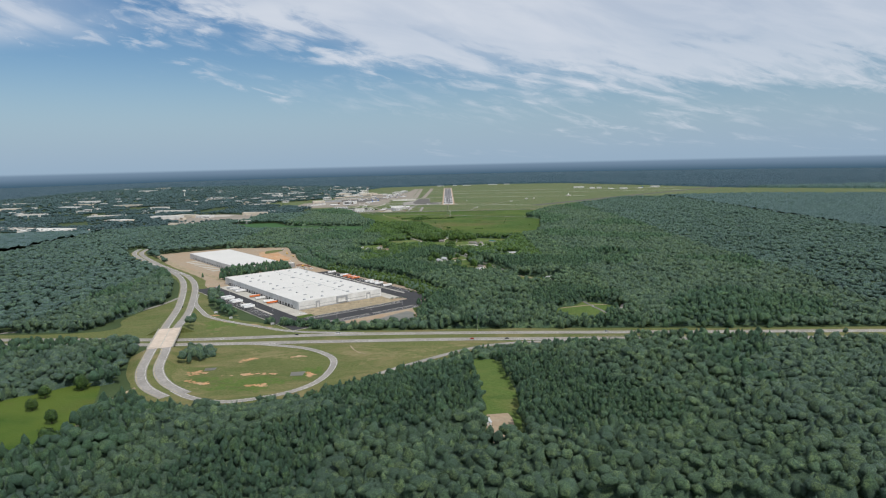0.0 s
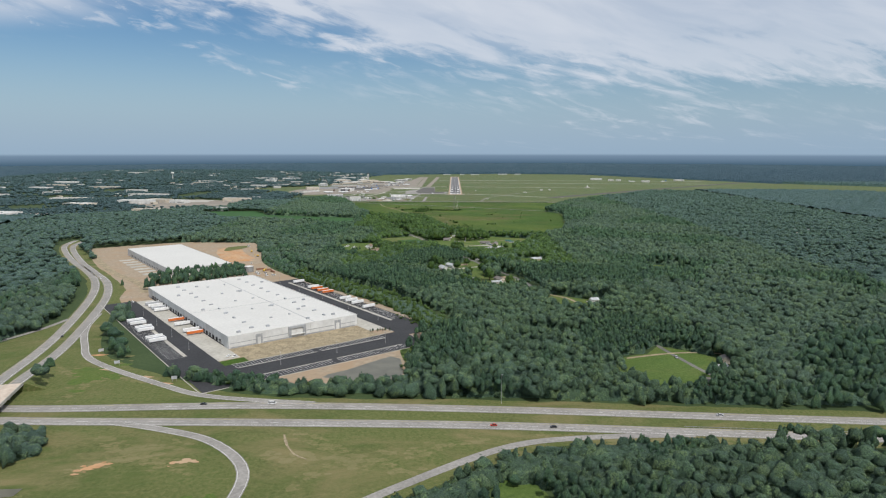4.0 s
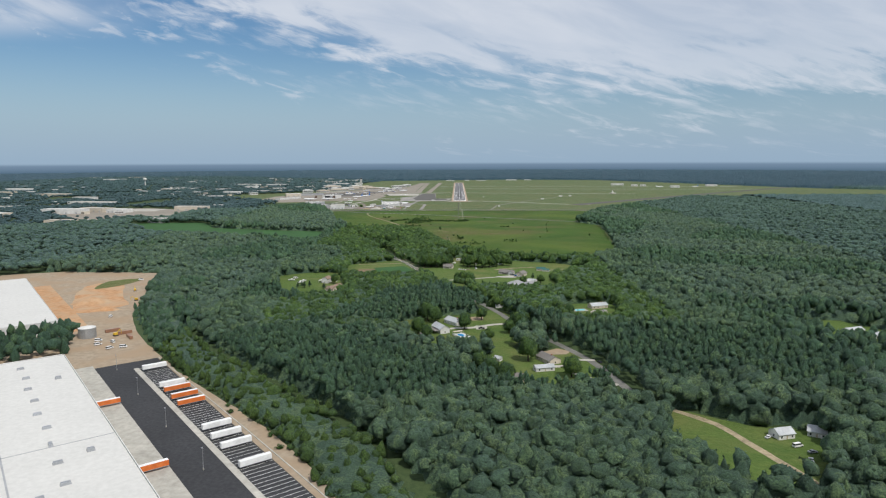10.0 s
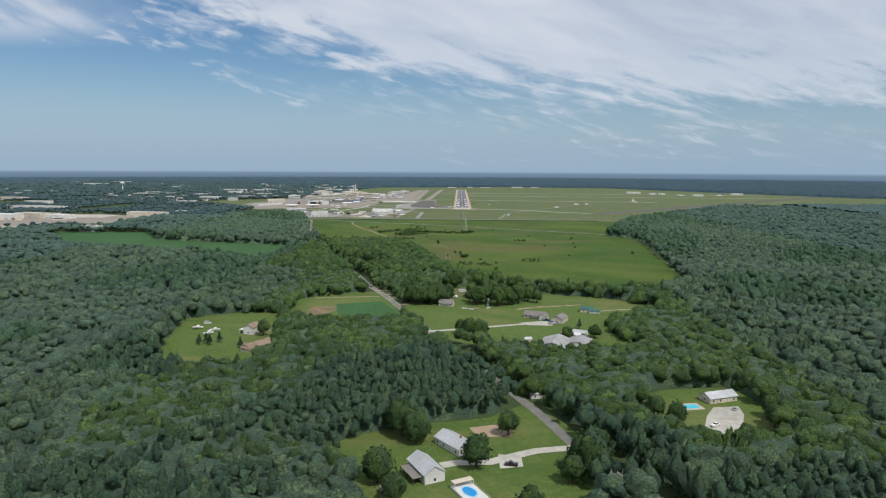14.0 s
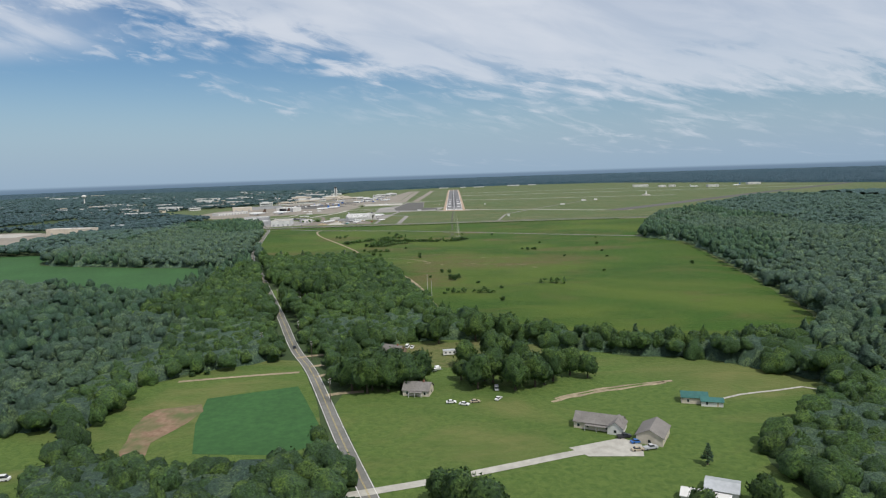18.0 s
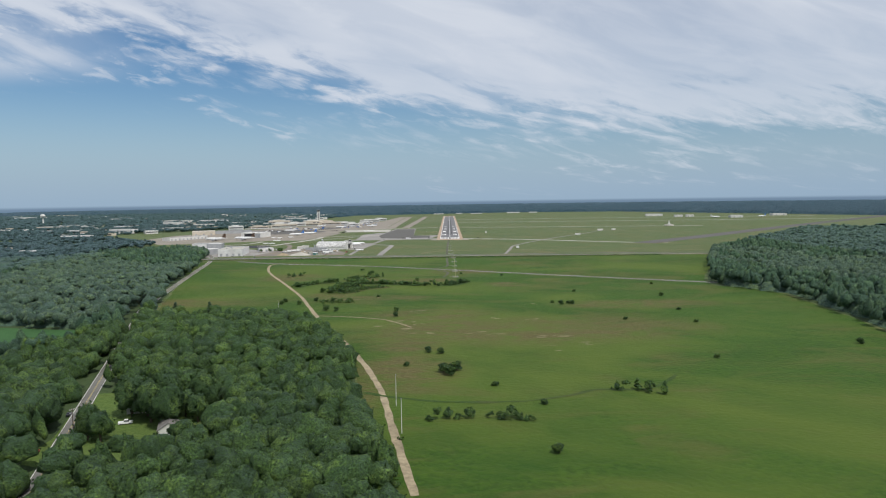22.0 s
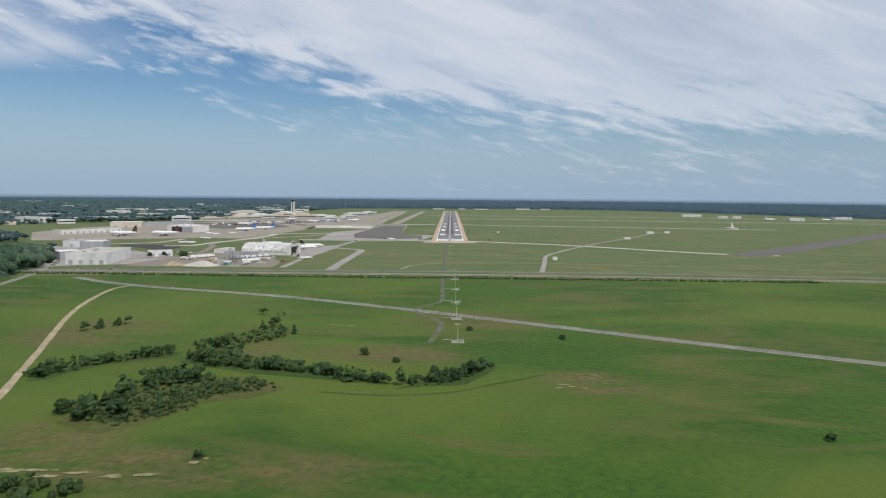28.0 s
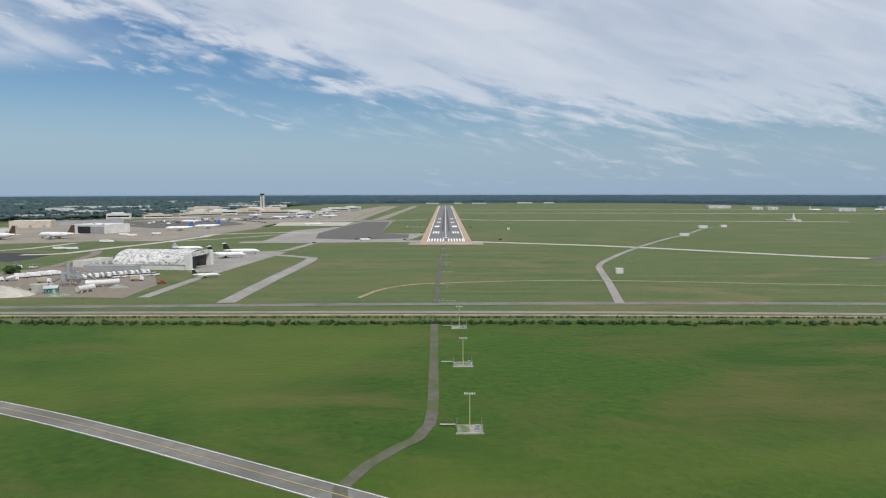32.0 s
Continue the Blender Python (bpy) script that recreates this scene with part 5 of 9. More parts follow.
def flat_block(label, w, d, h, wall_mat, roof_mat, name="industrial_building", bays=0, units=0, group="", ribs=0, windows=0):
    """A flat-roofed hall centred on its place, with a parapet, doors on its near side and units on the roof."""
    ob = thing(name, label, "building", group=group)
    part("wall", boxes((-w / 2, w / 2, -d / 2, d / 2, 0, h)), wall_mat, ob)
    part("roof", boxes((-w / 2 + 0.5, w / 2 - 0.5, -d / 2 + 0.5, d / 2 - 0.5, h, h + 0.2)), roof_mat, ob)
    for s in (-1, 1):
        part("parapet", boxes((-w / 2 - 0.05, w / 2 + 0.05, *sorted((s * (d / 2 + 0.05), s * (d / 2 - 0.4))), h, h + 0.7)), wall_mat, ob)
        part("parapet", boxes((*sorted((s * (w / 2 + 0.05), s * (w / 2 - 0.4))), -d / 2 + 0.4, d / 2 - 0.4, h, h + 0.7)), wall_mat, ob)
    for i in range(bays):
        x = -w / 2 + w * (i + 0.5) / bays
        part("door", boxes((x - 2, x + 2, -d / 2 - 0.08, -d / 2, 0, min(h * 0.6, 4.5))), TRIM_GREY, ob)
    for i in range(windows):
        x = -w / 2 + w * (i + 0.5) / windows
        for z in np.arange(1.2, h - 1.5, 3.4):
            part("window", boxes((x - 1.1, x + 1.1, -d / 2 - 0.06, -d / 2, z, z + 1.6)), GLASS_DARK, ob)
    for i in range(units):
        x, y = rng.uniform(-0.4, 0.4) * w, rng.uniform(-0.4, 0.4) * d
        part("roof_unit", boxes((x - 1.5, x + 1.5, y - 1.2, y + 1.2, h + 0.2, h + 1.5, 0.1)), STEEL, ob)
    return ob


def put(ob, x, y, turn=0.0, z=0.1):
    ob.matrix_basis = pose(x, y, z, 0, 0, turn)
    return ob


def repeat(ob, places):
    """The thing itself at the first place, and copies at the others: x, y, turn."""
    for i, p in enumerate(places):
        m = pose(p[0], p[1], p[3] if len(p) > 3 else 0.2, 0, 0, p[2])
        if i == 0:
            ob.matrix_basis = m
        else:
            copy_thing(ob, m)


def clump_mesh(name, spots, material, v0=V20, f0=F20):
    c = np.array([s[:3] for s in spots], float)
    r = np.array([[s[3], s[3], s[3] * 0.8] for s in spots], float)
    v, f, facing = clumped(c, r, 26, (0.26, 0.5))
    return mesh_arrays(name, v, f, material, True, facing)


def tree(kind, h, w, label, seed):
    """A broad tree: tapered trunk with limbs, and a crown of many leaf clumps with gaps."""
    r = random.Random(seed)
    ob = thing("tree" if kind != "pine" else "pine_tree", label, "tree", group="single trees")
    bm = bmesh.new()
    tube(bm, 0, 0, -0.2, h * 0.62, w * 0.035 + 0.12, w * 0.015 + 0.05, 7)
    for i in range(5):
        a, z = i * 2.1 + r.random(), h * r.uniform(0.3, 0.5)
        b = tube(bmesh.new(), 0, 0, 0, h * 0.28, 0.14, 0.05, 5)
        b.transform(pose(0, 0, z, 0, 0, math.degrees(a)) @ pose(0, 0, 0, 0, 48, 0))
        me = bpy.data.meshes.new("limb")
        b.to_mesh(me)
        b.free()
        bm.from_mesh(me)
        bpy.data.meshes.remove(me)
    part("trunk", bm, BARK, ob)
    spots = []
    if kind == "pine":
        for i in range(46):
            t = i / 45
            a, rad = i * 2.4, w * 0.5 * (1 - 0.88 * t) * r.uniform(0.45, 1)
            spots.append((rad * math.cos(a), rad * math.sin(a), h * (0.22 + 0.76 * t), w * (0.15 - 0.08 * t) * r.uniform(0.8, 1.3)))
    m = {"pine": PINE, "light": LEAF_LIGHT}.get(kind, LEAF)
    if kind == "pine":
        data = clump_mesh("crown", spots, m)
    else:
        v, f, nn = crown_shape(200 + seed, 3, 1.35, 0.0, 30)
        v = v * (w, w, h * 0.78 / -v[:, 2].min()) + (0, 0, h)
        pick = rng.integers(0, len(v), 420)
        lv, lf, ln = sprays_at(v[pick], nn[pick], w * rng.uniform(0.035, 0.075, (420, 1)))
        data = mesh_arrays("crown", np.concatenate([v, lv]), np.concatenate([f, lf + len(v)]), m, True, np.concatenate([nn, ln]))
    crown = new("crown", data)
    crown.parent = ob
    return ob


def bush(h, w, label, seed, dark=True):
    r = random.Random(seed)
    ob = thing("bush", label, "bush", group="field bushes")
    spots = [(w * 0.36 * math.cos(i * 2.4) * r.random(), w * 0.36 * math.sin(i * 2.4) * r.random(), h * r.uniform(0.2, 0.8), w * r.uniform(0.14, 0.26)) for i in range(22)]
    crown = new("leaves", clump_mesh("leaves", spots, LEAF if dark else LEAF_LIGHT))
    crown.parent = ob
    part("stem", tube(bmesh.new(), 0, 0, -0.2, h * 0.6, 0.18, 0.08, 6), BARK, ob)
    return ob


def lamp_post(label, h=9.0):
    ob = thing("lamp_post", label, "lamp post", group="lamp posts")
    part("base", tube(bmesh.new(), 0, 0, 0, 0.8, 0.35, 0.35, 8), CONCRETE, ob)
    part("pole", tube(bmesh.new(), 0, 0, 0.8, h, 0.14, 0.08, 8), STEEL, ob)
    part("lamp_head", boxes((-0.3, 1.1, -0.3, 0.3, h - 0.1, h + 0.12)), STEEL, ob)
    return ob


def utility_pole(label):
    ob = thing("utility_pole", label, "utility pole", group="utility poles")
    part("pole", tube(bmesh.new(), 0, 0, 0, 11.5, 0.2, 0.13, 8), BARK, ob)
    for z in (10.9, 9.7):
        part("crossarm", boxes((-1.3, 1.3, -0.07, 0.07, z, z + 0.16)), painted("weathered_arm", (0.45, 0.43, 0.4)), ob)
    for x in (-1.2, -0.5, 0.5, 1.2):
        part("insulator", tube(bmesh.new(), x, 0, 11.06, 11.3, 0.07, 0.05, 6), WHITE_PAINT, ob)
    part("transformer", tube(bmesh.new(), 0.35, 0, 8.4, 9.4, 0.28, 0.28, 8), STEEL, ob)
    return ob


# ---- the big warehouse and its yards ----
W1 = pose(-218, -2243, 0.0, 0, 0, 38.8)


def wpose(x, y, turn=0.0, z=0.0):
    return W1 @ pose(x, y, z, 0, 0, turn)


def slab(name, x0, x1, y0, y1, z, m, label, category="paving", parent=None):
    bm = boxes((x0, x1, y0, y1, 0, z))
    bm.transform(W1)
    ob = part(name, bm, m, parent)
    return ob if parent else tagged(ob, label, category, kind="structure")


slab("yard_west", -58, -20, -60, 268, 0.20, ASPHALT_NEW, "fresh black asphalt of the truck yard")
slab("dock_apron_west", -20, 0, -30, 262, 0.25, CONCRETE, "pale concrete apron before the loading docks")
slab("car_park", -56, 162, -99, -46, 0.21, ASPHALT_NEW, "fresh black asphalt of the car park")
slab("yard_east", 156, 199, -62, 276, 0.20, ASPHALT_NEW, "fresh black asphalt of the truck yard")
slab("dock_apron_east", 138, 156, -28, 283, 0.25, CONCRETE, "pale concrete apron before the loading docks")
slab("dolly_strip_west", -40.5, -37, 2, 162, 0.27, CONCRETE, "concrete strip under the parked trailers")
slab("dolly_strip_east", 178, 181.5, -4, 258, 0.27, CONCRETE, "concrete strip under the parked trailers")
slab("site_strip", 1, 138, -45, -0.5, 0.17, SAND, "raked sandy earth between warehouse and car park", "earth")
slab("grass_corner", -20, 2, -46, -32, 0.28, MEADOW, "small patch of rough grass", "grass")
ribbon("site_road", [(-412, -2000), (-432, -1960), (-470, -1915), (-520, -1865), (-600, -1760), (-680, -1640)], 11, 0.2, SAND, "sandy haul road along the building site")
patch("pond", [(-115, -2318), (-98, -2300), (-64, -2262), (-55, -2268), (-50, -2318), (-70, -2328)], 0.2, WATER, "muddy green-brown retention pond", "pond")
patch("pond_bank", [(-124, -2322), (-100, -2290), (-62, -2250), (-46, -2262), (-40, -2330), (-80, -2338)], 0.15, DIRT, "bare brown bank of the pond", "earth", ragged=2)
patch("pond_grass", [(-58, -2240), (-40, -2232), (-34, -2290), (-44, -2296)], 0.17, LAWN, "strip of grass beside the pond", "grass", ragged=2)



def stall_lines(name, label, x0, x1, step, y0, y1, turn=0, at=None, z=0.235):
    """Rows of painted stall lines, each its own strip, on one lot."""
    lot = thing(name, label, "parking row", kind="structure")
    me = mesh_of("stall_line", [(-0.14, y0, z), (0.14, y0, z), (0.14, y1, z), (-0.14, y1, z)], [(0, 1, 2, 3)], WHITE_LINE)
    n = int(abs(x1 - x0) / step) + 1
    lot.matrix_basis = W1 if at is None else at
    for i in range(n):
        o = new("stall_line", me)
        o.parent, o.location = lot, (x0 + i * step, 0, 0)
    return lot


for a, b in ((-13, 62), (67, 137)):
    row = stall_lines("parking_row", "white stall lines of the empty car park", a, b, 2.9, -57.5, -47)
    part("kerb", boxes((a, b, -58.6, -57.4, 0.0, 0.30)), CONCRETE, row, "pale concrete strip")
    row = stall_lines("parking_row", "white stall lines of the empty car park", a, b, 2.9, -97, -86.8)
    part("kerb", boxes((a, b, -86.8, -85.6, 0.0, 0.30)), CONCRETE, row, "pale concrete strip")
stall_lines("trailer_row", "white lines of the trailer stalls", 2, 160, 3.7, 0, 14.5, at=W1 @ pose(-40.5, 0, 0, 0, 0, 90))
stall_lines("trailer_row", "white lines of the trailer stalls", 0, 256, 3.7, -17, 0, at=W1 @ pose(181.5, 0, 0, 0, 0, 90))
# kerbs round the car park
for name, pts in (("kerb_south", [(-56, -99.5), (150, -99.5), (163, -90), (163, -66), (200, -62), (200, 276)]), ("kerb_west", [(-56, -99.5), (-58.5, -60), (-58.5, 268)]), ("kerb_inner", [(-14, -46), (140, -46), (154, -36), (156, -28)])):
    bm = ribbon_bm(bmesh.new(), pts, 0.7, 0.36, thick=0.3)
    bm.transform(W1)
    tagged(part(name, bm, CONCRETE), "pale concrete kerb", "kerb", kind="structure")

wh = thing("warehouse", "huge white-roofed warehouse with pale grey precast walls", "warehouse", W1)
WW, WL, WHH = 139.0, 285.0, 12.0
part("wall", boxes((0.3, WW - 0.3, 0.3, WL - 0.3, 0, WHH - 0.6)), WALL_GREY, wh)
part("roof", boxes((0.5, WW - 0.5, 0.5, WL - 0.5, WHH - 0.6, WHH - 0.3)), ROOF_WHITE, wh, "white membrane roof")
panel_long = mesh_of("panel", [(0, 0, 0), (7.5, 0, 0), (7.5, 0.3, 0), (0, 0.3, 0), (0, 0, WHH), (7.5, 0, WHH), (7.5, 0.3, WHH), (0, 0.3, WHH)],
                     [(3, 2, 1, 0), (4, 5, 6, 7), (0, 1, 5, 4), (1, 2, 6, 5), (2, 3, 7, 6), (3, 0, 4, 7)], WALL_GREY)
for i in range(18):
    for y, a in ((0, 0), (WL, 180)):
        o = new("panel", panel_long)
        o.parent, o.matrix_basis = wh, pose(2 + i * 7.54 + (7.5 if a else 0), y, 0, 0, 0, a)
for i in range(37):
    for x, a in ((0, -90), (WW, 90)):
        o = new("panel", panel_long)
        o.parent, o.matrix_basis = wh, pose(x, 3 + i * 7.54 + (7.5 if a < 0 else 0), 0, 0, 0, a)
for x0, x1 in ((2, 26.5), (34, 60), (79.5, 111.5), (119.5, 136)):
    part("band", boxes((x0, x1, -0.04, 0.0, 4.6, 5.3)), TRIM_GREY, wh, "grey painted band")
    part("base_band", boxes((x0, x1, -0.05, 0.0, 0.1, 1.4)), TRIM_GREY, wh, "darker grey plinth")
for x0, x1 in ((26.8, 33.6), (111.8, 119.2)):
    o = part("entrance_panel", boxes((x0, x1, -0.10, 0.0, 0.1, 9.8)), TRIM_GREY, wh)
    part("door", boxes((x0 + 1.8, x1 - 1.8, -0.16, -0.1, 0.1, 7.0)), WALL_GREY, o)
portal = part("portal", boxes((60.5, 63.2, -1.2, 0, 0, 11.6), (76, 79, -1.2, 0, 0, 11.6), (63.2, 76, -1.2, 0, 9.4, 11.6)), TRIM_GREY, wh, "grey framed main portal")
part("glazing", boxes((63.4, 75.8, -0.1, 0.0, 3.5, 9.2)), WALL_WHITE, portal)
part("canopy", boxes((62, 77.4, -2.2, 0, 3.0, 3.4)), WALL_WHITE, portal)
for k in range(26):
    for x, s in ((0, -1), (WW, 1)):
        y = 20 + k * 9.6
        d = part("dock_door", boxes((*sorted((x, x + s * 0.10)), y, y + 3.0, 1.3, 4.4)), DARK if k % 3 else WALL_WHITE, wh)
        part("dock_seal", boxes((*sorted((x, x + s * 0.55)), y - 0.5, y, 1.2, 4.9), (*sorted((x, x + s * 0.55)), y + 3.0, y + 3.5, 1.2, 4.9), (*sorted((x, x + s * 0.55)), y, y + 3.0, 4.4, 4.9)), DARK, d)
for s, x in ((-1, 0), (1, WW)):
    part("dock_pit_band", boxes((*sorted((x, x + s * 0.06)), 12, 274, 0.1, 1.2)), DARK, wh, "dark band below the docks")
skylight = mesh_of("skylight", [(-1.3, -0.8, 0), (1.3, -0.8, 0), (1.3, 0.8, 0), (-1.3, 0.8, 0), (-1.1, -0.6, 0.9), (1.1, -0.6, 0.9), (1.1, 0.6, 0.9), (-1.1, 0.6, 0.9)],
                   [(3, 2, 1, 0), (4, 5, 6, 7), (0, 1, 5, 4), (1, 2, 6, 5), (2, 3, 7, 6), (3, 0, 4, 7)], STEEL)
for i in range(11):
    for x, dy in ((111, 20), (31, 18), (61, 44), (82, 46)):
        if x in (61, 82) and (i % 2 or i > 8):
            continue
        o = new("roof_unit", skylight)
        o.parent, o.matrix_basis = wh, pose(x + rng.uniform(-1, 1), dy + i * 24.4, WHH - 0.3, 0, 0, float(rng.choice([0, 0, 0, 90])))
        o.scale = (1.7, 1.3, 1.5) if x in (31, 111) else (1.1, 1.1, 1.3)
for x, y in ((14, 10), (45, 14), (90, 17), (119, 16), (84, 94), (125, 99), (128, 228), (84, 190), (16, 120), (16, 210), (100, 60), (50, 250)):
    o = new("roof_unit", skylight)
    o.parent, o.matrix_basis = wh, pose(x, y, WHH - 0.3, 0, 0, 0)
    o.scale = (1.4, 1.5, 1.9)
for b in ((89.6, 90.4, 1, WL - 1), (1, WW - 1, 114.7, 115.3)):
    part("roof_joint", boxes((*b, WHH - 0.32, WHH - 0.2)), TRIM_GREY, wh)
for x0, x1, y0, y1 in ((0, WW, 0, 0.35), (0, WW, WL - 0.35, WL), (0, 0.35, 0.35, WL - 0.35), (WW - 0.35, WW, 0.35, WL - 0.35)):
    part("parapet", boxes((x0, x1, y0, y1, WHH, WHH + 0.3)), WALL_WHITE, wh)
for i in range(9):
    part("downpipe", tube(bmesh.new(), 8 + i * 15.3, -0.2, 0.2, WHH - 0.2, 0.14, 0.14, 6), WALL_WHITE, wh)

white_t = trailer(WHITE_PAINT, "white box trailer parked in the truck yard")
silver_t = trailer(SILVER, "grey box trailer parked in the truck yard")
orange_t = trailer(ORANGE, "orange box trailer parked in the truck yard")


def wrow(rows):
    out = []
    for x, y, a in rows:
        m = wpose(x, y, a)
        out.append((m.translation.x, m.translation.y, math.degrees(m.to_euler().z), 0.24))
    return out


repeat(white_t, wrow([(-0.6, 219, 180), (-0.6, 193, 180), (-0.6, 114, 180), (-0.6, 83, 180), (-53, 159, 0), (-53, 145, 0), (-53, 124, 0), (-53.5, 112, 0), (-54, 78, 0), (-54, 65, 0),
                      (198, 248, 180), (198, 203, 180), (198, 116, 180), (198, 101, 180), (198, 86, 180), (198, 60, 180)]))
repeat(silver_t, wrow([(-0.6, 205, 180), (-53, 152, 0), (-53.5, 118, 0), (-54, 71, 0), (-0.6, 232, 180)]))
repeat(orange_t, wrow([(-0.6, 135, 180), (-0.6, 70.5, 180), (198, 192, 180), (198, 176, 180), (198, 162, 180), (139.6, 84, 0), (139.6, 190, 0)]))
post = lamp_post("tall grey lamp post in the truck yard", 11)
repeat(post, wrow([(-30, 20, 0), (-30, 75, 0), (-30, 130, 0), (-30, 185, 0), (-30, 240, 0), (168, 5, 90), (168, 70, 90), (168, 135, 90), (168, 200, 90), (168, 262, 90), (20, -72, 90), (75, -72, 90), (128, -72, 90)]))
pick = car("pickup", WHITE_PAINT, "white pickup truck parked on the warehouse apron")
repeat(pick, wrow([(-8, -22, 40), (-4, -26, 30), (-24, 262, 100)]))
# young conifers in a planted row
sapling = tree("pine", 3.4, 1.8, "young dark conifer planted beside the car park", 5)
repeat(sapling, wrow([(136 + i * 2.0 + (i % 2), -31 - i * 0.8 + (i % 3) * 1.2, i * 40) for i in range(10)]))

# ---- second warehouse, still being built ----
W2 = pose(-424, -1893, 0, 0, 0, 38.8)
wh2 = thing("warehouse", "second white-roofed warehouse still under construction", "warehouse", W2)
part("wall", boxes((0.3, 91.7, 0.3, 261.7, 0, 11.4)), WALL_GREY, wh2)
part("roof", boxes((0.5, 91.5, 0.5, 261.5, 11.4, 11.8)), ROOF_WHITE, wh2, "white membrane roof")
for i in range(34):
    for x, a in ((0, -90), (92, 90)):
        o = new("panel", panel_long)
        o.parent, o.matrix_basis = wh2, pose(x, 3 + i * 7.54 + (7.5 if a < 0 else 0), 0, 0, 0, a)
for i in range(12):
    o = new("panel", panel_long)
    o.parent, o.matrix_basis = wh2, pose(1 + i * 7.54, 0, 0, 0, 0, 0)
for k in range(22):
    part("dock_door", boxes((-0.1, 0, 24 + k * 10, 27 + k * 10, 1.3, 4.4)), DARK, wh2)
for i in range(7):
    bm = boxes((-26, -2, 40 + i * 26, 54 + i * 26, 0, 0.24))
    bm.transform(W2)
    tagged(part("fresh_slab", bm, CONCRETE), "freshly poured concrete slab beside the unfinished warehouse", "slab", group="fresh slabs")
bm = boxes((92, 116, 0, 262, 0, 0.2))
bm.transform(W2)
tagged(part("haul_lane", bm, CLAY), "strip of raw red clay beside the unfinished warehouse", "earth", kind="structure")
patch("clay_area", [(-372, -1690), (-350, -1720), (-380, -1760), (-420, -1700), (-450, -1620), (-420, -1600)], 0.16, CLAY, "raw orange clay of the building site", "earth", ragged=4)
patch("site_grass", [(-430, -1640), (-405, -1600), (-412, -1570), (-440, -1590)], 0.18, ROUGH_GRASS, "thin grass on the building site", "grass", ragged=2)


def heap(name, label, w, d, h, m, seed):
    r = random.Random(seed)
    n, rows, verts, faces = 14, 5, [], []
    for k in range(rows):
        t = k / (rows - 1)
        for i in range(n):
            a = 2 * math.pi * i / n
            q = (1 - t) * r.uniform(0.85, 1.12) + 0.02
            verts.append((w / 2 * q * math.cos(a), d / 2 * q * math.sin(a), h * t ** 0.9 * r.uniform(0.92, 1.05)))
    for k in range(rows - 1):
        for i in range(n):
            j = (i + 1) % n
            faces.append((k * n + i, k * n + j, (k + 1) * n + j, (k + 1) * n + i))
    faces.append(tuple((rows - 1) * n + i for i in range(n)))
    return tagged(new(name, mesh_of(name, verts, faces, m, True)), label, "heap")


put(heap("clay_heap", "heap of orange clay on the building site", 42, 22, 6, CLAY, 1), -393, -1711, 30)
put(heap("clay_heap", "low heap of orange clay on the building site", 26, 14, 3.5, CLAY, 2), -360, -1745, 10)
tank = thing("water_tank", "round grey steel tank on the building site", "tank", pose(-322, -1846, 0.15))
part("shell", tube(bmesh.new(), 0, 0, 0, 8.5, 7, 7, 20), STEEL, tank)
part("roof", tube(bmesh.new(), 0, 0, 8.5, 9.4, 7.1, 1.0, 20), WALL_WHITE, tank)


def digger(label):
    ob = thing("excavator", label, "excavator")
    for s in (-1, 1):
        part("track", boxes((-1.9, 1.9, s * 1.1 - 0.3, s * 1.1 + 0.3, 0, 0.9, 0.2)), TYRE, ob)
    part("cab", boxes((-1.7, 1.4, -1.2, 1.2, 1.0, 2.9, 0.15)), painted("digger_yellow", (0.6, 0.38, 0.04)), ob)
    bm = boxes((1.2, 5.4, -0.2, 0.2, 0, 0.5))
    bm.transform(pose(0, 0, 1.6, 0, -35, 0))
    part("boom", bm, painted("digger_yellow", (0.6, 0.38, 0.04)), ob)
    bm = boxes((5.0, 5.4, -0.2, 0.2, 0.6, 4.6))
    part("arm", bm, painted("digger_yellow", (0.6, 0.38, 0.04)), ob)
    return ob


dig = digger("yellow excavator on the raw earth of the building site")
repeat(dig, [(-560, -1640, 20), (-352, -1700, 200), (-378, -1650, 120), (-300, -1842, 60)])
van = car("van", WHITE_PAINT, "white work van on the building site")
repeat(van, [(-300, -1870, 50), (-292, -1862, 140), (-306, -1858, 20), (-285, -1880, 60), (-276, -1876, 10), (-340, -1775, 100), (-405, -1580, 30)])
container = thing("site_container", "rusty steel site container", "container", pose(-296, -1835, 0.15, 0, 0, 40))
part("box", boxes((-6, 6, -1.2, 1.2, 0, 2.6, 0.05)), painted("rust_paint", (0.25, 0.13, 0.08)), container)
part("door", boxes((6, 6.06, -1.1, 1.1, 0.1, 2.5)), painted("rust_paint", (0.25, 0.13, 0.08)), container)
repeat(container, [(-296, -1835, 40), (-310, -1828, 45), (-285, -1848, 130)])

# ---- houses and yards ----
# clearing with two houses, boats and cars
put(gable_house("house", "white two-storey house with a reddish brown roof", "house", 11, 8, 5.2, 2.6, WALL_WHITE, SHINGLE_BROWN, 3, False), -168, -1595, 75)
lean = thing("lean_to", "white lean-to shed beside the house", "shed", pose(-175.5, -1592, 0.1, 0, 0, 75))
part("roof", boxes((-4, 4, -1.8, 1.8, 2.5, 2.7)), WALL_WHITE, lean)
for x in (-3.8, 3.8):
    for y in (-1.6, 1.6):
        part("post", boxes((x - 0.08, x + 0.08, y - 0.08, y + 0.08, 0, 2.5)), WALL_WHITE, lean)
put(gable_house("house", "long low house with a brown shingle roof", "house", 22, 10, 2.8, 2.4, WALL_TAN, SHINGLE_BROWN, 5), -151, -1637, 62)
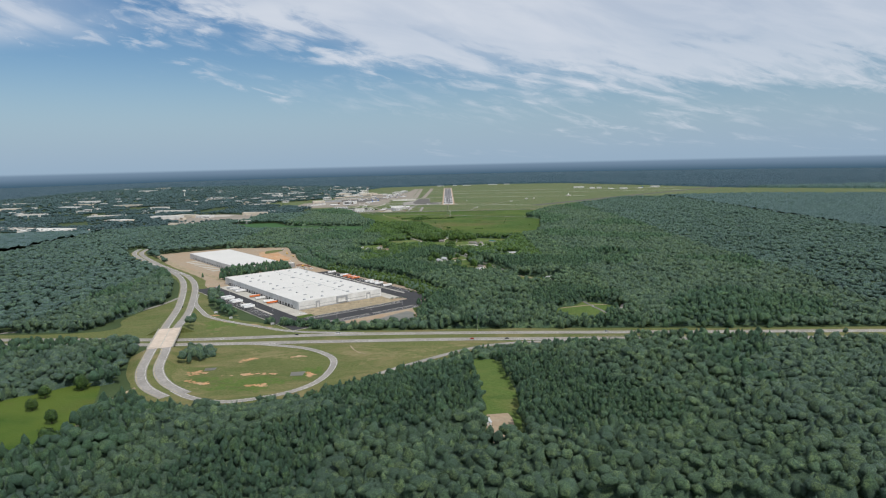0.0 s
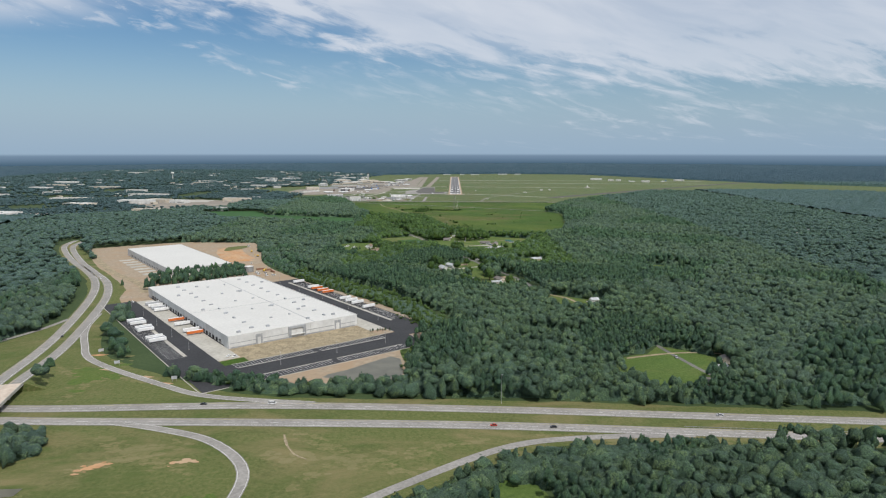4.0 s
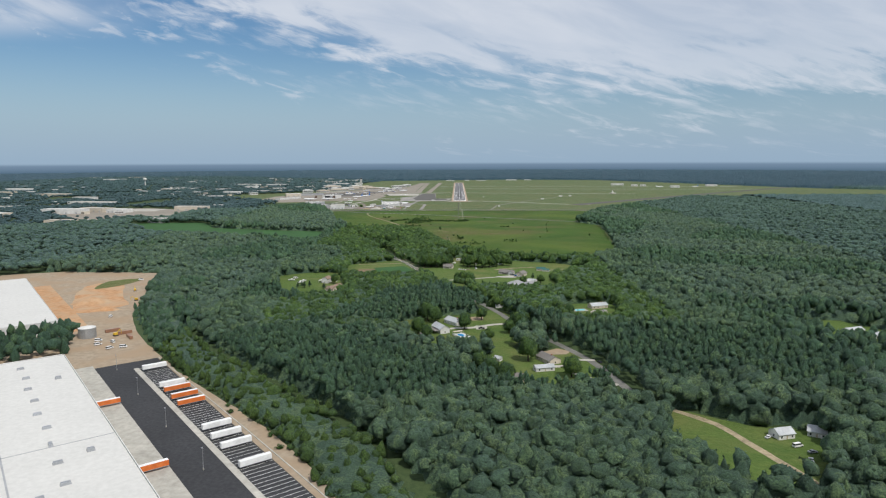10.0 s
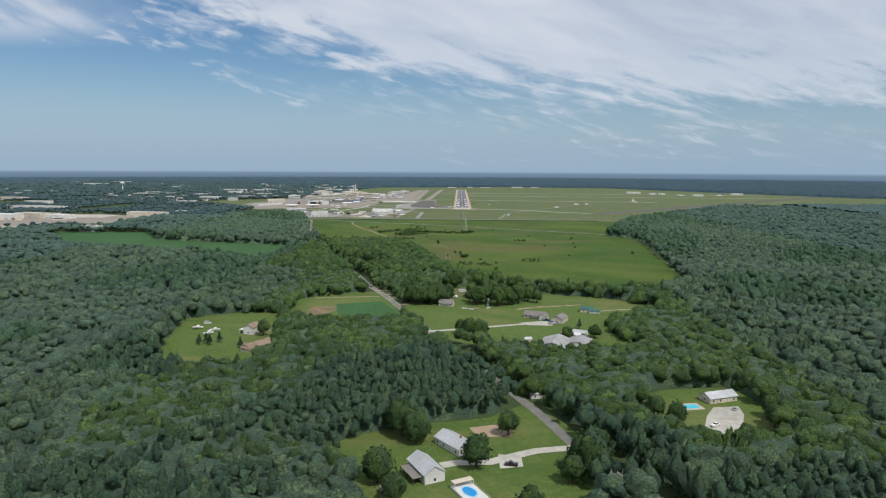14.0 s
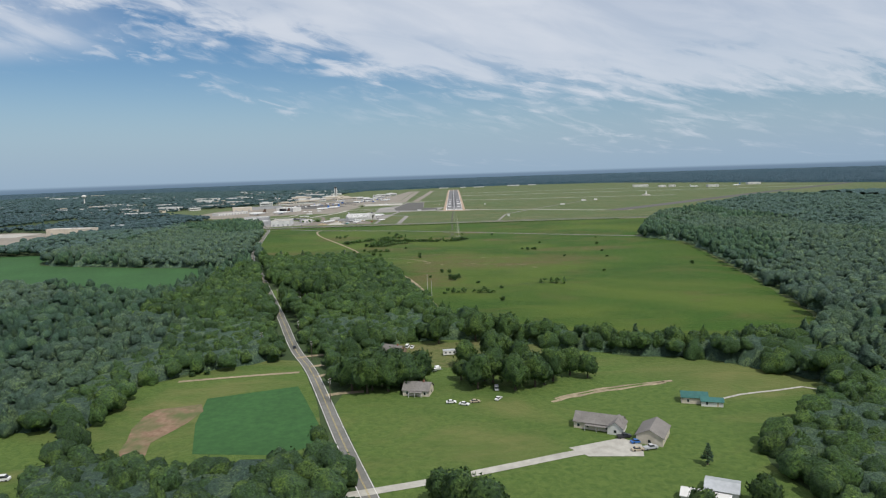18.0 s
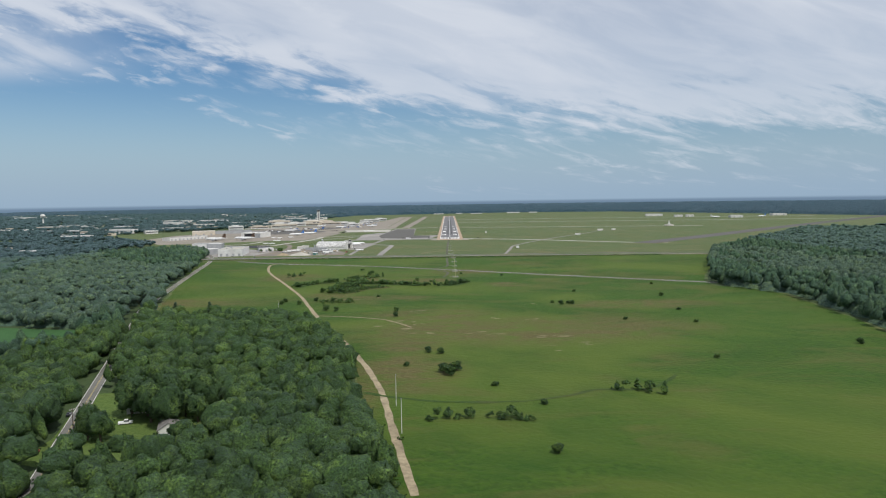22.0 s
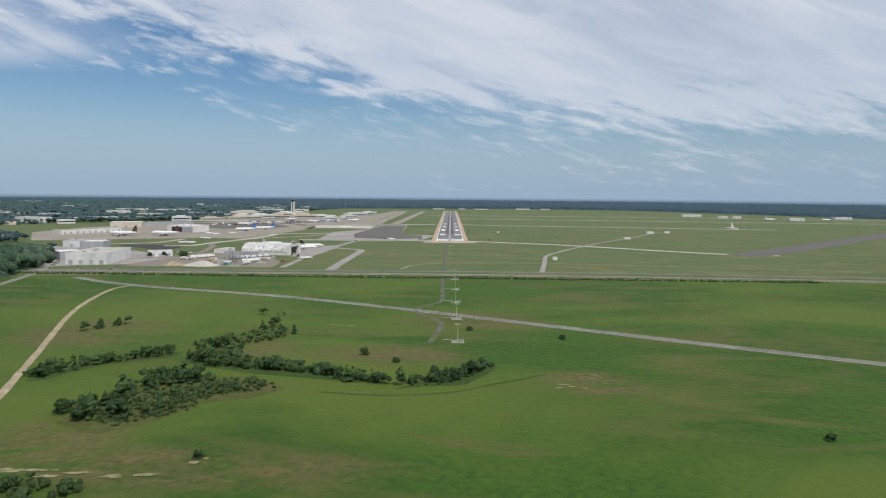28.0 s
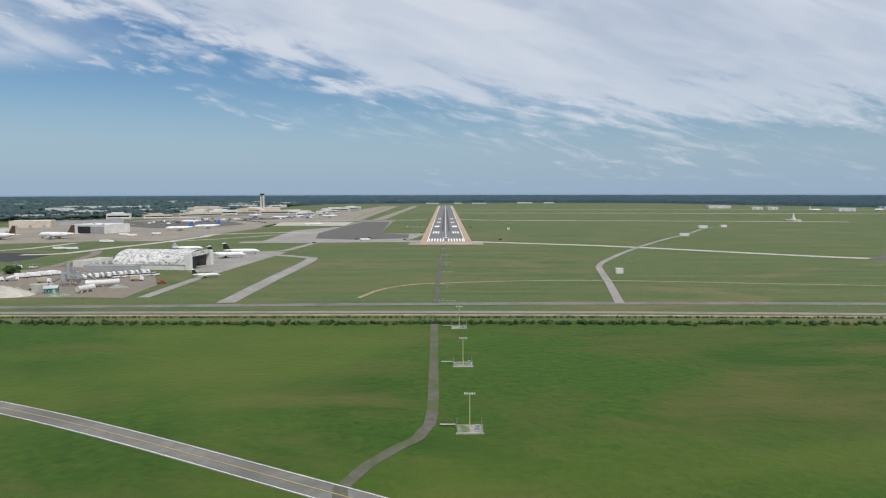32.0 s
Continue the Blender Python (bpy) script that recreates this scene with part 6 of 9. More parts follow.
put(gable_house("house_wing", "cross wing with a brown shingle roof", "house", 11, 8, 2.8, 2.2, WALL_TAN, SHINGLE_BROWN, 2, False), -153, -1645, -28)


def boat(label, long=7.0):
    ob = thing("boat", label, "boat")
    n, verts, faces = 8, [], []
    for i in range(n):
        t = i / (n - 1)
        w = 1.25 * (1 - t ** 3)
        verts += [(-long / 2 + long * t, -w, 1.7 + 0.4 * t), (-long / 2 + long * t, -w * 0.5, 0.6 + 0.3 * t), (-long / 2 + long * t, w * 0.5, 0.6 + 0.3 * t), (-long / 2 + long * t, w, 1.7 + 0.4 * t)]
    for i in range(n - 1):
        for k in range(3):
            a = i * 4 + k
            faces.append((a, a + 4, a + 5, a + 1))
        faces.append((i * 4 + 3, i * 4 + 7, i * 4 + 4, i * 4))
    faces.append((0, 1, 2, 3))
    hull = new("hull", mesh_of("hull", verts, faces, WHITE_PAINT))
    hull.parent = ob
    part("cabin", boxes((-0.8, 1.6, -0.8, 0.8, 1.8, 3.0, 0.15)), WHITE_PAINT, ob)
    part("windscreen", boxes((1.5, 1.75, -0.7, 0.7, 2.2, 2.9)), GLASS_DARK, ob)
    part("trailer_frame", boxes((-long / 2, long / 2 + 1.2, -0.1, 0.1, 0.5, 0.65)), STEEL, ob)
    for s in (-1, 1):
        part("wheel", disc(bmesh.new(), -1.0, s * 1.1, 0.35, 0.35, 0.25), TYRE, ob)
    return ob


repeat(boat("white motor boat on a trailer in the yard", 8), [(-198, -1592, 20), (-199, -1602, 40), (-214, -1585, 10)])
put(boat("small covered boat among the trees", 5.5), -13, -1452, 30)
van_w = car("van", WHITE_PAINT, "white van parked in a yard")
repeat(van_w, [(-168, -1569, 10), (-213, -1568, 5), (-176, -1577, 80), (53, -1457, 20)])
spa = thing("round_pool", "round white paddling pool on the lawn", "pool", pose(-159, -1586, 0.12))
part("rim", tube(bmesh.new(), 0, 0, 0, 1.1, 2.3, 2.3, 16), WHITE_PAINT, spa)
part("water", tube(bmesh.new(), 0, 0, 1.1, 1.12, 2.1, 2.1, 16), POOL, spa)

# barn yard
barn = put(gable_house("barn", "white barn with a pale metal gable roof and lean-to", "barn", 17, 9, 4.2, 2.8, WALL_WHITE, METAL_ROOF, 2, False), -23, -1824, 118)
part("lean_to_roof", boxes((-7, 6, 4.6, 9, 2.8, 3.0)), SHINGLE, barn, "dark lean-to roof")
for x in (-6.8, 0, 5.8):
    part("lean_to_post", boxes((x - 0.1, x + 0.1, 8.7, 8.9, 0, 2.8)), BARK, barn)
put(gable_house("house", "white farm house with a pale roof under trees", "house", 18, 10, 3.4, 2.4, WALL_WHITE, METAL_ROOF, 4), -11, -1797, -52)
put(gable_house("shed", "small weathered grey shed", "shed", 4, 3, 2.2, 1.0, SHINGLE, SHINGLE, 1, False), -38, -1840, 20)
deck = thing("swimming_pool", "oval blue swimming pool in a white deck", "pool", pose(-5, -1840.5, 0.12, 0, 0, 118))
bm = boxes((-8, 8, -4.6, 4.6, 0, 1.0, 0.06))
part("deck", bm, WALL_WHITE, deck)
bm = bmesh.new()
ring = [bm.verts.new((0.5 + 3.9 * math.cos(2 * math.pi * i / 28), 2.3 * math.sin(2 * math.pi * i / 28), 1.05)) for i in range(28)]
bm.faces.new(ring)
part("water", bm, POOL, deck, "bright blue water")
bm = bmesh.new()
for i in range(28):
    j = (i + 1) % 28
    q = [(r * math.cos(2 * math.pi * k / 28) * 1.0 + 0.5, r * 0.6 * math.sin(2 * math.pi * k / 28)) for r in (3.9, 4.6) for k in (i, j)]
    bm.faces.new([bm.verts.new((*q[a], 1.1)) for a in (0, 1, 3, 2)])
part("coping", bm, painted("pool_blue", (0.25, 0.55, 0.75)), deck)
part("awning", boxes((4.8, 8, -4.4, 4.4, 3.0, 3.15)), WALL_TAN, deck)
for x in (5, 7.8):
    for y in (-4.2, 4.2):
        part("awning_post", boxes((x - 0.07, x + 0.07, y - 0.07, y + 0.07, 1.0, 3.0)), WALL_WHITE, deck)
for i in range(17):
    for s in (-1, 1):
        part("rail_post", boxes((-7.9 + i * 0.8 - 0.04, -7.9 + i * 0.8 + 0.04, s * 4.5 - 0.04, s * 4.5 + 0.04, 1.0, 2.0)), WALL_WHITE, deck)
ribbon("driveway", [(43, -1796), (25, -1800), (14, -1806), (4, -1812), (-10, -1813), (-17, -1816)], 5.5, 0.24, CONCRETE, "pale gravel drive to the farm house", "driveway")
patch("parking_pad", [(8, -1804), (18, -1806), (18, -1816), (8, -1818)], 0.25, CONCRETE, "pale gravel pad beside the drive", "driveway")
put(car("pickup", BLACK, "black pickup truck beside the drive"), 13, -1815, 170, 0.26)
patch("bare_yard", [(-4, -1775), (16, -1768), (16, -1784), (0, -1786)], 0.2, DIRT, "bare brown earth under the yard trees", "earth", ragged=2)

# yard with a rectangular pool
deck2 = thing("swimming_pool", "rectangular turquoise pool with a pale surround", "pool", pose(113, -1742, 0.12, 0, 0, 12))
part("surround", boxes((-7, 7, -4.5, 4.5, 0, 0.3)), CONCRETE, deck2)
part("water", boxes((-5, 5, -2.5, 2.5, 0.3, 0.34)), painted("turquoise_water", (0.05, 0.5, 0.62)), deck2)
put(gable_house("house", "long house with a pale grey roof beside a pool", "house", 18, 9, 3, 2.2, WALL_TAN, METAL_ROOF, 4), 133, -1730, 20)
patch("forecourt", [(112, -1768), (126, -1742), (140, -1740), (138, -1752), (126, -1774), (114, -1780)], 0.2, CONCRETE, "pale paved forecourt", "driveway")
put(car("pickup", WHITE_PAINT, "white pickup truck on the forecourt"), 117, -1768, 30, 0.22)
put(car("sedan", SILVER, "silver car on the forecourt"), 136, -1745, 60, 0.22)

# fields with the ranch house
put(gable_house("house", "tan ranch house with a grey shingle roof", "house", 19, 9, 3.0, 2.6, WALL_TAN, SHINGLE, 5, False, True), 56, -1533, -24)
put(gable_house("house_wing", "gabled front wing of the ranch house in pale siding", "house", 9, 6, 3.0, 2.2, WALL_WHITE, SHINGLE, 2, False), 62, -1538, 66)
put(gable_house("garage", "large tan garage with a grey shingle roof", "garage", 14, 10, 3.4, 2.6, WALL_TAN, SHINGLE, 2, False), 74, -1546, 62)
ribbon("driveway", [(-46, -1588), (-10, -1577), (20, -1566), (44, -1557), (62, -1553)], 4.5, 0.22, CONCRETE, "long pale gravel drive over the field", "driveway")
patch("forecourt", [(40, -1553), (62, -1545), (68, -1552), (66, -1562), (46, -1561)], 0.23, CONCRETE, "pale gravel forecourt of the ranch house", "driveway")
for k, (x, y, a, m, kind, label) in enumerate(((63, -1545, 10, BLACK, "pickup", "black pickup beside the garage"), (66.5, -1550, 12, BLUE, "sedan", "dark blue car beside the garage"),
                                               (65, -1557, 5, SAND_PAINT, "sedan", "sand-coloured car on the forecourt"), (70, -1556, 15, SILVER, "pickup", "silver pickup on the forecourt"))):
    put(car(kind, m, label), x, y, a, 0.25)
put(gable_house("barn", "small open barn with a green metal roof", "barn", 11, 7, 3.0, 1.6, WALL_TAN, GREEN_ROOF, 2, False), 104, -1507, -14)
put(gable_house("barn_wing", "side bay of the barn with a green metal roof", "barn", 9, 5, 2.4, 1.0, WALL_WHITE, GREEN_ROOF, 2, False), 110, -1512, -14)
ribbon("sandy_strip", [(41, -1503), (57, -1494), (78, -1487), (100, -1480)], 2.6, 0.2, SAND, "strip of pale sandy soil in the field", "track", step=3, wobble=1.2)
ribbon("sandy_strip", [(43, -1499), (62, -1489), (84, -1482), (104, -1478)], 1.6, 0.2, SAND, "strip of pale sandy soil in the field", "track", step=3, wobble=1.4)
ribbon("white_fence_path", [(112, -1508), (128, -1500), (146, -1496), (160, -1492), (168, -1498)], 1.6, 0.24, CONCRETE, "pale path along the wood's edge", "path")
for x, y, w, d, m, label in ((73, -1595, 9, 6, WALL_WHITE, "white carport with an arched metal roof"), (78, -1598, 8, 6, WALL_WHITE, "white carport with an arched metal roof"), (83, -1590, 10, 9, METAL_ROOF, "grey metal workshop with a low gable roof")):
    put(gable_house("carport" if m is WALL_WHITE else "workshop", label, "shed", w, d, 2.6, 1.2, WALL_WHITE, m, 2, False), x, y, -25)
GREY_ROOF = mat("weathered_grey_metal", (0.22, 0.22, 0.22), (0.36, 0.36, 0.355), 1.2, 0.6, big=8)
put(gable_house("farm_hall", "large grey metal farm hall with a wide low roof", "barn", 26, 20, 4.4, 3.2, TRIM_GREY, GREY_ROOF, 4, False), 58, -1630, 70)
put(gable_house("farm_hall", "pale metal annex of the farm hall", "barn", 20, 15, 4.0, 2.2, WALL_GREY, GREY_ROOF, 3, False), 76, -1624, 70)
patch("work_yard", [(24, -1614), (38, -1606), (50, -1612), (50, -1640), (30, -1632)], 0.2, ASPHALT, "grey gravel yard before the farm hall", "driveway")
repeat(car("pickup", WHITE_PAINT, "white pickup parked before the farm hall"), [(39, -1617, 15, 0.23), (48.5, -1632, 10, 0.23), (49, -1622, 12, 0.23), (48, -1636, 8, 0.23)])
repeat(car("van", SILVER, "grey van parked before the farm hall"), [(30, -1621, 20, 0.23), (49, -1618, 10, 0.23)])
put(gable_house("shed", "small grey garden shed", "shed", 5, 3.4, 2.2, 1.1, WALL_TAN, METAL_ROOF, 1, False), 41, -1611, 10)

# yards along the county road
put(gable_house("house", "brown house with a weathered grey roof among trees", "house", 12, 9, 2.9, 2.6, SHINGLE_BROWN, SHINGLE, 3), -39, -1416, -30)
put(gable_house("house", "low house with a grey hipped roof and pale porch", "house", 13, 9, 2.9, 2.8, WALL_TAN, SHINGLE, 3, True, True), -21, -1486, -12)
trail = thing("mobile_home", "white ribbed mobile home on the grass", "trailer home", pose(-5, -1421, 0.15, 0, 0, 8))
part("body", boxes((-5, 5, -1.6, 1.6, 0.4, 2.9, 0.1)), WALL_WHITE, trail)
part("roof", boxes((-5.1, 5.1, -1.7, 1.7, 2.9, 3.1, 0.05)), METAL_ROOF, trail)
for i in range(4):
    part("window", boxes((-4 + i * 2.4, -3 + i * 2.4, -1.66, -1.6, 1.4, 2.3)), GLASS_DARK, trail)
for x in (-4.5, 0, 4.5):
    part("support", boxes((x - 0.2, x + 0.2, -1.2, 1.2, 0, 0.4)), CONCRETE, trail)
for x, y, a, m, kind in ((-32, -1403, 80, WHITE_PAINT, "van"), (-29, -1404, 85, WHITE_PAINT, "sedan"), (-38, -1408, 20, SILVER, "pickup"), (-40, -1411, 60, WHITE_PAINT, "sedan"), (17, -1455, 30, WHITE_PAINT, "sedan"), (19, -1459, 100, SILVER, "pickup"),
                         (34, -1457, 0, WHITE_PAINT, "van"), (51, -1453, 5, WHITE_PAINT, "pickup"), (-5, -1501, 5, WHITE_PAINT, "sedan"), (1, -1504, 340, WHITE_PAINT, "sedan"), (6, -1501, 10, SAND_PAINT, "sedan"), (17, -1498, 60, WHITE_PAINT, "sedan"), (17, -1484, 90, SILVER, "van")):
    put(car(kind, m, {"sedan": "old car parked on the grass of a yard", "van": "pale van parked on the grass of a yard", "pickup": "pickup truck parked on the grass of a yard"}[kind]), x, y, a, 0.2)
for pts in ([(-84, -1437), (-70, -1432), (-58, -1426), (-48, -1420)], [(-77, -1456), (-68, -1450), (-60, -1447), (-40, -1444)], [(-66, -1486), (-58, -1483), (-48, -1482)], [(-96, -1419), (-88, -1415), (-80, -1414)]):
    ribbon("driveway", pts, 3.6, 0.24, SAND, "sandy drive from the road", "driveway")
ribbon("field_lane", [(-150, -1458), (-120, -1452), (-88, -1447)], 3, 0.2, SAND, "faint sandy lane along the field", "track")
patch("crop_strip", [(-124, -1486), (-83, -1471), (-54, -1542), (-72, -1553), (-106, -1550), (-117, -1519)], 0.18, CROP, "square of dark green crop", "crop", smooth=False)
RED_EARTH = mat("reddish_earth", (0.17, 0.105, 0.065), (0.27, 0.185, 0.125), 3, 0.95, big=12, c=(0.10, 0.12, 0.045))
patch("bare_corner", [(-143, -1497), (-125, -1493), (-122, -1519), (-128, -1536), (-123, -1567), (-136, -1549), (-143, -1523)], 0.19, RED_EARTH, "bare reddish earth at the field's corner", "earth", ragged=5)
patch("yard_rough", [(-48, -1400), (0, -1394), (44, -1404), (56, -1440), (20, -1446), (-20, -1440)], 0.2, ROUGH_GRASS, "worn grass of the cluttered yard", "grass", ragged=3)
patch("yard", YARD_ROAD, 0.14, LAWN, "shady lawn of the roadside house", "grass", ragged=2)
put(gable_house("house", "pale house half hidden by a large tree", "house", 12, 8, 3.0, 2.4, WALL_WHITE, METAL_ROOF, 3), -141, -1212, 15)
put(gable_house("garage", "white garage with a dark grey roof", "garage", 10, 8, 2.8, 2.6, WALL_WHITE, SHINGLE, 2, False), -117, -1240, 110)
put(car("pickup", WHITE_PAINT, "white pickup truck on the lawn"), -140, -1230, 20, 0.2)
pole = utility_pole("weathered wooden utility pole with cross-arms beside the road")
repeat(pole, [(-154, -1244, 70), (-106, -1372, 70), (-122, -1400, 70), (-86, -1424, 70), (-62, -1495, 70), (-196, -1120, 70), (-224, -1040, 70)])
for a, b in (((-62, -1495), (-86, -1424)), ((-86, -1424), (-106, -1372)), ((-106, -1372), (-154, -1244)), ((-154, -1244), (-196, -1120)), ((-196, -1120), (-224, -1040))):
    for s in (-1.2, 0.5, 1.2):
        bm = bmesh.new()
        pts = [Vector((a[0] + (b[0] - a[0]) * t, a[1] + (b[1] - a[1]) * t, 11.2 - 4 * t * (1 - t) * 1.4)) for t in np.linspace(0, 1, 9)]
        off = Vector((0.94, 0.34, 0)) * s
        vs = [[bm.verts.new(p + off + Vector((0, 0, dz))) for dz in (-0.03, 0.03)] for p in pts]
        for p, q in zip(vs, vs[1:]):
            bm.faces.new((p[0], q[0], q[1], p[1]))
        tagged(part("power_line", bm, BLACK), "thin black power line between the utility poles", "cable", group="power lines")
for x, y, a, m in ((-103, -1396, 110, BLACK), (-171, -1218, 110, BLACK), (-158, -1262, 290, RED)):
    put(car("sedan", m, "dark car driving along the country road" if m is BLACK else "red car on the country road"), x, y, a, 0.25)
for x, y, a, m, kind, z in ((-190, -2378, 0, BLACK, "sedan", 0.28), (60, -2414, 180, BLACK, "sedan", 0.28), (-140, -2376, 0, WHITE_PAINT, "van", 0.28), (-340, -2452, 70, BLUE, "sedan", 4.9), (-398, -2205, 108, BLACK, "sedan", 0.3),
                            (-520, -1905, 120, WHITE_PAINT, "van", 0.3), (20, -2412, 180, RED, "sedan", 0.28), (180, -2392, 0, SILVER, "sedan", 0.28)):
    put(car(kind, m, "car driving along the highway" if abs(x) < 300 else "car on the overpass road"), x, y, a, z)

# interchange details
speckle("clay_scars", "bare orange clay scars washed into the loop's grass", ([(-232, -2523), (-205, -2520), (-176, -2521), (-172, -2524), (-205, -2527), (-230, -2527)], [(-272, -2513), (-258, -2508), (-246, -2518), (-262, -2524)], [(-226, -2478), (-214, -2466), (-212, -2470), (-224, -2482)], [(-176, -2470), (-166, -2462), (-164, -2466)], [(-146, -2520), (-140, -2530), (-144, -2534)], [(-262, -2540), (-240, -2552), (-236, -2548)], [(-200, -2556), (-178, -2560), (-180, -2552)]), 46, 1.3, CLAY, 0.2, 2.0, "earth")
speckle("hollow_grass", "greener grass in the hollow of the loop", ([(-250, -2528), (-190, -2532), (-158, -2545), (-180, -2570), (-230, -2568)], [(-150, -2512), (-138, -2516), (-140, -2528), (-152, -2526)], [(-330, -2300), (-300, -2290), (-280, -2320), (-310, -2340)]), 170, 3.2, grass("hollow_grass", (0.070, 0.110, 0.024), (0.105, 0.145, 0.034), (0.120, 0.130, 0.042), (0.060, 0.104, 0.022)), 0.12)
speckle("straw_grass", "straw-coloured dry grass along the ramps", ([(-110, -2425), (20, -2432), (-30, -2480), (-100, -2500), (-124, -2460)], [(-240, -2430), (-180, -2440), (-160, -2480), (-230, -2480)], [(-360, -2300), (-300, -2270), (-240, -2330), (-300, -2370)], [(40, -2425), (200, -2425), (300, -2436), (100, -2436)], [(-290, -2440), (-270, -2520), (-250, -2560), (-280, -2540)]), 120, 2.8, grass("straw", (0.13, 0.125, 0.05), (0.19, 0.175, 0.08), (0.21, 0.185, 0.095), (0.11, 0.12, 0.04)), 0.115)
ribbon("worn_path", [(-118, -2428), (-112, -2444), (-104, -2456), (-96, -2462)], 1.4, 0.2, SAND, "thin worn path in the verge", "path", step=3, wobble=0.8)
patch("loop_pond", [(-164, -2520), (-150, -2518), (-150, -2530), (-162, -2531)], 0.22, WATER, "small dark pond in the loop", "pond", ragged=1)
patch("loop_pond", [(-256, -2500), (-244, -2499), (-244, -2508), (-254, -2510)], 0.22, WATER, "small dark pond in the loop", "pond", ragged=1)
for x, y in ((-300, -2300), (-262, -2320), (-330, -2262), (-240, -2335)):
    patch("clay_scar", [(x - 9, y - 2), (x, y + 3), (x + 9, y + 1), (x + 2, y - 4)], 0.18, CLAY, "bare orange clay scar beside the ramp", "earth", ragged=2)


def road_sign(label, w, h):
    ob = thing("road_sign", label, "road sign")
    part("board", boxes((-w / 2, w / 2, -0.05, 0.05, 2.0, 2.0 + h)), SILVER, ob)
    for s in (-1, 1):
        part("post", boxes((s * w * 0.35 - 0.08, s * w * 0.35 + 0.08, 0.05, 0.2, 0, 2.0 + h)), STEEL, ob)
    return ob


repeat(road_sign("back of a large pale road sign on two posts", 4.5, 2.6), [(-298, -2292, 20, 0.2), (-232, -2330, 10, 0.2), (-330, -2258, 30, 0.2)])
put(lamp_post("tall lamp mast beside the highway", 22), 28, -2372, 0, 0.1)
# guard rail along the highway's middle
bm = bmesh.new()
for x in np.arange(150, 330, 4.0):
    box(bm, x - 0.1, x + 0.1, -2412.1 - (x - 150) * 0.065, -2411.9 - (x - 150) * 0.065, 0.1, 0.9)
    box(bm, x - 2, x + 2, -2412.25 - (x - 150) * 0.065, -2412.1 - (x - 150) * 0.065, 0.6, 0.9)
tagged(part("guard_rail", bm, STEEL), "grey steel guard rail in the highway's median", "guard rail")
# glade with a shed, and the western clearing
put(gable_house("house", "small white house at the end of the glade", "house", 9, 7, 2.8, 2.2, WALL_WHITE, METAL_ROOF, 2), 20, -2660, 30)
patch("bare_glade", [(22, -2640), (40, -2636), (44, -2690), (26, -2694)], 0.2, DIRT, "bare pale earth in the glade", "earth", ragged=2)
put(gable_house("house", "white house with a grey roof in the western clearing", "house", 14, 9, 2.8, 2.2, WALL_WHITE, SHINGLE, 3), -318, -2716, 20)
ribbon("farm_lane", [(-300, -2552), (-310, -2600), (-306, -2640), (-312, -2700)], 4, 0.2, SAND, "pale farm lane", "track")
for x, y, a in ((140, -2630, 20), (36, -1728, 10)):
    put(gable_house("house", "pale house half hidden in the woods", "house", 13, 8, 3.0, 2.2, WALL_WHITE, METAL_ROOF, 3, False), x, y, a)

# the southern yard: hipped outbuilding, house with a wing, shed, loop drive
put(gable_house("outbuilding", "low outbuilding with a wide grey shingle roof on the lawn", "shed", 12, 8, 2.6, 2.4, WALL_TAN, SHINGLE, 2, False), 32, -1950, -18)
put(gable_house("house", "house with a grey shingle roof behind a large oak", "house", 17, 10, 3.0, 2.4, WALL_TAN, SHINGLE, 4), 59, -1908, -62)
put(gable_house("house_wing", "low pale-roofed garage wing of the house", "house", 14, 6.5, 2.8, 1.4, WALL_WHITE, METAL_ROOF, 3, False), 53, -1929, 14)
put(gable_house("shed", "small pale garden shed with a grey roof", "shed", 5, 3.6, 2.4, 1.2, WALL_WHITE, METAL_ROOF, 1, False), 22, -1907, -40)
ribbon("driveway", [(94, -1906), (82, -1905), (72, -1912), (70, -1924), (75, -1938), (84, -1950), (98, -1960)], 4.4, 0.24, CONCRETE, "pale concrete loop drive before the house", "driveway")
ribbon("driveway", [(70, -1920), (64, -1921), (58, -1922)], 5.0, 0.25, CONCRETE, "short pale drive to the garage wing", "driveway")
patch("bare_yard", [(58, -1884), (70, -1876), (80, -1884), (74, -1892), (62, -1892)], 0.2, DIRT, "bare reddish earth beside the lane", "earth", ragged=2)
put(car("sedan", WHITE_PAINT, "white car parked behind the house"), 58, -1919, 100, 0.26)
put(car("sedan", BLACK, "dark car parked at the loop drive"), 96, -1912, 110, 0.26)
for x, y, w in ((6, -1918, 3.0), (12, -1906, 2.4), (20, -1926, 3.0)):
    patch("bare_spot", [(x - w, y - 0.8), (x, y + 0.9), (x + w, y + 1.2), (x + 0.6 * w, y - 1.0)], 0.2, SAND, "bare sandy spot at the lawn's edge", "earth", ragged=0.6)

# clearings east of the flight path
ribbon("farm_lane", [(186, -2216), (191, -2244), (197, -2270), (204, -2298), (214, -2326)], 4.2, 0.22, ROAD, "worn lane through the clearing", "road")
ribbon("farm_lane", [(148, -2264), (172, -2255), (192, -2249), (216, -2246), (240, -2250)], 3.4, 0.225, SAND, "pale sandy lane along the clearing", "track")
ribbon("farm_lane", [(112, -1994), (124, -2008), (137, -2024), (145, -2050), (155, -2086), (160, -2110)], 4.6, 0.22, SAND, "pale dirt lane in the woods", "track", wobble=0.3)
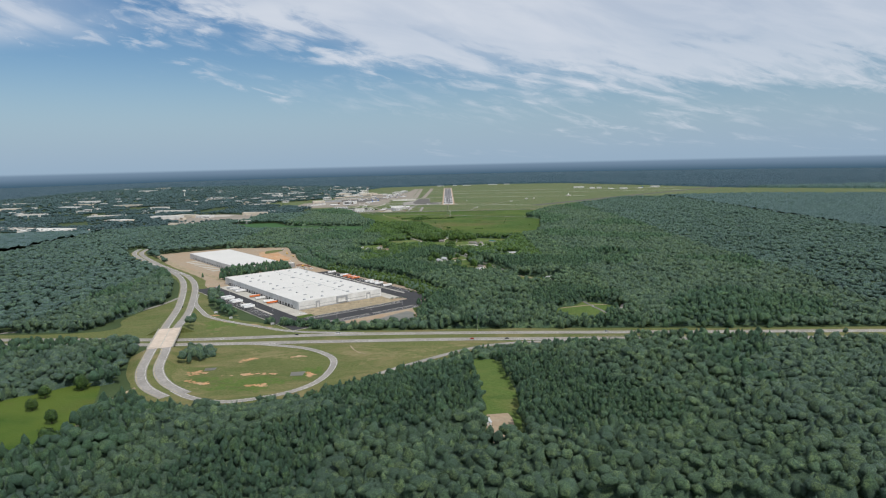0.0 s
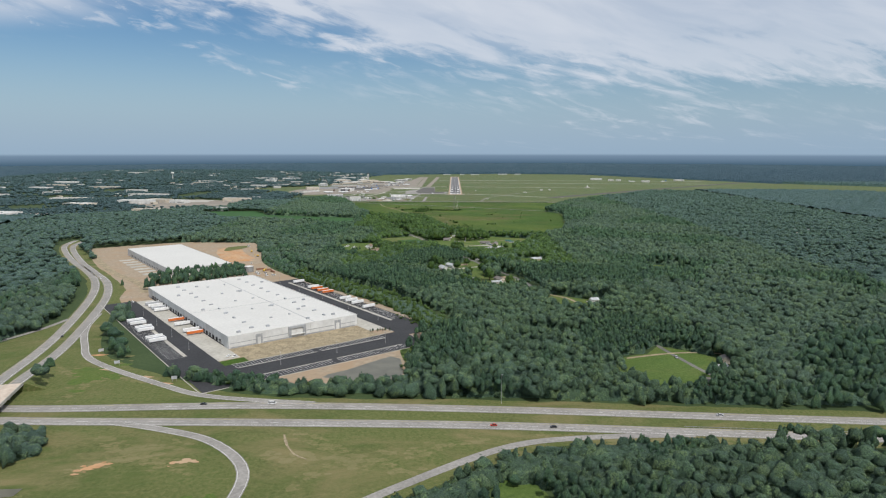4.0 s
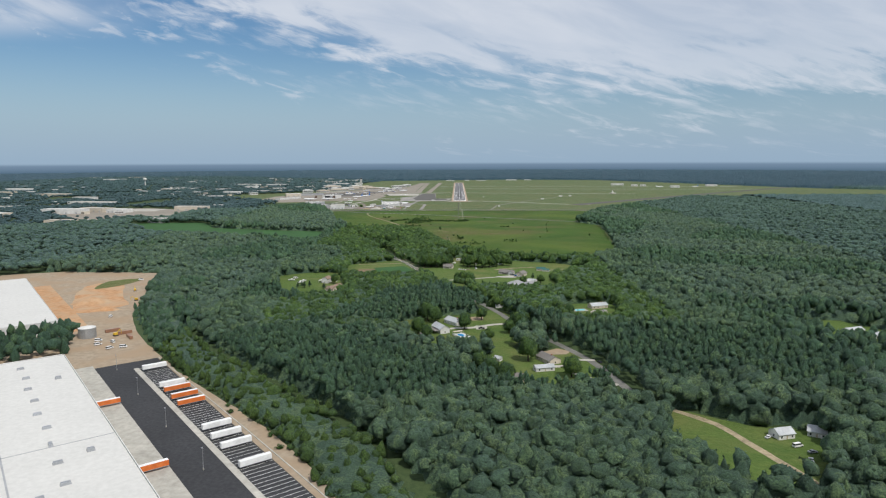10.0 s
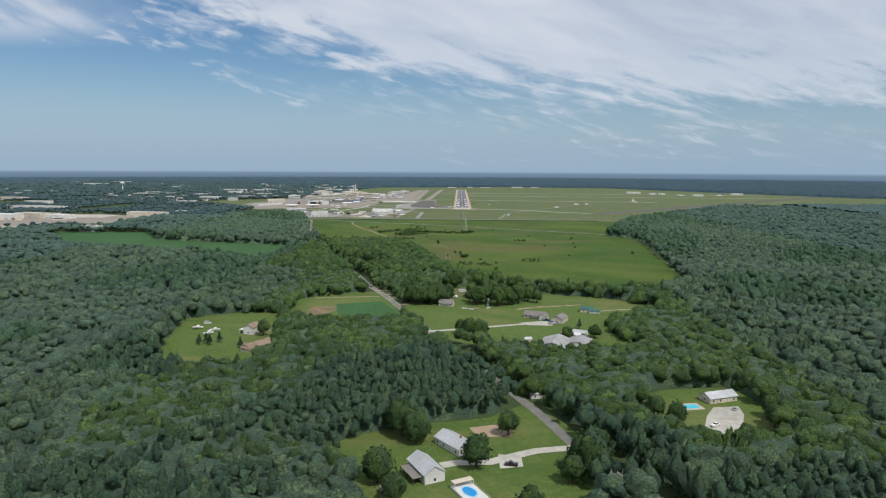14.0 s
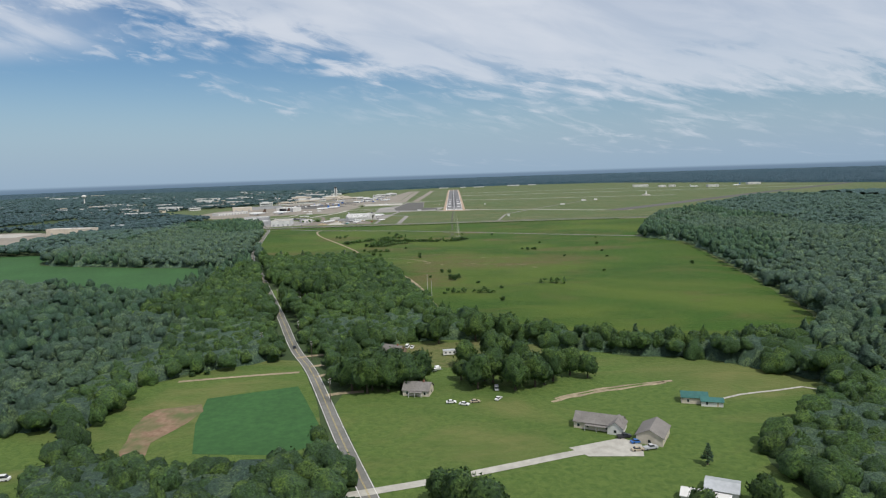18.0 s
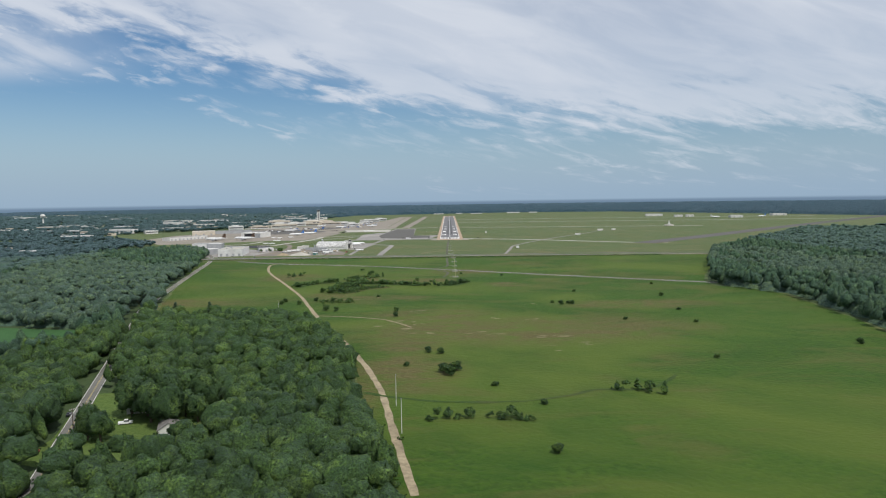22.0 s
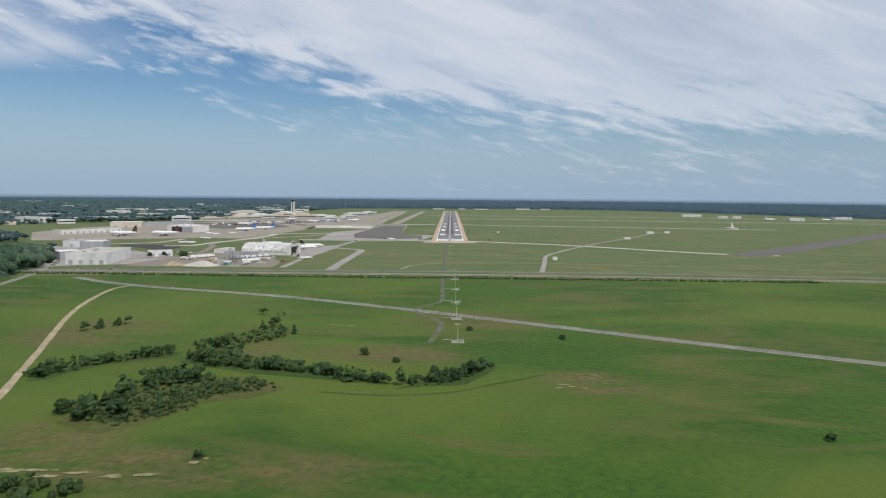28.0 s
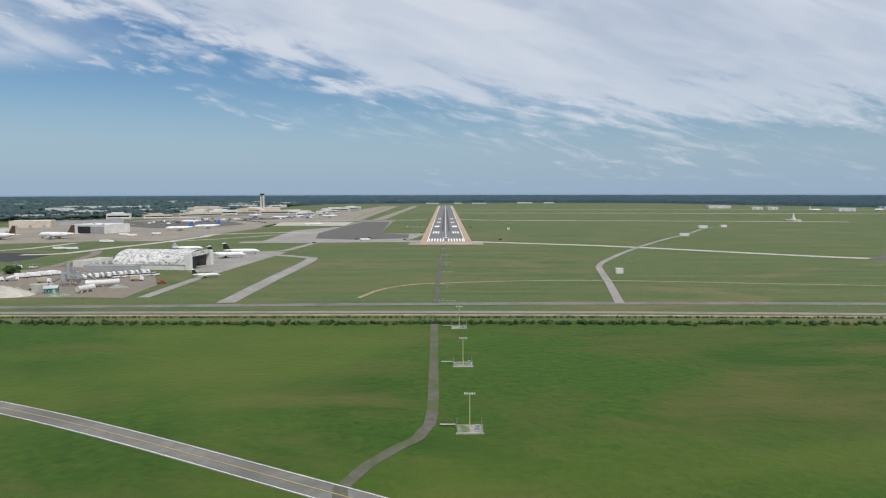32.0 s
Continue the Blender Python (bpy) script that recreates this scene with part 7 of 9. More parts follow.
for x, y, a, w, roof, label in ((254, -2186, 20, 16, SHINGLE, "low house with a dark roof half under trees"), (219, -2294, 30, 13, METAL_ROOF, "pale-roofed house beside the clearing"), (201, -2330, -20, 14, SHINGLE, "grey-roofed house beside the clearing"),
                                (232, -2272, 70, 12, SHINGLE, "grey house at the clearing's edge"), (166, -2040, 15, 10, METAL_ROOF, "small pale house in a cluttered yard"), (186, -2038, -30, 9, METAL_ROOF, "small white shed under trees"),
                                (110, -2194, 12, 15, METAL_ROOF, "grey-roofed house in the woods near the highway"), (92, -2188, 30, 13, METAL_ROOF, "pale-roofed house in the woods near the highway"), (330, -1826, 20, 18, METAL_ROOF, "pale shed in the eastern clearing"), (346, -1842, -10, 14, METAL_ROOF, "white shed in the eastern clearing")):
    put(gable_house("house" if "house" in label else "shed", label, "house" if "house" in label else "shed", w, 8, 3.0, 2.2, WALL_WHITE if roof is METAL_ROOF else WALL_TAN, roof, 3, False), x, y, a)
for x, y, a, kind, m in ((168, -2053, 20, "van", WHITE_PAINT), (166, -2070, 70, "pickup", WHITE_PAINT), (172, -2060, 10, "sedan", SILVER), (158, -2042, 40, "sedan", WHITE_PAINT), (83, -2202, 15, "van", WHITE_PAINT), (88, -2206, 60, "sedan", WHITE_PAINT), (193, -2262, 80, "pickup", SILVER)):
    put(car(kind, m, "pale vehicle parked in a clearing of the woods"), x, y, a, 0.24)

# pale works yard at the near edge of the town
patch("works_yard", TOWN_LOT, 0.13, APRON, "pale dusty concrete yard of the works at the town's edge", "yard", smooth=False)

# ---- airfield paving ----
for k, (name, pts, w, m, label) in enumerate((("taxiway_threshold", [(-240, -4), (-150, 6), (-24, 10)], 26, ASPHALT, "grey taxiway leading to the runway's threshold"),
                               ("taxiway_east", [(23, 6), (100, -28), (186, -70), (350, -186), (430, -205)], 13, CONCRETE, "pale concrete taxiway crossing the grass"),
                               ("taxiway_mid_west", [(-260, 548), (-170, 563), (-34, 592), (-20, 594)], 16, CONCRETE, "pale concrete taxiway"),
                               ("taxiway_mid_east", [(22, 604), (127, 560), (420, 520), (760, 470)], 14, CONCRETE, "pale concrete taxiway over the grass"),
                               ("taxiway_far_east", [(22, 1010), (500, 960), (1100, 900), (1500, 880)], 18, CONCRETE, "pale concrete taxiway over the far grass"),
                               ("taxiway_far", [(-100, 1300), (22, 1310), (600, 1300), (1500, 1200)], 18, CONCRETE, "pale concrete taxiway over the far grass"),
                               ("second_runway", [(380, -215), (560, -40), (870, 270), (1250, 640), (1900, 1260)], 46, DARK_PAVING, "grey second runway running off at an angle"),
                               ("service_road_north", [(91, -420), (98, -380), (106, -333), (113, -288), (121, -246), (139, -201), (185, -108), (257, 18), (335, 142), (418, 280), (480, 300)], 5.0, ASPHALT, "grey service road winding over the airfield"),
                               ("service_track", [(-49, -402), (-40, -372), (-24, -352), (-4, -344), (50, -334), (108, -333), (195, -347), (286, -361), (360, -375), (430, -392)], 2.8, SAND, "pale grassy service track"),
                               ("stub_road", [(-118, -418), (-118, -330), (-117, -200), (-125, -180), (-150, -160), (-190, -140)], 10, ASPHALT, "disused grey concrete road"),
                               ("stub_road_west", [(-170, -400), (-170, -330), (-169, -277)], 7, ASPHALT, "disused grey road strip"),
                               ("access_road_lights", [(-2, -30), (-5, -200), (-6, -420)], 3.4, TRACK_GRIT, "narrow grey access road along the approach lights"),
                               ("access_track_lights", [(-6, -470), (-5, -540), (-5, -600), (-12, -615), (-22, -636), (-14, -660), (-4, -680), (-9, -732)], 3.2, TRACK_GRIT, "dark worn track beside the approach lights"),
                               ("apron_road", [(-420, -340), (-368, -330), (-318, -296), (-312, -250), (-331, -153), (-350, -110)], 9, PLANT_DUST, "dusty road past the hangars"),
                               ("apron_lane_west", [(-520, -150), (-447, -99), (-433, -64), (-428, -8)], 9, CONCRETE, "pale concrete lane to the cargo apron"),
                               ("apron_lane", [(-400, -150), (-368, -138), (-356, -90), (-331, 4), (-318, 90), (-306, 150), (-171, 193)], 12, CONCRETE, "pale concrete lane along the apron's edge"),
                               ("apron_lane_east", [(-331, 4), (-270, 70), (-223, 138), (-171, 165)], 6, CONCRETE, "narrow pale lane over the grass"),
                               ("curved_taxiway", [(-186, -122), (-163, -112), (-156, -66), (-150, -8)], 9, ASPHALT, "grey curved taxiway from the old hangar"),
                               ("parallel_taxiway", [(-140, 560), (-138, 700), (-130, 1100), (-118, 1850)], 24, APRON, "tan parallel taxiway running along the runway"),
                               ("parallel_taxiway_outer", [(-185, 560), (-190, 800), (-194, 1310), (-200, 1850)], 26, APRON, "tan outer taxiway running along the runway"),
                               ("taxiway_cross", [(-190, 1130), (-130, 1110), (-22, 1120)], 18, APRON, "tan taxiway crossing to the runway"),
                               ("taxiway_cross_far", [(-196, 1690), (-118, 1680), (-22, 1690)], 18, APRON, "tan taxiway crossing to the runway"))):
    ribbon(name, pts, w, 0.2 + 0.0018 * k, m, label, "taxiway" if "taxi" in name else "runway" if "runway" in name else "road")
for k, (name, pts, m, label) in enumerate((("grey_apron", [(-217, -10), (-150, -12), (-60, 0), (-42, 46), (-26, 156), (-60, 150), (-92, 158), (-104, 530), (-168, 520), (-176, 330), (-230, 228)], ASPHALT, "weathered grey apron beside the runway"),
                            ("dark_apron", [(-164, 60), (-112, 36), (-48, 60), (-50, 130), (-92, 158), (-106, 500), (-160, 500), (-172, 332), (-180, 160)], DARK_PAVING, "dark resurfaced apron"),
                            ("pale_apron", [(-301, 366), (-174, 361), (-176, 499), (-316, 489)], CONCRETE, "pale new concrete apron"),
                            ("main_apron", [(-640, -70), (-511, -23), (-469, -4), (-417, 19), (-341, 16), (-316, 171), (-300, 300), (-318, 366), (-316, 489), (-176, 530), (-205, 700), (-210, 1100), (-215, 1840), (-250, 1850), (-280, 1240), (-470, 900), (-600, 720), (-640, 560), (-760, 300), (-760, 120)], APRON, "wide tan concrete apron of the terminal"),
                            ("hangar_apron", [(-190, -285), (-165, -278), (-155, -124), (-200, -122), (-262, -120), (-262, -215), (-195, -222)], ASPHALT, "grey apron before the old hangar"),
                            ("plant_yard", [(-330, -402), (-202, -399), (-180, -402), (-184, -350), (-210, -295), (-300, -240), (-330, -290), (-345, -340)], PLANT_DUST, "dusty yard of the concrete plant"),
                            ("dark_lot", [(-480, -130), (-374, -132), (-366, -188), (-371, -212), (-388, -206), (-440, -170)], ASPHALT_NEW, "dark asphalt lot"),
                            ("hangar_lot", [(-520, -400), (-420, -420), (-335, -385), (-320, -300), (-400, -230), (-540, -170)], ASPHALT, "grey asphalt round the cargo halls"),
                            ("ramp_dark", [(-640, 430), (-480, 300), (-390, 330), (-360, 420), (-420, 520), (-500, 566), (-640, 520)], DARK_PAVING, "dark asphalt ramp before the terminal"),
                            ("ramp_patch", [(-470, 640), (-380, 600), (-340, 660), (-420, 720)], DARK_PAVING, "dark patch of the terminal ramp"),
                            ("apron_island", [(-106, 640), (-40, 640), (-36, 980), (-100, 1000)], AIRFIELD, "grass strip between apron and runway"))):
    patch(name, pts, 0.245 + 0.006 * k if name in ("dark_apron", "pale_apron", "ramp_dark", "ramp_patch") else 0.135 + 0.006 * k, m, label, "apron" if "apron" in name else "yard", smooth=False)
WORN = grass("worn_meadow", (0.20, 0.175, 0.10), (0.34, 0.30, 0.19), (0.26, 0.22, 0.13), (0.14, 0.14, 0.06))
spot_level = 0.25
for x, y, w in ((15, -1051, 8), (24, -1056, 8), (69, -1066, 9), (60, -1096, 6), (66, -1107, 5), (89, -1091, 6), (67, -934, 6), (-18, -1054, 6), (-38, -1006, 12), (-51, -1024, 8), (-40, -1034, 10), (-22, -1050, 7), (38, -998, 9), (46, -806, 5), (52, -808, 4), (58, -790, 5), (62, -795, 4), (-111, -893, 9), (-101, -889, 8), (-86, -893, 7), (-118, -897, 8), (-66, -882, 5), (-192, -722, 3), (67, -1068, 9), (80, -1085, 6), (-64, -690, 9), (-30, -960, 10), (-34, -1010, 6), (-28, -1020, 6), (-44, -1016, 5), (62, -1006, 6), (-20, -1000, 6), (-205, -540, 7), (-150, -560, 9)):
    for k in range(3):
        bx, by, bw = x + rng.uniform(-1, 1) * w, y + rng.uniform(-1, 1) * 3.0, w * rng.uniform(0.2, 0.55)
        edge = [(bx + bw * math.cos(a) * q, by + 0.3 * bw * math.sin(a) * q) for a, q in zip(np.linspace(0, 6.28, 19)[:-1], rng.uniform(0.45, 1.2, 18))]
        spot_level = spot_level + 0.0012
        patch("bare_spot", edge, spot_level, WORN, "bare sandy spot worn into the meadow", "earth")
RANK = grass("rank_grass", (0.022, 0.046, 0.010), (0.050, 0.085, 0.018), (0.070, 0.080, 0.026), (0.026, 0.058, 0.012))
MARSH = grass("marsh", (0.046, 0.062, 0.014), (0.092, 0.092, 0.028), (0.118, 0.094, 0.036), (0.040, 0.066, 0.012))
for outline in ([(-126, -856), (-122, -828), (-120, -811), (-112, -799), (-78, -797), (-60, -812), (-87, -834), (-96, -851), (-110, -862)], [(-170, -808), (-164, -786), (-140, -766), (-124, -756), (-126, -766), (-150, -784), (-160, -806)], [(-118, -776), (-112, -762), (-80, -778), (-34, -792), (-36, -804), (-80, -792)], [(-20, -812), (-6, -797), (18, -772), (22, -778), (6, -804)]):
    patch("rank_patch", outline, 0.235, MARSH if outline[0][0] == -126 else RANK, "dark rank growth under the thickets", "grass", ragged=4)
ribbon("ditch", [(-46, -1188), (-28, -1198), (-2, -1205), (29, -1206), (52, -1198), (69, -1189), (94, -1188), (115, -1165)], 2.6, 0.25, RANK, "dark weedy ditch across the meadow", "ditch", step=3, wobble=1.2)
ribbon("ditch", [(-48, -817), (-26, -820), (0, -816), (20, -803), (40, -790)], 1.0, 0.25, RANK, "thin dark ditch in the meadow", "ditch", step=4, wobble=0.8)
ribbon("faint_track", [(-109, -978), (-80, -985), (-52, -999), (-30, -1030)], 1.5, 0.24, SAND, "faint sandy track over the meadow", "track")
ribbon("faint_track", [(-137, -1000), (-180, -1004), (-230, -995)], 1.4, 0.24, SAND, "faint sandy track along the wood", "track")
# railway line before the perimeter road
bm = ribbon_bm(bmesh.new(), RAIL, 5, 0.45, thick=0.4)
rail = tagged(part("railway", bm, mat("ballast", (0.20, 0.18, 0.16), (0.30, 0.27, 0.24), 1, 0.95)), "single railway track on grey ballast", "railway", kind="structure")
for s in (-0.72, 0.72):
    part("rail", ribbon_bm(bmesh.new(), RAIL, 0.14, 0.62, s, thick=0.17), STEEL, rail)
ribbon("railway_path", [(x, y - 7) for x, y in RAIL], 3.2, 0.24, SAND, "pale path beside the railway", "path")

# ---- approach lights ----


def light_station(label, h, bar, pad=True):
    ob = thing("approach_light", label, "approach light", group="approach lights")
    if pad:
        part("gravel_pad", boxes((-3.2, 3.2, -2.6, 2.6, 0.0, 0.3)), GRAVEL, ob)
        part("kerb", boxes((-3.5, 3.5, -2.9, -2.6, 0, 0.4), (-3.5, 3.5, 2.6, 2.9, 0, 0.4)), CONCRETE, ob)
        part("cabinet", boxes((1.6, 2.4, -0.6, 0.0, 0.3, 1.6)), STEEL, ob)
        for x in (-3.1, 3.1):
            for y in (-2.5, 2.5):
                part("fence_post", boxes((x - 0.07, x + 0.07, y - 0.07, y + 0.07, 0.3, 2.4)), STEEL, ob)
        part("catwalk", boxes((-7.4, -3.5, 2.4, 3.0, 0.5, 0.62)), CONCRETE, ob)
    part("mast", tube(bmesh.new(), 0, 0, 0.2, h, 0.16, 0.09, 6), painted("mast_yellow", (0.50, 0.46, 0.28)) if h > 6 else STEEL, ob)
    part("light_bar", boxes((-bar, bar, -0.08, 0.08, h, h + 0.16)), STEEL, ob)
    for i in range(5):
        part("lamp", tube(bmesh.new(), -bar + i * bar / 2, 0, h + 0.16, h + 0.5, 0.16, 0.2, 6), WHITE_PAINT, ob)
    return ob


repeat(light_station("approach light mast on a gravel pad in the meadow", 9, 1.2), [(5, -604 + i * 61, 0, 0.1) for i in range(3)] + [(5, -667, 0, 0.1), (5, -729, 0, 0.1)])
repeat(light_station("low approach light bar before the runway", 2.4, 4.0, False), [(0, -427 + i * 61, 0, 0.1) for i in range(7)])
papi = thing("papi_unit", "low white approach path light box beside the runway", "runway light", group="path lights")
part("box", boxes((-0.9, 0.9, -0.7, 0.7, 0.4, 1.2, 0.1)), WHITE_PAINT, papi)
for x in (-0.7, 0.7):
    part("leg", boxes((x - 0.05, x + 0.05, -0.05, 0.05, 0, 0.4)), STEEL, papi)
part("lens", boxes((-0.7, 0.7, -0.76, -0.7, 0.6, 1.0)), painted("lens_amber", (0.8, 0.6, 0.35)), papi)
repeat(papi, [(-38 - i * 8.5, 318, 0, 0.15) for i in range(4)])
sign = thing("airfield_sign", "small dark airfield sign on the grass", "sign", group="airfield signs")
part("board", boxes((-2, 2, -0.12, 0.12, 0.3, 1.3)), BLACK, sign)
for x in (-1.5, 1.5):
    part("leg", boxes((x - 0.06, x + 0.06, -0.05, 0.05, 0, 0.3)), STEEL, sign)
repeat(sign, [(-50, 30, 10), (-96, 60, 0), (-34, 150, 0), (-110, 40, 0), (-36, 580, 0), (40, 300, 0, 0.1), (-150, -20, 0), (66, 30, 0, 0.1)])


def hut(label, w=5, d=4, h=3):
    return flat_block(label, w, d, h, WALL_WHITE, WALL_WHITE, "equipment_hut", 0, 0)


put(hut("small white equipment hut beside the service road"), 124, -294)
put(hut("white equipment hut with masts on the airfield", 12, 4, 3.2), 311, 92)
put(hut("small white hut on the grass", 4, 3, 2.6), 96, 240)
put(hut("low white shelter among antennas", 14, 6, 3.5), 408, 278)
put(hut("low pale shelter among antennas", 10, 5, 3), 450, 300)
vor = thing("navigation_beacon", "white cone-topped radio beacon on the airfield", "beacon", pose(668, 498, 0.1))
part("plinth", tube(bmesh.new(), 0, 0, 0, 3.5, 14, 14, 20), CONCRETE, vor)
part("house", tube(bmesh.new(), 0, 0, 3.5, 6.5, 4, 4, 14), WALL_WHITE, vor)
part("cone", tube(bmesh.new(), 0, 0, 6.5, 16, 2.4, 0.6, 14), WALL_WHITE, vor)

# ---- old hangar, aircraft and the concrete plant ----
hangar = thing("hangar", "old white barrel-roofed hangar with peeling paint", "hangar", pose(-223, -250, 0.2, 0, 0, -6))
PEEL = mat("peeling_white_metal", (0.24, 0.235, 0.225), (0.58, 0.575, 0.56), 2.2, 0.6, big=14, low=0.40, high=0.52)
arc = [(20 * math.cos(math.pi * i / 14), 4.0 + 9.5 * math.sin(math.pi * i / 14)) for i in range(15)]
bm = bmesh.new()
for a, b in zip(arc, arc[1:]):
    bm.faces.new([bm.verts.new(p) for p in ((-29, a[0], a[1]), (29, a[0], a[1]), (29, b[0], b[1]), (-29, b[0], b[1]))])
bmesh.ops.remove_doubles(bm, verts=bm.verts, dist=0.01)
bmesh.ops.solidify(bm, geom=list(bm.faces), thickness=0.4)
part("vault", bm, PEEL, hangar, "curved metal roof with peeling white paint")
for s in (-1, 1):
    part("side_wall", boxes((-29, 29, *sorted((s * 20, s * 19.6)), 0, 4.1)), WALL_WHITE, hangar)
bm = bmesh.new()
prism(bm, [(20, 0)] + arc + [(-20, 0)], -0.2, 0.2)
for v in bm.verts:
    v.co = Vector((-28.8 + v.co.y, v.co.x, v.co.z))
bmesh.ops.recalc_face_normals(bm, faces=bm.faces)
part("end_wall", bm, WALL_WHITE, hangar)
for y0, y1 in ((-20, -15), (15, 20)):
    part("door_pier", boxes((28, 32, y0, y1, 0, 12)), WALL_WHITE, hangar)
part("door_header", boxes((28, 31, -15, 15, 9.5, 12.6)), PEEL, hangar)
part("door_leaf", boxes((29, 29.4, -15, -4, 0, 9.5)), DARK, hangar)
part("floor", boxes((-28.5, 28.8, -19.5, 19.5, 0, 0.1)), CONCRETE, hangar)


def jet(label, long, span, body, tail_mat, high_tail=False, group="parked jets"):
    """A jet along x, its nose at +x."""
    ob = thing("jet_aircraft", label, "aircraft", group=group)
    r = long * 0.055
    zc = r + long * 0.045
    secs = [(-0.5, 0.15, 0.6), (-0.42, 0.45, 0.35), (-0.3, 0.85, 0.1), (-0.15, 1, 0), (0.3, 1, 0), (0.4, 0.85, -0.05), (0.47, 0.5, -0.2), (0.5, 0.1, -0.3)]
    verts, faces, n = [], [], 12
    for t, k, lift_ in secs:
        for i in range(n):
            a = 2 * math.pi * i / n
            verts.append((t * long, r * k * math.cos(a), zc + r * lift_ + r * k * math.sin(a)))
    for s in range(len(secs) - 1):
        for i in range(n):
            j = (i + 1) % n
            faces.append((s * n + i, s * n + j, (s + 1) * n + j, (s + 1) * n + i))
    faces += [tuple(range(n))[::-1], tuple((len(secs) - 1) * n + i for i in range(n))]
    fus = new("fuselage", mesh_of("fuselage", verts, faces, body, True))
    fus.parent = ob

    def wing(name, x0, chord, tip_x, tip_chord, half, z, dz, m, t=0.25):
        for s in (-1, 1):
            bm = bmesh.new()
            a = [bm.verts.new(p) for p in ((x0, 0, z), (x0 - chord, 0, z), (tip_x - tip_chord, s * half, z + dz), (tip_x, s * half, z + dz))]
            b = [bm.verts.new(v.co + Vector((0, 0, t))) for v in a]
            bm.faces.new(a)
            bm.faces.new(b[::-1])
            for i in range(4):
                bm.faces.new((a[i], b[i], b[(i + 1) % 4], a[(i + 1) % 4]))
            bmesh.ops.recalc_face_normals(bm, faces=bm.faces)
            part(name, bm, m, ob)

    wing("wing", long * 0.12, long * 0.2, -long * 0.1, long * 0.05, span / 2, zc - r * 0.6, long * 0.02, SILVER)
    fin_h = long * 0.17
    bm = prism(bmesh.new(), [(-long * 0.5, zc + r * 0.4), (-long * 0.3, zc + r * 0.8), (-long * 0.42, zc + r + fin_h), (-long * 0.5, zc + r + fin_h)], -0.2, 0.2)
    bmesh.ops.recalc_face_normals(bm, faces=bm.faces)
    part("tail_fin", bm, tail_mat, ob)
    wing("tailplane", -long * 0.4, long * 0.09, -long * 0.46, long * 0.04, span * 0.18, zc + (r + fin_h * 0.95 if high_tail else r * 0.4), 0, body)
    for s in (-1, 1):
        x, y, z = (-long * 0.32, s * r * 1.5, zc + r * 0.3) if high_tail else (long * 0.06, s * span * 0.17, zc - r * 1.15)
        bm = tube(bmesh.new(), 0, 0, -long * 0.05, long * 0.05, r * 0.42, r * 0.5, 10)
        bm.transform(pose(x, y, z, 0, 90, 0))
        part("engine", bm, SILVER, ob)
        part("main_gear", boxes((-long * 0.04, -long * 0.02, s * r * 0.9 - 0.2, s * r * 0.9 + 0.2, 0, zc - r * 0.5)), TYRE, ob)
    part("nose_gear", boxes((long * 0.38, long * 0.39, -0.2, 0.2, 0, zc - r * 0.5)), TYRE, ob)
    part("cockpit_window", boxes((long * 0.445, long * 0.465, -r * 0.5, r * 0.5, zc + r * 0.25, zc + r * 0.5)), GLASS_DARK, ob)
    return ob


put(jet("small white business jet with a dark tail on the grass edge", 18, 17, WHITE_PAINT, BLACK, True), -166, -314, 14, 0.25)
repeat(jet("white airliner with a dark high tail beside the hangar", 33, 28, WHITE_PAINT, BLACK, True), [(-196, -180, 8, 0.25), (-193, -148, 8, 0.25)])
put(jet("white airliner with a high tail behind the hangar", 30, 28, WHITE_PAINT, SILVER, True), -258, -112, 10, 0.25)
repeat(jet("wide-bodied freighter, white with a brown tail, on the cargo apron", 54, 48, WHITE_PAINT, painted("brown_paint", (0.09, 0.05, 0.03))), [(-492, 62, 168, 0.25), (-556, 46, 168, 0.25)])
repeat(jet("white airliner with a blue tail on the apron", 40, 36, WHITE_PAINT, BLUE), [(-408, 238, 200, 0.25), (-385, 292, 200, 0.25)])
repeat(jet("small white regional jet at the terminal", 30, 24, WHITE_PAINT, SILVER, True), [(-420, 560, 150, 0.3), (-330, 730, 150, 0.3), (-270, 820, 120, 0.3)])

plant = thing("concrete_plant", "grey steel concrete plant with silos and conveyors", "plant", pose(-236, -352, 0.2))
for x, y, h in ((-3, 0, 15), (-0.2, 1.5, 12), (3.5, -1, 9)):
    part("silo", tube(bmesh.new(), x, y, 4, h, 1.3, 1.3, 12), STEEL, plant)
    part("silo_cone", tube(bmesh.new(), x, y, 2.4, 4.0, 0.4, 1.3, 12), STEEL, plant)
    for sx in (-1, 1):
        for sy in (-1, 1):
            part("silo_leg", boxes((x + sx * 1.1 - 0.1, x + sx * 1.1 + 0.1, y + sy * 1.1 - 0.1, y + sy * 1.1 + 0.1, 0, 4.2)), STEEL, plant)
for a, l, x, y, z in ((35, 12, 9, -4, 5), (150, 10, -10, 4, 4), (-20, 9, 10, 5, 3.6)):
    bm = boxes((-l, l, -0.5, 0.5, 0, 0.7))
    bm.transform(pose(x, y, z, 0, 0, a) @ pose(0, 0, 0, 0, 20, 0))
    part("conveyor", bm, STEEL, plant)
    part("conveyor_post", boxes((x - 0.2, x + 0.2, y - 0.2, y + 0.2, 0, z)), STEEL, plant)
part("mixer_tower", boxes((-7, -4.4, -2, 2, 3, 8)), TRIM_GREY, plant)
for sx in (-6.8, -4.8):
    for sy in (-1.7, 1.5):
        part("tower_leg", boxes((sx, sx + 0.25, sy, sy + 0.25, 0, 3.1)), STEEL, plant)
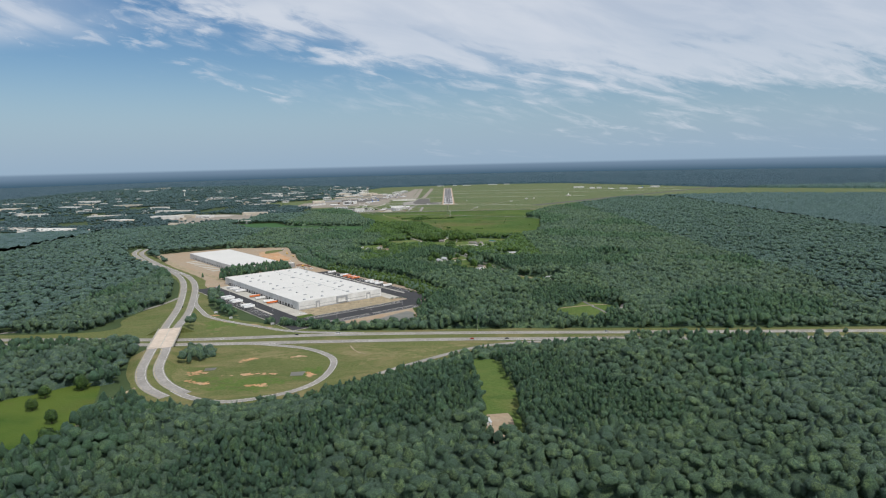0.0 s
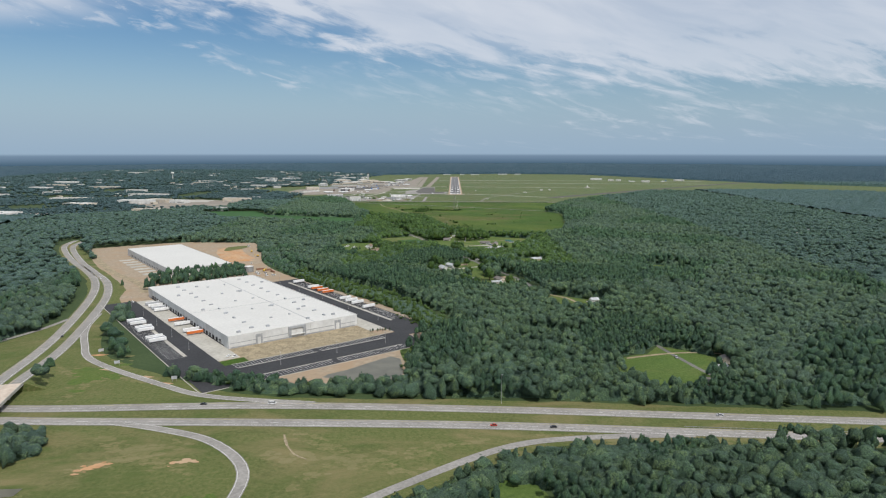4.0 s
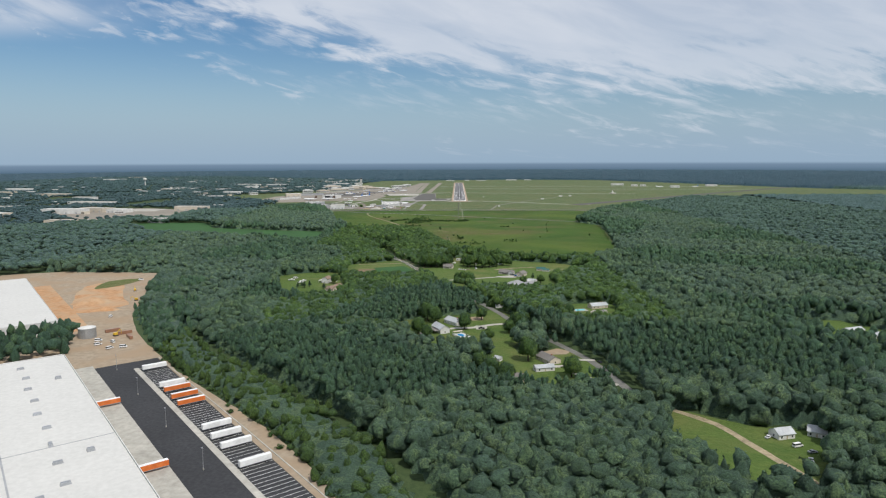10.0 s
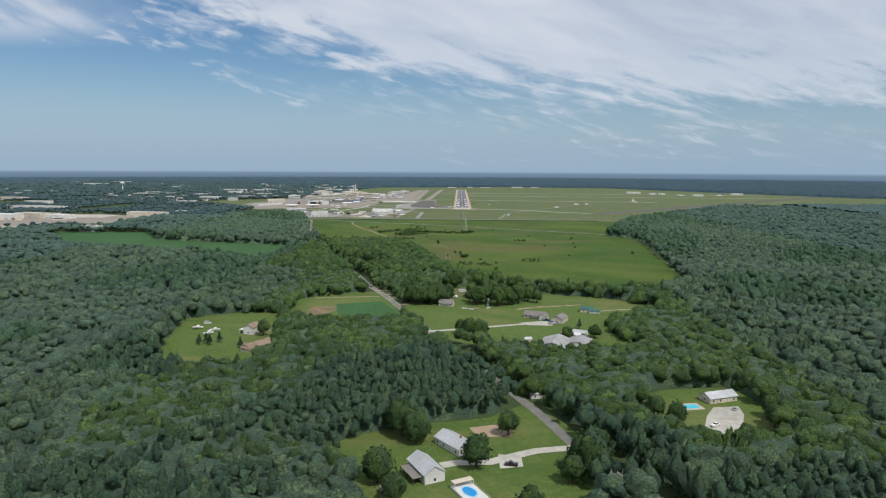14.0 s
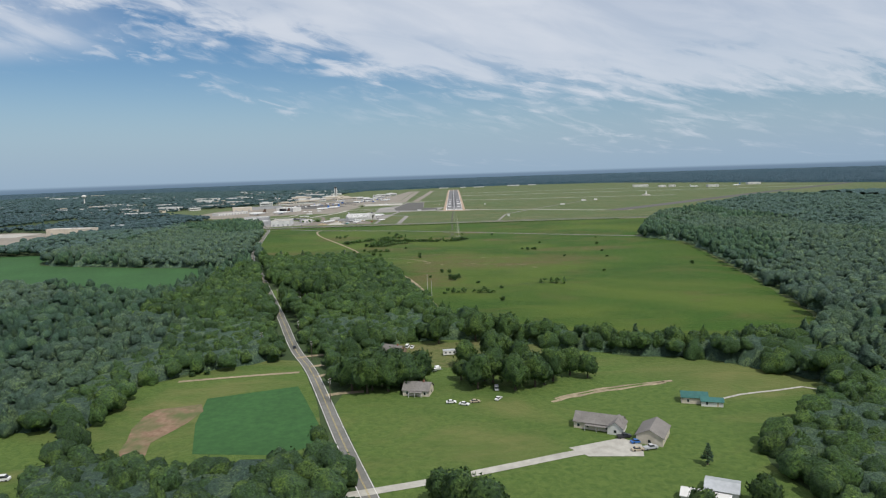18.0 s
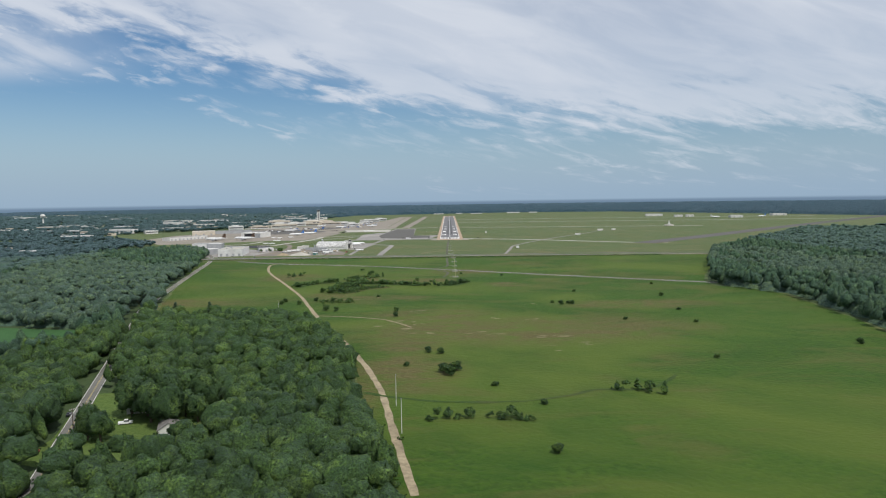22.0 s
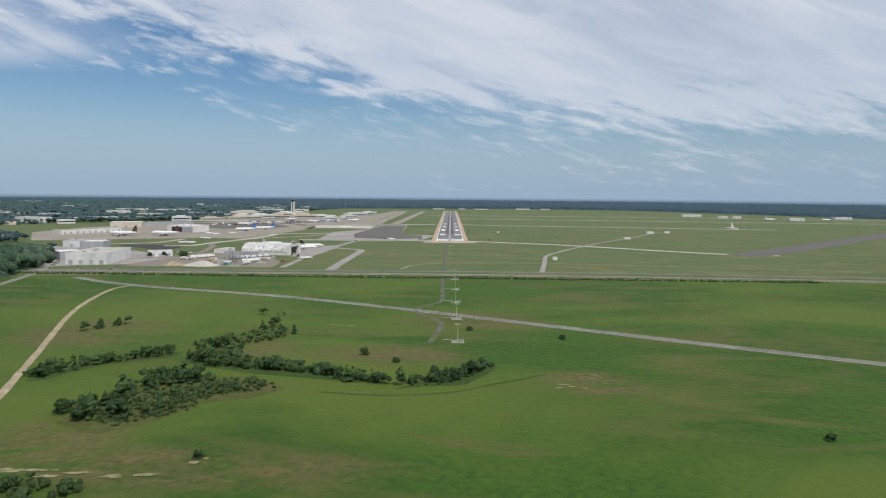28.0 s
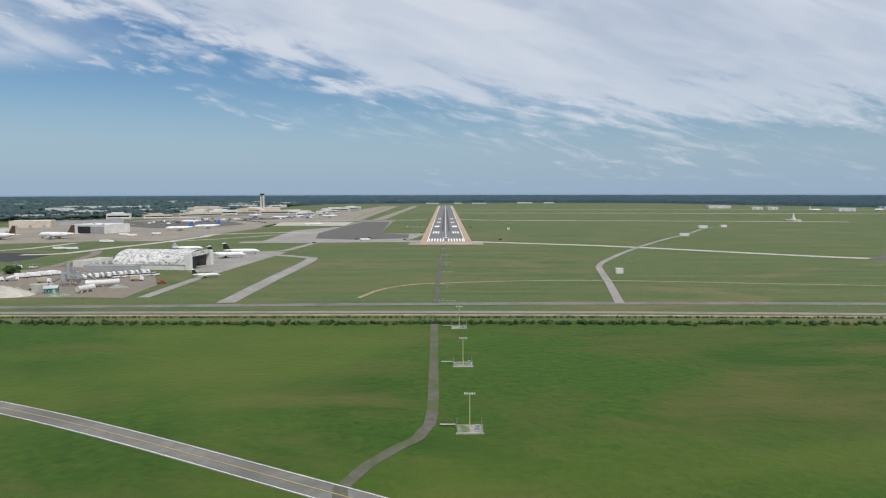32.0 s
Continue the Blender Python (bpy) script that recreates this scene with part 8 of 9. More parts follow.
part("hopper", tube(bmesh.new(), 6, -5, 2, 5, 0.8, 2.6, 4), STEEL, plant)
put(heap("gravel_heap", "large heap of pale sand at the concrete plant", 40, 22, 5.5, CONCRETE, 4), -256, -390, 0)
put(heap("gravel_heap", "heap of pale sand at the concrete plant", 24, 14, 4, SAND, 5), -286, -388, 20)
repeat(heap("rubble_heap", "low heap of grey rubble in the plant yard", 12, 8, 2.2, GRAVEL, 6), [(-226, -344, 30, 0.15), (-250, -352, 70, 0.15), (-266, -366, 0, 0.15), (-222, -392, 10, 0.15), (-204, -360, 0, 0.15)])
for x, y, l, a in ((-213, -380, 11, 70), (-215, -357, 19, 30)):
    t = thing("storage_tank", "lying grey storage tank at the concrete plant", "tank", pose(x, y, 0.2, 0, 0, a))
    bm = tube(bmesh.new(), 0, 0, -l / 2, l / 2, 1.8, 1.8, 14)
    bm.transform(pose(0, 0, 2.6, 0, 90, 0))
    part("shell", bm, WALL_GREY, t)
    for s_ in (-1, 0, 1):
        part("saddle", boxes((s_ * l * 0.36 - 0.4, s_ * l * 0.36 + 0.4, -1.5, 1.5, 0, 1.4)), CONCRETE, t)
    part("walkway", boxes((-l * 0.4, l * 0.4, -0.4, 0.4, 4.42, 4.55)), STEEL, t)
put(flat_block("low flat-roofed metal shed behind the plant yard", 31, 12, 4.2, WALL_WHITE, CONCRETE, "shed", 4, 0), -285, -237, 80, 0.2)
put(flat_block("long low open-fronted shed behind the plant yard", 40, 7, 3.4, TRIM_GREY, WALL_WHITE, "shed", 6, 0), -252, -272, 0, 0.2)
put(gable_house("shed", "small green-sided shed at the plant yard", "shed", 7, 5, 3, 1.2, GREEN_PAINT, METAL_ROOF, 2, False), -232, -382, 20, 0.2)
put(flat_block("grey block-walled office at the plant yard", 8, 8, 4, CONCRETE, CONCRETE, "shed", 1, 0), -241, -378, 25, 0.2)


def work_truck(label, paint_mat, long=8.5, box=True):
    """A lorry along x, its cab at +x."""
    ob = thing("lorry", label, "truck", group="parked lorries")
    part("cab", prism(bmesh.new(), [(long / 2 - 2.1, 0.6), (long / 2, 0.6), (long / 2, 1.7), (long / 2 - 0.5, 2.7), (long / 2 - 2.1, 2.8)], -1.15, 1.15), WHITE_PAINT, ob)
    part("windscreen", boxes((long / 2 - 0.34, long / 2 - 0.2, -1.0, 1.0, 1.75, 2.35)), GLASS_DARK, ob)
    if box:
        part("box", boxes((-long / 2, long / 2 - 2.3, -1.2, 1.2, 1.0, 3.4, 0.05)), paint_mat, ob)
    else:
        bm = tube(bmesh.new(), 0, 0, -2.4, 2.4, 0.8, 1.15, 10)
        bm.transform(pose(-1.0, 0, 2.2, 0, 80, 0))
        part("drum", bm, paint_mat, ob)
    part("chassis", boxes((-long / 2, long / 2 - 0.3, -0.5, 0.5, 0.6, 1.0)), STEEL, ob)
    for x in (-long / 2 + 1.2, long / 2 - 1.2):
        for s_ in (-1, 1):
            part("wheel", disc(bmesh.new(), x, s_ * 1.0, 0.5, 0.5, 0.35), TYRE, ob)
    return ob


ROW = [(-246 + i * 2.9, -322 + i * 2.4, 128) for i in range(12)]
repeat(work_truck("white box lorry parked in a row at the plant yard", WHITE_PAINT), ROW[::2] + [(-292, -316, 20), (-287, -311, 24), (-283, -305, 26), (-279, -300, 24)])
repeat(work_truck("concrete mixer lorry parked in a row at the plant yard", WALL_GREY, 8.5, False), ROW[1::2] + [(-290, -330, 60), (-298, -333, 30)])
repeat(car("van", WHITE_PAINT, "white van parked in the plant yard"), [(-206 - i * 4.2, -302 - i * 2.6, 60) for i in range(6)])
put(car("pickup", RED, "red pickup truck in the plant yard"), -184, -343, 0, 0.25)
repeat(work_truck("sand-coloured lorry in the plant yard", SAND_PAINT, 8), [(-262, -340, 15), (-206, -330, 10), (-250, -368, 60)])
tree_small = bush(6.5, 6, "dense dark rounded tree beside the white hall", 31)
repeat(tree_small, [(-331, -306, 0), (-345, -313, 70), (-356, -290, 20)])
put(bush(4.2, 13, "broad dark bush at the yard's edge", 32), -316, -290, 0, 0.1)

STEP_ROOF = mat("grey_flat_roof", (0.20, 0.20, 0.20), (0.34, 0.335, 0.32), 5, 0.9, big=30)
# cargo halls by the road
put(flat_block("large grey cargo hall with a flat roof", 40, 74, 11, WALL_GREY, CONCRETE, "cargo_hall", 4, 4), -380, -356, 8, 0.15)
put(flat_block("dark open-fronted hangar with a pale roof", 28, 30, 10, TRIM_GREY, WALL_WHITE, "cargo_hall", 2, 0), -466, -206, 8, 0.15)
put(flat_block("grey flat-roofed hall beside the hangars", 44, 34, 8, WALL_GREY, STEP_ROOF, "cargo_hall", 2, 2), -500, -170, 8, 0.15)
put(flat_block("low white hall beside the lot", 26, 13, 6, WALL_WHITE, METAL_ROOF, "cargo_hall", 3, 1), -342, -294, 32, 0.15)
put(flat_block("dark open-fronted hangar with a pale roof", 30, 26, 9, TRIM_GREY, WALL_WHITE, "cargo_hall", 2, 0), -426, -338, -40, 0.15)
put(flat_block("long low white freight shed", 116, 26, 7, WALL_WHITE, SHINGLE, "freight_shed", 10, 4), -658, 122, 63, 0.1)
cargo_hangar = put(flat_block("white cargo hangar with one tall door open", 56, 50, 12, WALL_WHITE, WALL_WHITE, "hangar", 0, 2), -502, 190, -15, 0.1)
# the doorway's inner shade is a near-black panel on the closed wall
part("door_opening", boxes((-18, 4, -25.1, -24.9, 0, 10)), DARK, cargo_hangar, "near-black panel standing for the shade in an open doorway")
for x in (8, 16, 24):
    part("door_leaf", boxes((x - 3.8, x + 3.8, -25.2, -25.0, 0, 10)), TRIM_GREY, cargo_hangar)
put(flat_block("pale hangar beside the cargo apron", 60, 40, 11, WALL_TAN, WALL_WHITE, "hangar", 3, 2), -690, 330, 20, 0.1)
put(flat_block("long dark-roofed freight hall beside the apron", 120, 30, 8, TRIM_GREY, SHINGLE, "freight_shed", 8, 3), -640, 400, 30, 0.1)
for x, y in ((-440, -300), (-448, -292), (-330, -262), (-322, -256), (-338, -250)):
    put(car("van", WHITE_PAINT, "white van parked beside the cargo halls"), x, y, 30, 0.2)

# terminal and tower
tower = thing("control_tower", "slim pale control tower with a dark glazed cab", "tower", pose(-520, 1100, 0.1))
for x in (-3.2, 3.2):
    part("shaft", boxes((x - 1.9, x + 1.9, -3.5, 3.5, 0, 48)), WALL_WHITE, tower)
# shade of the gap between the shafts, painted onto a solid core
part("stair_core", boxes((-1.3, 1.3, -2, 2, 0, 48)), DARK, tower, "core coloured near-black as the shade between the shafts")
part("cab", tube(bmesh.new(), 0, 0, 48, 53, 5, 6.5, 8), GLASS_DARK, tower)
part("cab_roof", tube(bmesh.new(), 0, 0, 53, 54.2, 7, 6.5, 8), TRIM_GREY, tower)
for x, y, w, d, h, a, m, rf in ((-590, 800, 110, 30, 8, 50, WALL_TAN, STEP_ROOF), (-560, 870, 70, 34, 12, 40, WALL_WHITE, CONCRETE), (-520, 905, 80, 40, 9, 8, WALL_TAN, STEP_ROOF), (-440, 930, 70, 26, 10, 12, WALL_TAN, CONCRETE), (-400, 960, 90, 22, 8, 30, WALL_WHITE, STEP_ROOF),
                                (-350, 850, 60, 14, 7, 55, WALL_GREY, CONCRETE), (-320, 1010, 100, 18, 7, 75, WALL_WHITE, STEP_ROOF), (-330, 1215, 80, 20, 8, 5, WALL_WHITE, CONCRETE), (-300, 1330, 90, 22, 9, 70, WALL_GREY, WALL_WHITE), (-640, 690, 60, 26, 8, 35, WALL_TAN, STEP_ROOF),
                                (-700, 640, 46, 30, 12, 20, WALL_GREY, CONCRETE), (-480, 1010, 60, 30, 14, 20, WALL_TAN, CONCRETE), (-620, 900, 60, 30, 11, 30, WALL_WHITE, STEP_ROOF), (-690, 1180, 90, 40, 12, 10, WALL_GREY, STEP_ROOF), (-560, 1180, 70, 40, 10, 20, WALL_WHITE, ROOF_WHITE), (-650, 1000, 80, 40, 16, 15, WALL_TAN, CONCRETE)):
    hall = put(flat_block("pale stepped terminal building with a dark window band", w, d, h, m, rf, "terminal_building", 0, 4), x, y, a, 0.1)
    part("window_band", boxes((-w / 2 + 2, w / 2 - 2, -d / 2 - 0.1, -d / 2, h * 0.45, h * 0.72)), GLASS_DARK, hall)
    part("upper_storey", boxes((-w * 0.3, w * 0.2, -d * 0.2, d * 0.35, h + 0.2, h + 3.4)), m, hall)
    part("ground_doors", boxes((-w / 2 + 3, w / 2 - 3, -d / 2 - 0.1, -d / 2, 0.2, 3.0)), TRIM_GREY, hall)
arch = thing("terminal_hall", "arched tan terminal hall with a glazed front", "building", pose(-515, 960, 0.1, 0, 0, 4))
bm = prism(bmesh.new(), [(-38, 0), (38, 0), (38, 8)] + [(38 * math.cos(math.pi * i / 12), 8 + 9 * math.sin(math.pi * i / 12)) for i in range(1, 12)] + [(-38, 8)], -22, 22)
bmesh.ops.recalc_face_normals(bm, faces=bm.faces)
part("hall", bm, WALL_TAN, arch)
part("glass_front", boxes((-28, 28, -22.2, -22.0, 2, 11)), GLASS_DARK, arch)
for x in (-18, -6, 6, 18):
    part("mullion", boxes((x - 0.4, x + 0.4, -22.4, -22.2, 2, 11)), WALL_WHITE, arch)
roof = thing("lot_canopy", "long flat pale canopy on posts over a dark car park", "canopy", pose(-566, 540, 0.1, 0, 0, 18.5))
part("roof_slab", boxes((-72, 72, -7, 7, 7.2, 8.0)), WALL_WHITE, roof)
for i in range(13):
    part("post", boxes((-70 + i * 11.6, -69.4 + i * 11.6, -0.3, 0.3, 0, 7.2)), STEEL, roof)


def ramp_vehicle(label, m, long, high):
    ob = thing("ramp_vehicle", label, "vehicle", group="ramp vehicles")
    part("body", boxes((-long / 2, long / 2 - 1.4, -1.1, 1.1, 0.5, high, 0.06)), m, ob)
    part("cab", boxes((long / 2 - 1.3, long / 2, -1.0, 1.0, 0.4, min(high, 2.1), 0.06)), m, ob)
    part("wheels", boxes((-long / 2 + 0.6, -long / 2 + 1.4, -1.15, 1.15, 0, 0.8), (long / 2 - 1.6, long / 2 - 0.8, -1.05, 1.05, 0, 0.8)), TYRE, ob)
    return ob


kinds = [("white box-bodied ramp truck on the apron", WHITE_PAINT, 7, 3.2), ("dark baggage tug on the apron", DARK, 5, 1.8), ("blue ramp truck on the apron", BLUE, 6, 2.6), ("silver car parked before the terminal", SILVER, 4.6, 1.5)]
for k, kind in enumerate(kinds):
    n = 18
    t = rng.random(n)
    px_, py_ = -560 + 270 * t + rng.uniform(-30, 30, n), 480 + 330 * t + rng.uniform(-130, 60, n)
    repeat(ramp_vehicle(*kind), [(float(a), float(b), float(c), 0.3) for a, b, c in zip(px_, py_, rng.uniform(0, 360, n))])
repeat(ramp_vehicle("white cargo loader on the cargo apron", WHITE_PAINT, 12, 2.6), [(-402, 6, 5, 0.2), (-396, 2, 5, 0.2), (-398, -92, 8, 0.2), (-384, -94, 8, 0.2), (-420, 110, 30, 0.3), (-440, 130, 30, 0.3), (-400, 140, 10, 0.3), (-97, 23, 4, 0.3), (-234, 404, 40, 0.3), (-226, 410, 10, 0.3), (-244, 398, 0, 0.3)])
repeat(ramp_vehicle("dark service cart on the apron", DARK, 4, 1.6), [(-300, 330 + i * 14, 40 * i, 0.3) for i in range(5)] + [(-340 - i * 9, 470 + i * 12, 30 * i, 0.3) for i in range(10)])
repeat(jet("white airliner parked at the terminal", 36, 32, WHITE_PAINT, SILVER), [(-360, 658, 170, 0.3), (-264, 727, 175, 0.3), (-446, 771, 160, 0.3), (-300, 900, 120, 0.3), (-480, 470, 190, 0.3)])

# far hangars east
for x, y, w, d, h in ((914, 1436, 88, 40, 14), (976, 1300, 40, 30, 12), (1022, 1296, 36, 30, 12), (1138, 1112, 56, 40, 14), (1400, 1300, 70, 40, 12), (380, 2380, 90, 30, 8), (500, 2400, 60, 30, 7), (-60, 2320, 70, 20, 6), (60, 2340, 40, 20, 6), (160, 2330, 80, 24, 5)):
    put(flat_block("pale hangar on the far side of the airfield", w * 0.8, d, h * 0.62, WALL_WHITE, STEP_ROOF, "hangar", 2, 0, "far hangars"), x, y, -8, 0.1)
put(jet("white airliner before the far hangars", 40, 36, WHITE_PAINT, SILVER), 1060, 1120, 10, 0.25)
put(jet("white airliner before the far hangars", 40, 36, WHITE_PAINT, BLUE), 1250, 1130, 200, 0.25)
put(flat_block("long low white building in the eastern woods", 90, 24, 6, WALL_WHITE, METAL_ROOF, "industrial_building", 4, 2), 800, -1330, -20, 0.1)
put(flat_block("low pale building in the eastern woods", 50, 30, 6, WALL_WHITE, METAL_ROOF, "industrial_building", 3, 2), 850, -1370, -20, 0.1)
patch("eastern_lot", [(740, -1310), (860, -1300), (900, -1390), (780, -1370)], 0.3, CONCRETE, "pale lot in the eastern woods", "yard", smooth=False)

# ---- town ----
TOWN_A = [(-1520, -900, 250, 70), (-1340, -985, 150, 90), (-1880, -215, 130, 50), (-2280, 245, 90, 40), (-2620, 830, 180, 45), (-2020, 330, 110, 50), (-2070, 560, 110, 30), (-2200, 860, 120, 40), (-1450, -365, 160, 45), (-1270, -640, 100, 50),
          (-1250, -180, 160, 40), (-1130, -534, 120, 40), (-960, -830, 70, 30), (-990, -500, 60, 40), (-1440, 112, 90, 30), (-805, -432, 100, 26)]
TOWN_B = [(-1490, 1080, 110, 60), (-975, 195, 80, 30), (-1710, 370, 120, 40), (-2600, 2500, 100, 60), (-3080, 3120, 120, 60), (-2780, 3250, 130, 50), (-1220, 1440, 110, 50), (-1110, 1120, 60, 40), (-1210, 1450, 90, 40), (-1060, 1440, 120, 40),
          (-732, -815, 45, 25), (-1400, 800, 100, 40), (-930, 680, 70, 30), (-1070, 1370, 60, 40), (-1075, -470, 90, 40), (-700, 1500, 90, 40), (-640, 1700, 80, 30), (-820, 1900, 110, 40), (-900, 900, 70, 40), (-1000, 500, 80, 30)]
for k, (x, y, w, d) in enumerate(TOWN_A + TOWN_B):
    put(flat_block("low white-roofed industrial hall at the edge of the town" if k % 3 else "low pale-roofed hall with a tan wall in the town", w, d, 8 + k % 4 * 1.5, WALL_WHITE if k % 3 else WALL_TAN, ROOF_WHITE if k % 2 else CONCRETE, "industrial_hall", 4, 2, "town halls"), x, y, -20 + (k * 37) % 30, 0.1)
for x, y, w, d in ((-1000, -420, 190, 90), (-1180, -330, 160, 60), (-960, -760, 90, 60), (-1300, -960, 260, 130), (-2000, 450, 200, 120), (-1480, 1150, 150, 90)):
    patch("paved_lot", [(x - w / 2, y - d / 2), (x + w / 2, y - d / 2), (x + w / 2, y + d / 2), (x - w / 2, y + d / 2)], 0.3, CONCRETE, "pale paved lot in the town", "yard", smooth=False)
small = [flat_block("small pale town building among trees", 26, 14, 6, WALL_WHITE, CONCRETE, "town_building", 0, 1, "town buildings"), flat_block("small white town building among trees", 36, 18, 9, WALL_WHITE, ROOF_WHITE, "town_building", 0, 1, "town buildings"),
         flat_block("small tan town building among trees", 20, 16, 7, WALL_TAN, CONCRETE, "town_building", 0, 0, "town buildings")]
for ob, w, d, h in zip(small, (26, 36, 20), (14, 18, 16), (6, 9, 7)):
    part("window_band", boxes((-w / 2 + 1, w / 2 - 1, -d / 2 - 0.1, -d / 2, h * 0.4, h * 0.7)), GLASS_DARK, ob)
tx, ty = rng.uniform(-3000, -560, 900), rng.uniform(-600, 3000, 900)
dense = (inside(tx, ty, CITY)) & ~inside(tx, ty, BIG_FIELD) & (rng.random(900) < np.where((tx > -1500) & (ty > 300), 0.5, 0.16))
tx, ty = tx[dense], ty[dense]
for k, ob in enumerate(small):
    repeat(ob, [(float(x), float(y), float(a), 0.1) for x, y, a in zip(tx[k::3], ty[k::3], rng.uniform(-40, 40, len(tx[k::3])))])
signal = thing("crossing_signal", "railway crossing signal with dark lamps on a steel post", "signal", group="crossing signals")
part("post", tube(bmesh.new(), 0, 0, 0, 5, 0.12, 0.1, 6), STEEL, signal)
part("lamp_board", boxes((-0.9, 0.9, -0.15, 0.1, 3.4, 4.4)), BLACK, signal)
part("gate_box", boxes((-0.4, 0.4, -0.4, 0.4, 0, 1.2)), SILVER, signal)
part("cross_sign", boxes((-0.9, 0.9, -0.12, 0.0, 4.6, 4.9)), WHITE_PAINT, signal)
repeat(signal, [(-356, -440, 0, 0.2), (-337, -441, 0, 0.2), (-319, -440, 0, 0.2), (-313, -462, 0, 0.2), (-372, -458, 0, 0.2)])

wt = thing("water_tower", "white bulb-shaped water tower over the trees", "water tower", pose(-1870, 1500, 0))
part("stem", tube(bmesh.new(), 0, 0, 0, 32, 3.5, 2.2, 12), WALL_WHITE, wt)
prof = [(2.2, 30), (8, 34), (11, 38), (11, 41), (8, 45), (3, 47.5)]
bm = bmesh.new()
for (r0, z0), (r1, z1) in zip(prof, prof[1:]):
    tube(bm, 0, 0, z0, z1, r0, r1, 16)
part("bulb", bm, WALL_WHITE, wt)

# ---- single trees, bushes and scrub ----
oak_a = tree("oak", 15, 13, "large rounded deep green tree in a yard", 11)
oak_b = tree("oak", 12, 10, "rounded deep green tree in a yard", 12)
oak_c = tree("oak", 18, 15, "tall spreading deep green tree", 13)
pale_a = tree("light", 11, 10, "light green rounded tree in a yard", 14)
pine_a = tree("pine", 16, 8, "tall dark pine with a ragged crown", 15)
pine_b = tree("pine", 8, 4.5, "small dark cone-shaped conifer on a lawn", 16)


def spots_of(text):
    return [(float(a), float(b), (i * 67) % 360, 0.1) for i, (a, b) in enumerate(p.split(",") for p in text.split())]


repeat(oak_a, spots_of("63,-1934 70,-1944 8,-1932 14,-1944 24,-1958 -2,-1817 -42,-1832 -29,-1793 42,-1819 50,-1808 -50,-1476 -38,-1470 -63,-1435 3,-1446 24,-1434 -135,-1220 -2,-1600 56,-1465 -350,-2560 -395,-2640 6,-1606 32,-1448 -52,-1408"))
repeat(oak_b, spots_of("62,-1806 74,-1814 86,-1806 70,-1826 96,-1814 108,-1820 84,-1824 120,-1822 98,-1768 90,-1758 146,-1768 150,-1756 14,-1783 -157,-1602 -41,-1778 -44,-1480 -30,-1476 12,-1470 41,-1479 -150,-1240 -118,-1221 -8,-1594 -330,-2640 -372,-2580 -34,-1848 36,-1830 -22,-1470 -54,-1466 -140,-1250 28,-1474 64,-1470 -410,-2620 -390,-2655 -110,-1228"))
repeat(oak_c, spots_of("44,-1908 -36,-1786 -128,-1214 -21,-1474 -60,-1410 18,-1438 46,-1826 -44,-1462 -13,-1396 10,-1392 30,-1396 -112,-1214 -300,-2692 -46,-1484 -36,-1482 -28,-1480 -40,-1474 -32,-1468 -54,-1480 -48,-1470 16,-1474 26,-1486 36,-1482 46,-1474 8,-1482 -120,-1234 -142,-1220 -130,-1228"))
repeat(pale_a, spots_of("6,-1475 0,-1468 17,-1854 -146,-1248 -66,-1428 -365,-2610 70,-1608 92,-1600 -30,-1456"))
repeat(pine_a, spots_of("-215,-998 -188,-999 2,-1367 52,-1402 101,-1423 163,-1432"))
repeat(oak_b, spots_of("-8,-1355 10,-1377 27,-1391 44,-1397 61,-1403 77,-1410 95,-1424 112,-1429 130,-1434 152,-1431 176,-1428 205,-1430"))
repeat(oak_a, spots_of("19,-1383 52,-1402 86,-1417 121,-1429 163,-1432"))
repeat(pine_b, spots_of("-163,-1637 -191,-1627 -187,-1631 -183,-1623 -195,-1630  86,-1570"))
bush_a = bush(3.6, 5, "round dark bush alone in the meadow", 21)
bush_b = bush(2.2, 3.6, "low dark bush in the meadow", 22)
bush_c = bush(5.5, 7, "large dense dark bush in the meadow", 23)
repeat(bush_a, spots_of("-47,-962 94,-937 104,-937 -125,-902 -110,-902 -137,-920 -16,-1108 -8,-1112 37,-1267 -153,-917 193,-897 -119,-977 -39,-759 -45,-986 -70,-1451 -62,-1448 -98,-956 250,-1100 -153,-905"))
repeat(bush_b, spots_of("-95,-903 210,-814 184,-971 178,-1024 -27,-1139 101,-932 88,-928 -23,-771 20,-1180 130,-1010 60,-720 12,-700 40,-1210 -70,-880 120,-860 150,-1130 -66,-1450 -146,-1449 -139,-1446"))
repeat(bush_c, spots_of("-107,-953 -6,-1154 -130,-845 -2,-1160 1,-1150"))


def scrub(name, label, lines, spread, size, material, per=2.2):
    """Thickets of low shrubs along the plan's lines."""
    cs, rs = [], []
    for pts in lines:
        for q in curve_through(pts, per):
            for _ in range(3):
                r = rng.uniform(0.5, 1.0) * size
                cs.append((q.x + rng.normal(0, spread), q.y + rng.normal(0, spread * 0.6), r * 0.5))
                rs.append((r, r, r * rng.uniform(0.7, 1.2)))
    v, f, facing = clumped(np.array(cs), np.array(rs), 9)
    v[:, 2] = np.maximum(v[:, 2], 0.05)
    return tagged(new(name, mesh_arrays(name, v, f, material, True, facing)), label, "scrub", kind="stuff")


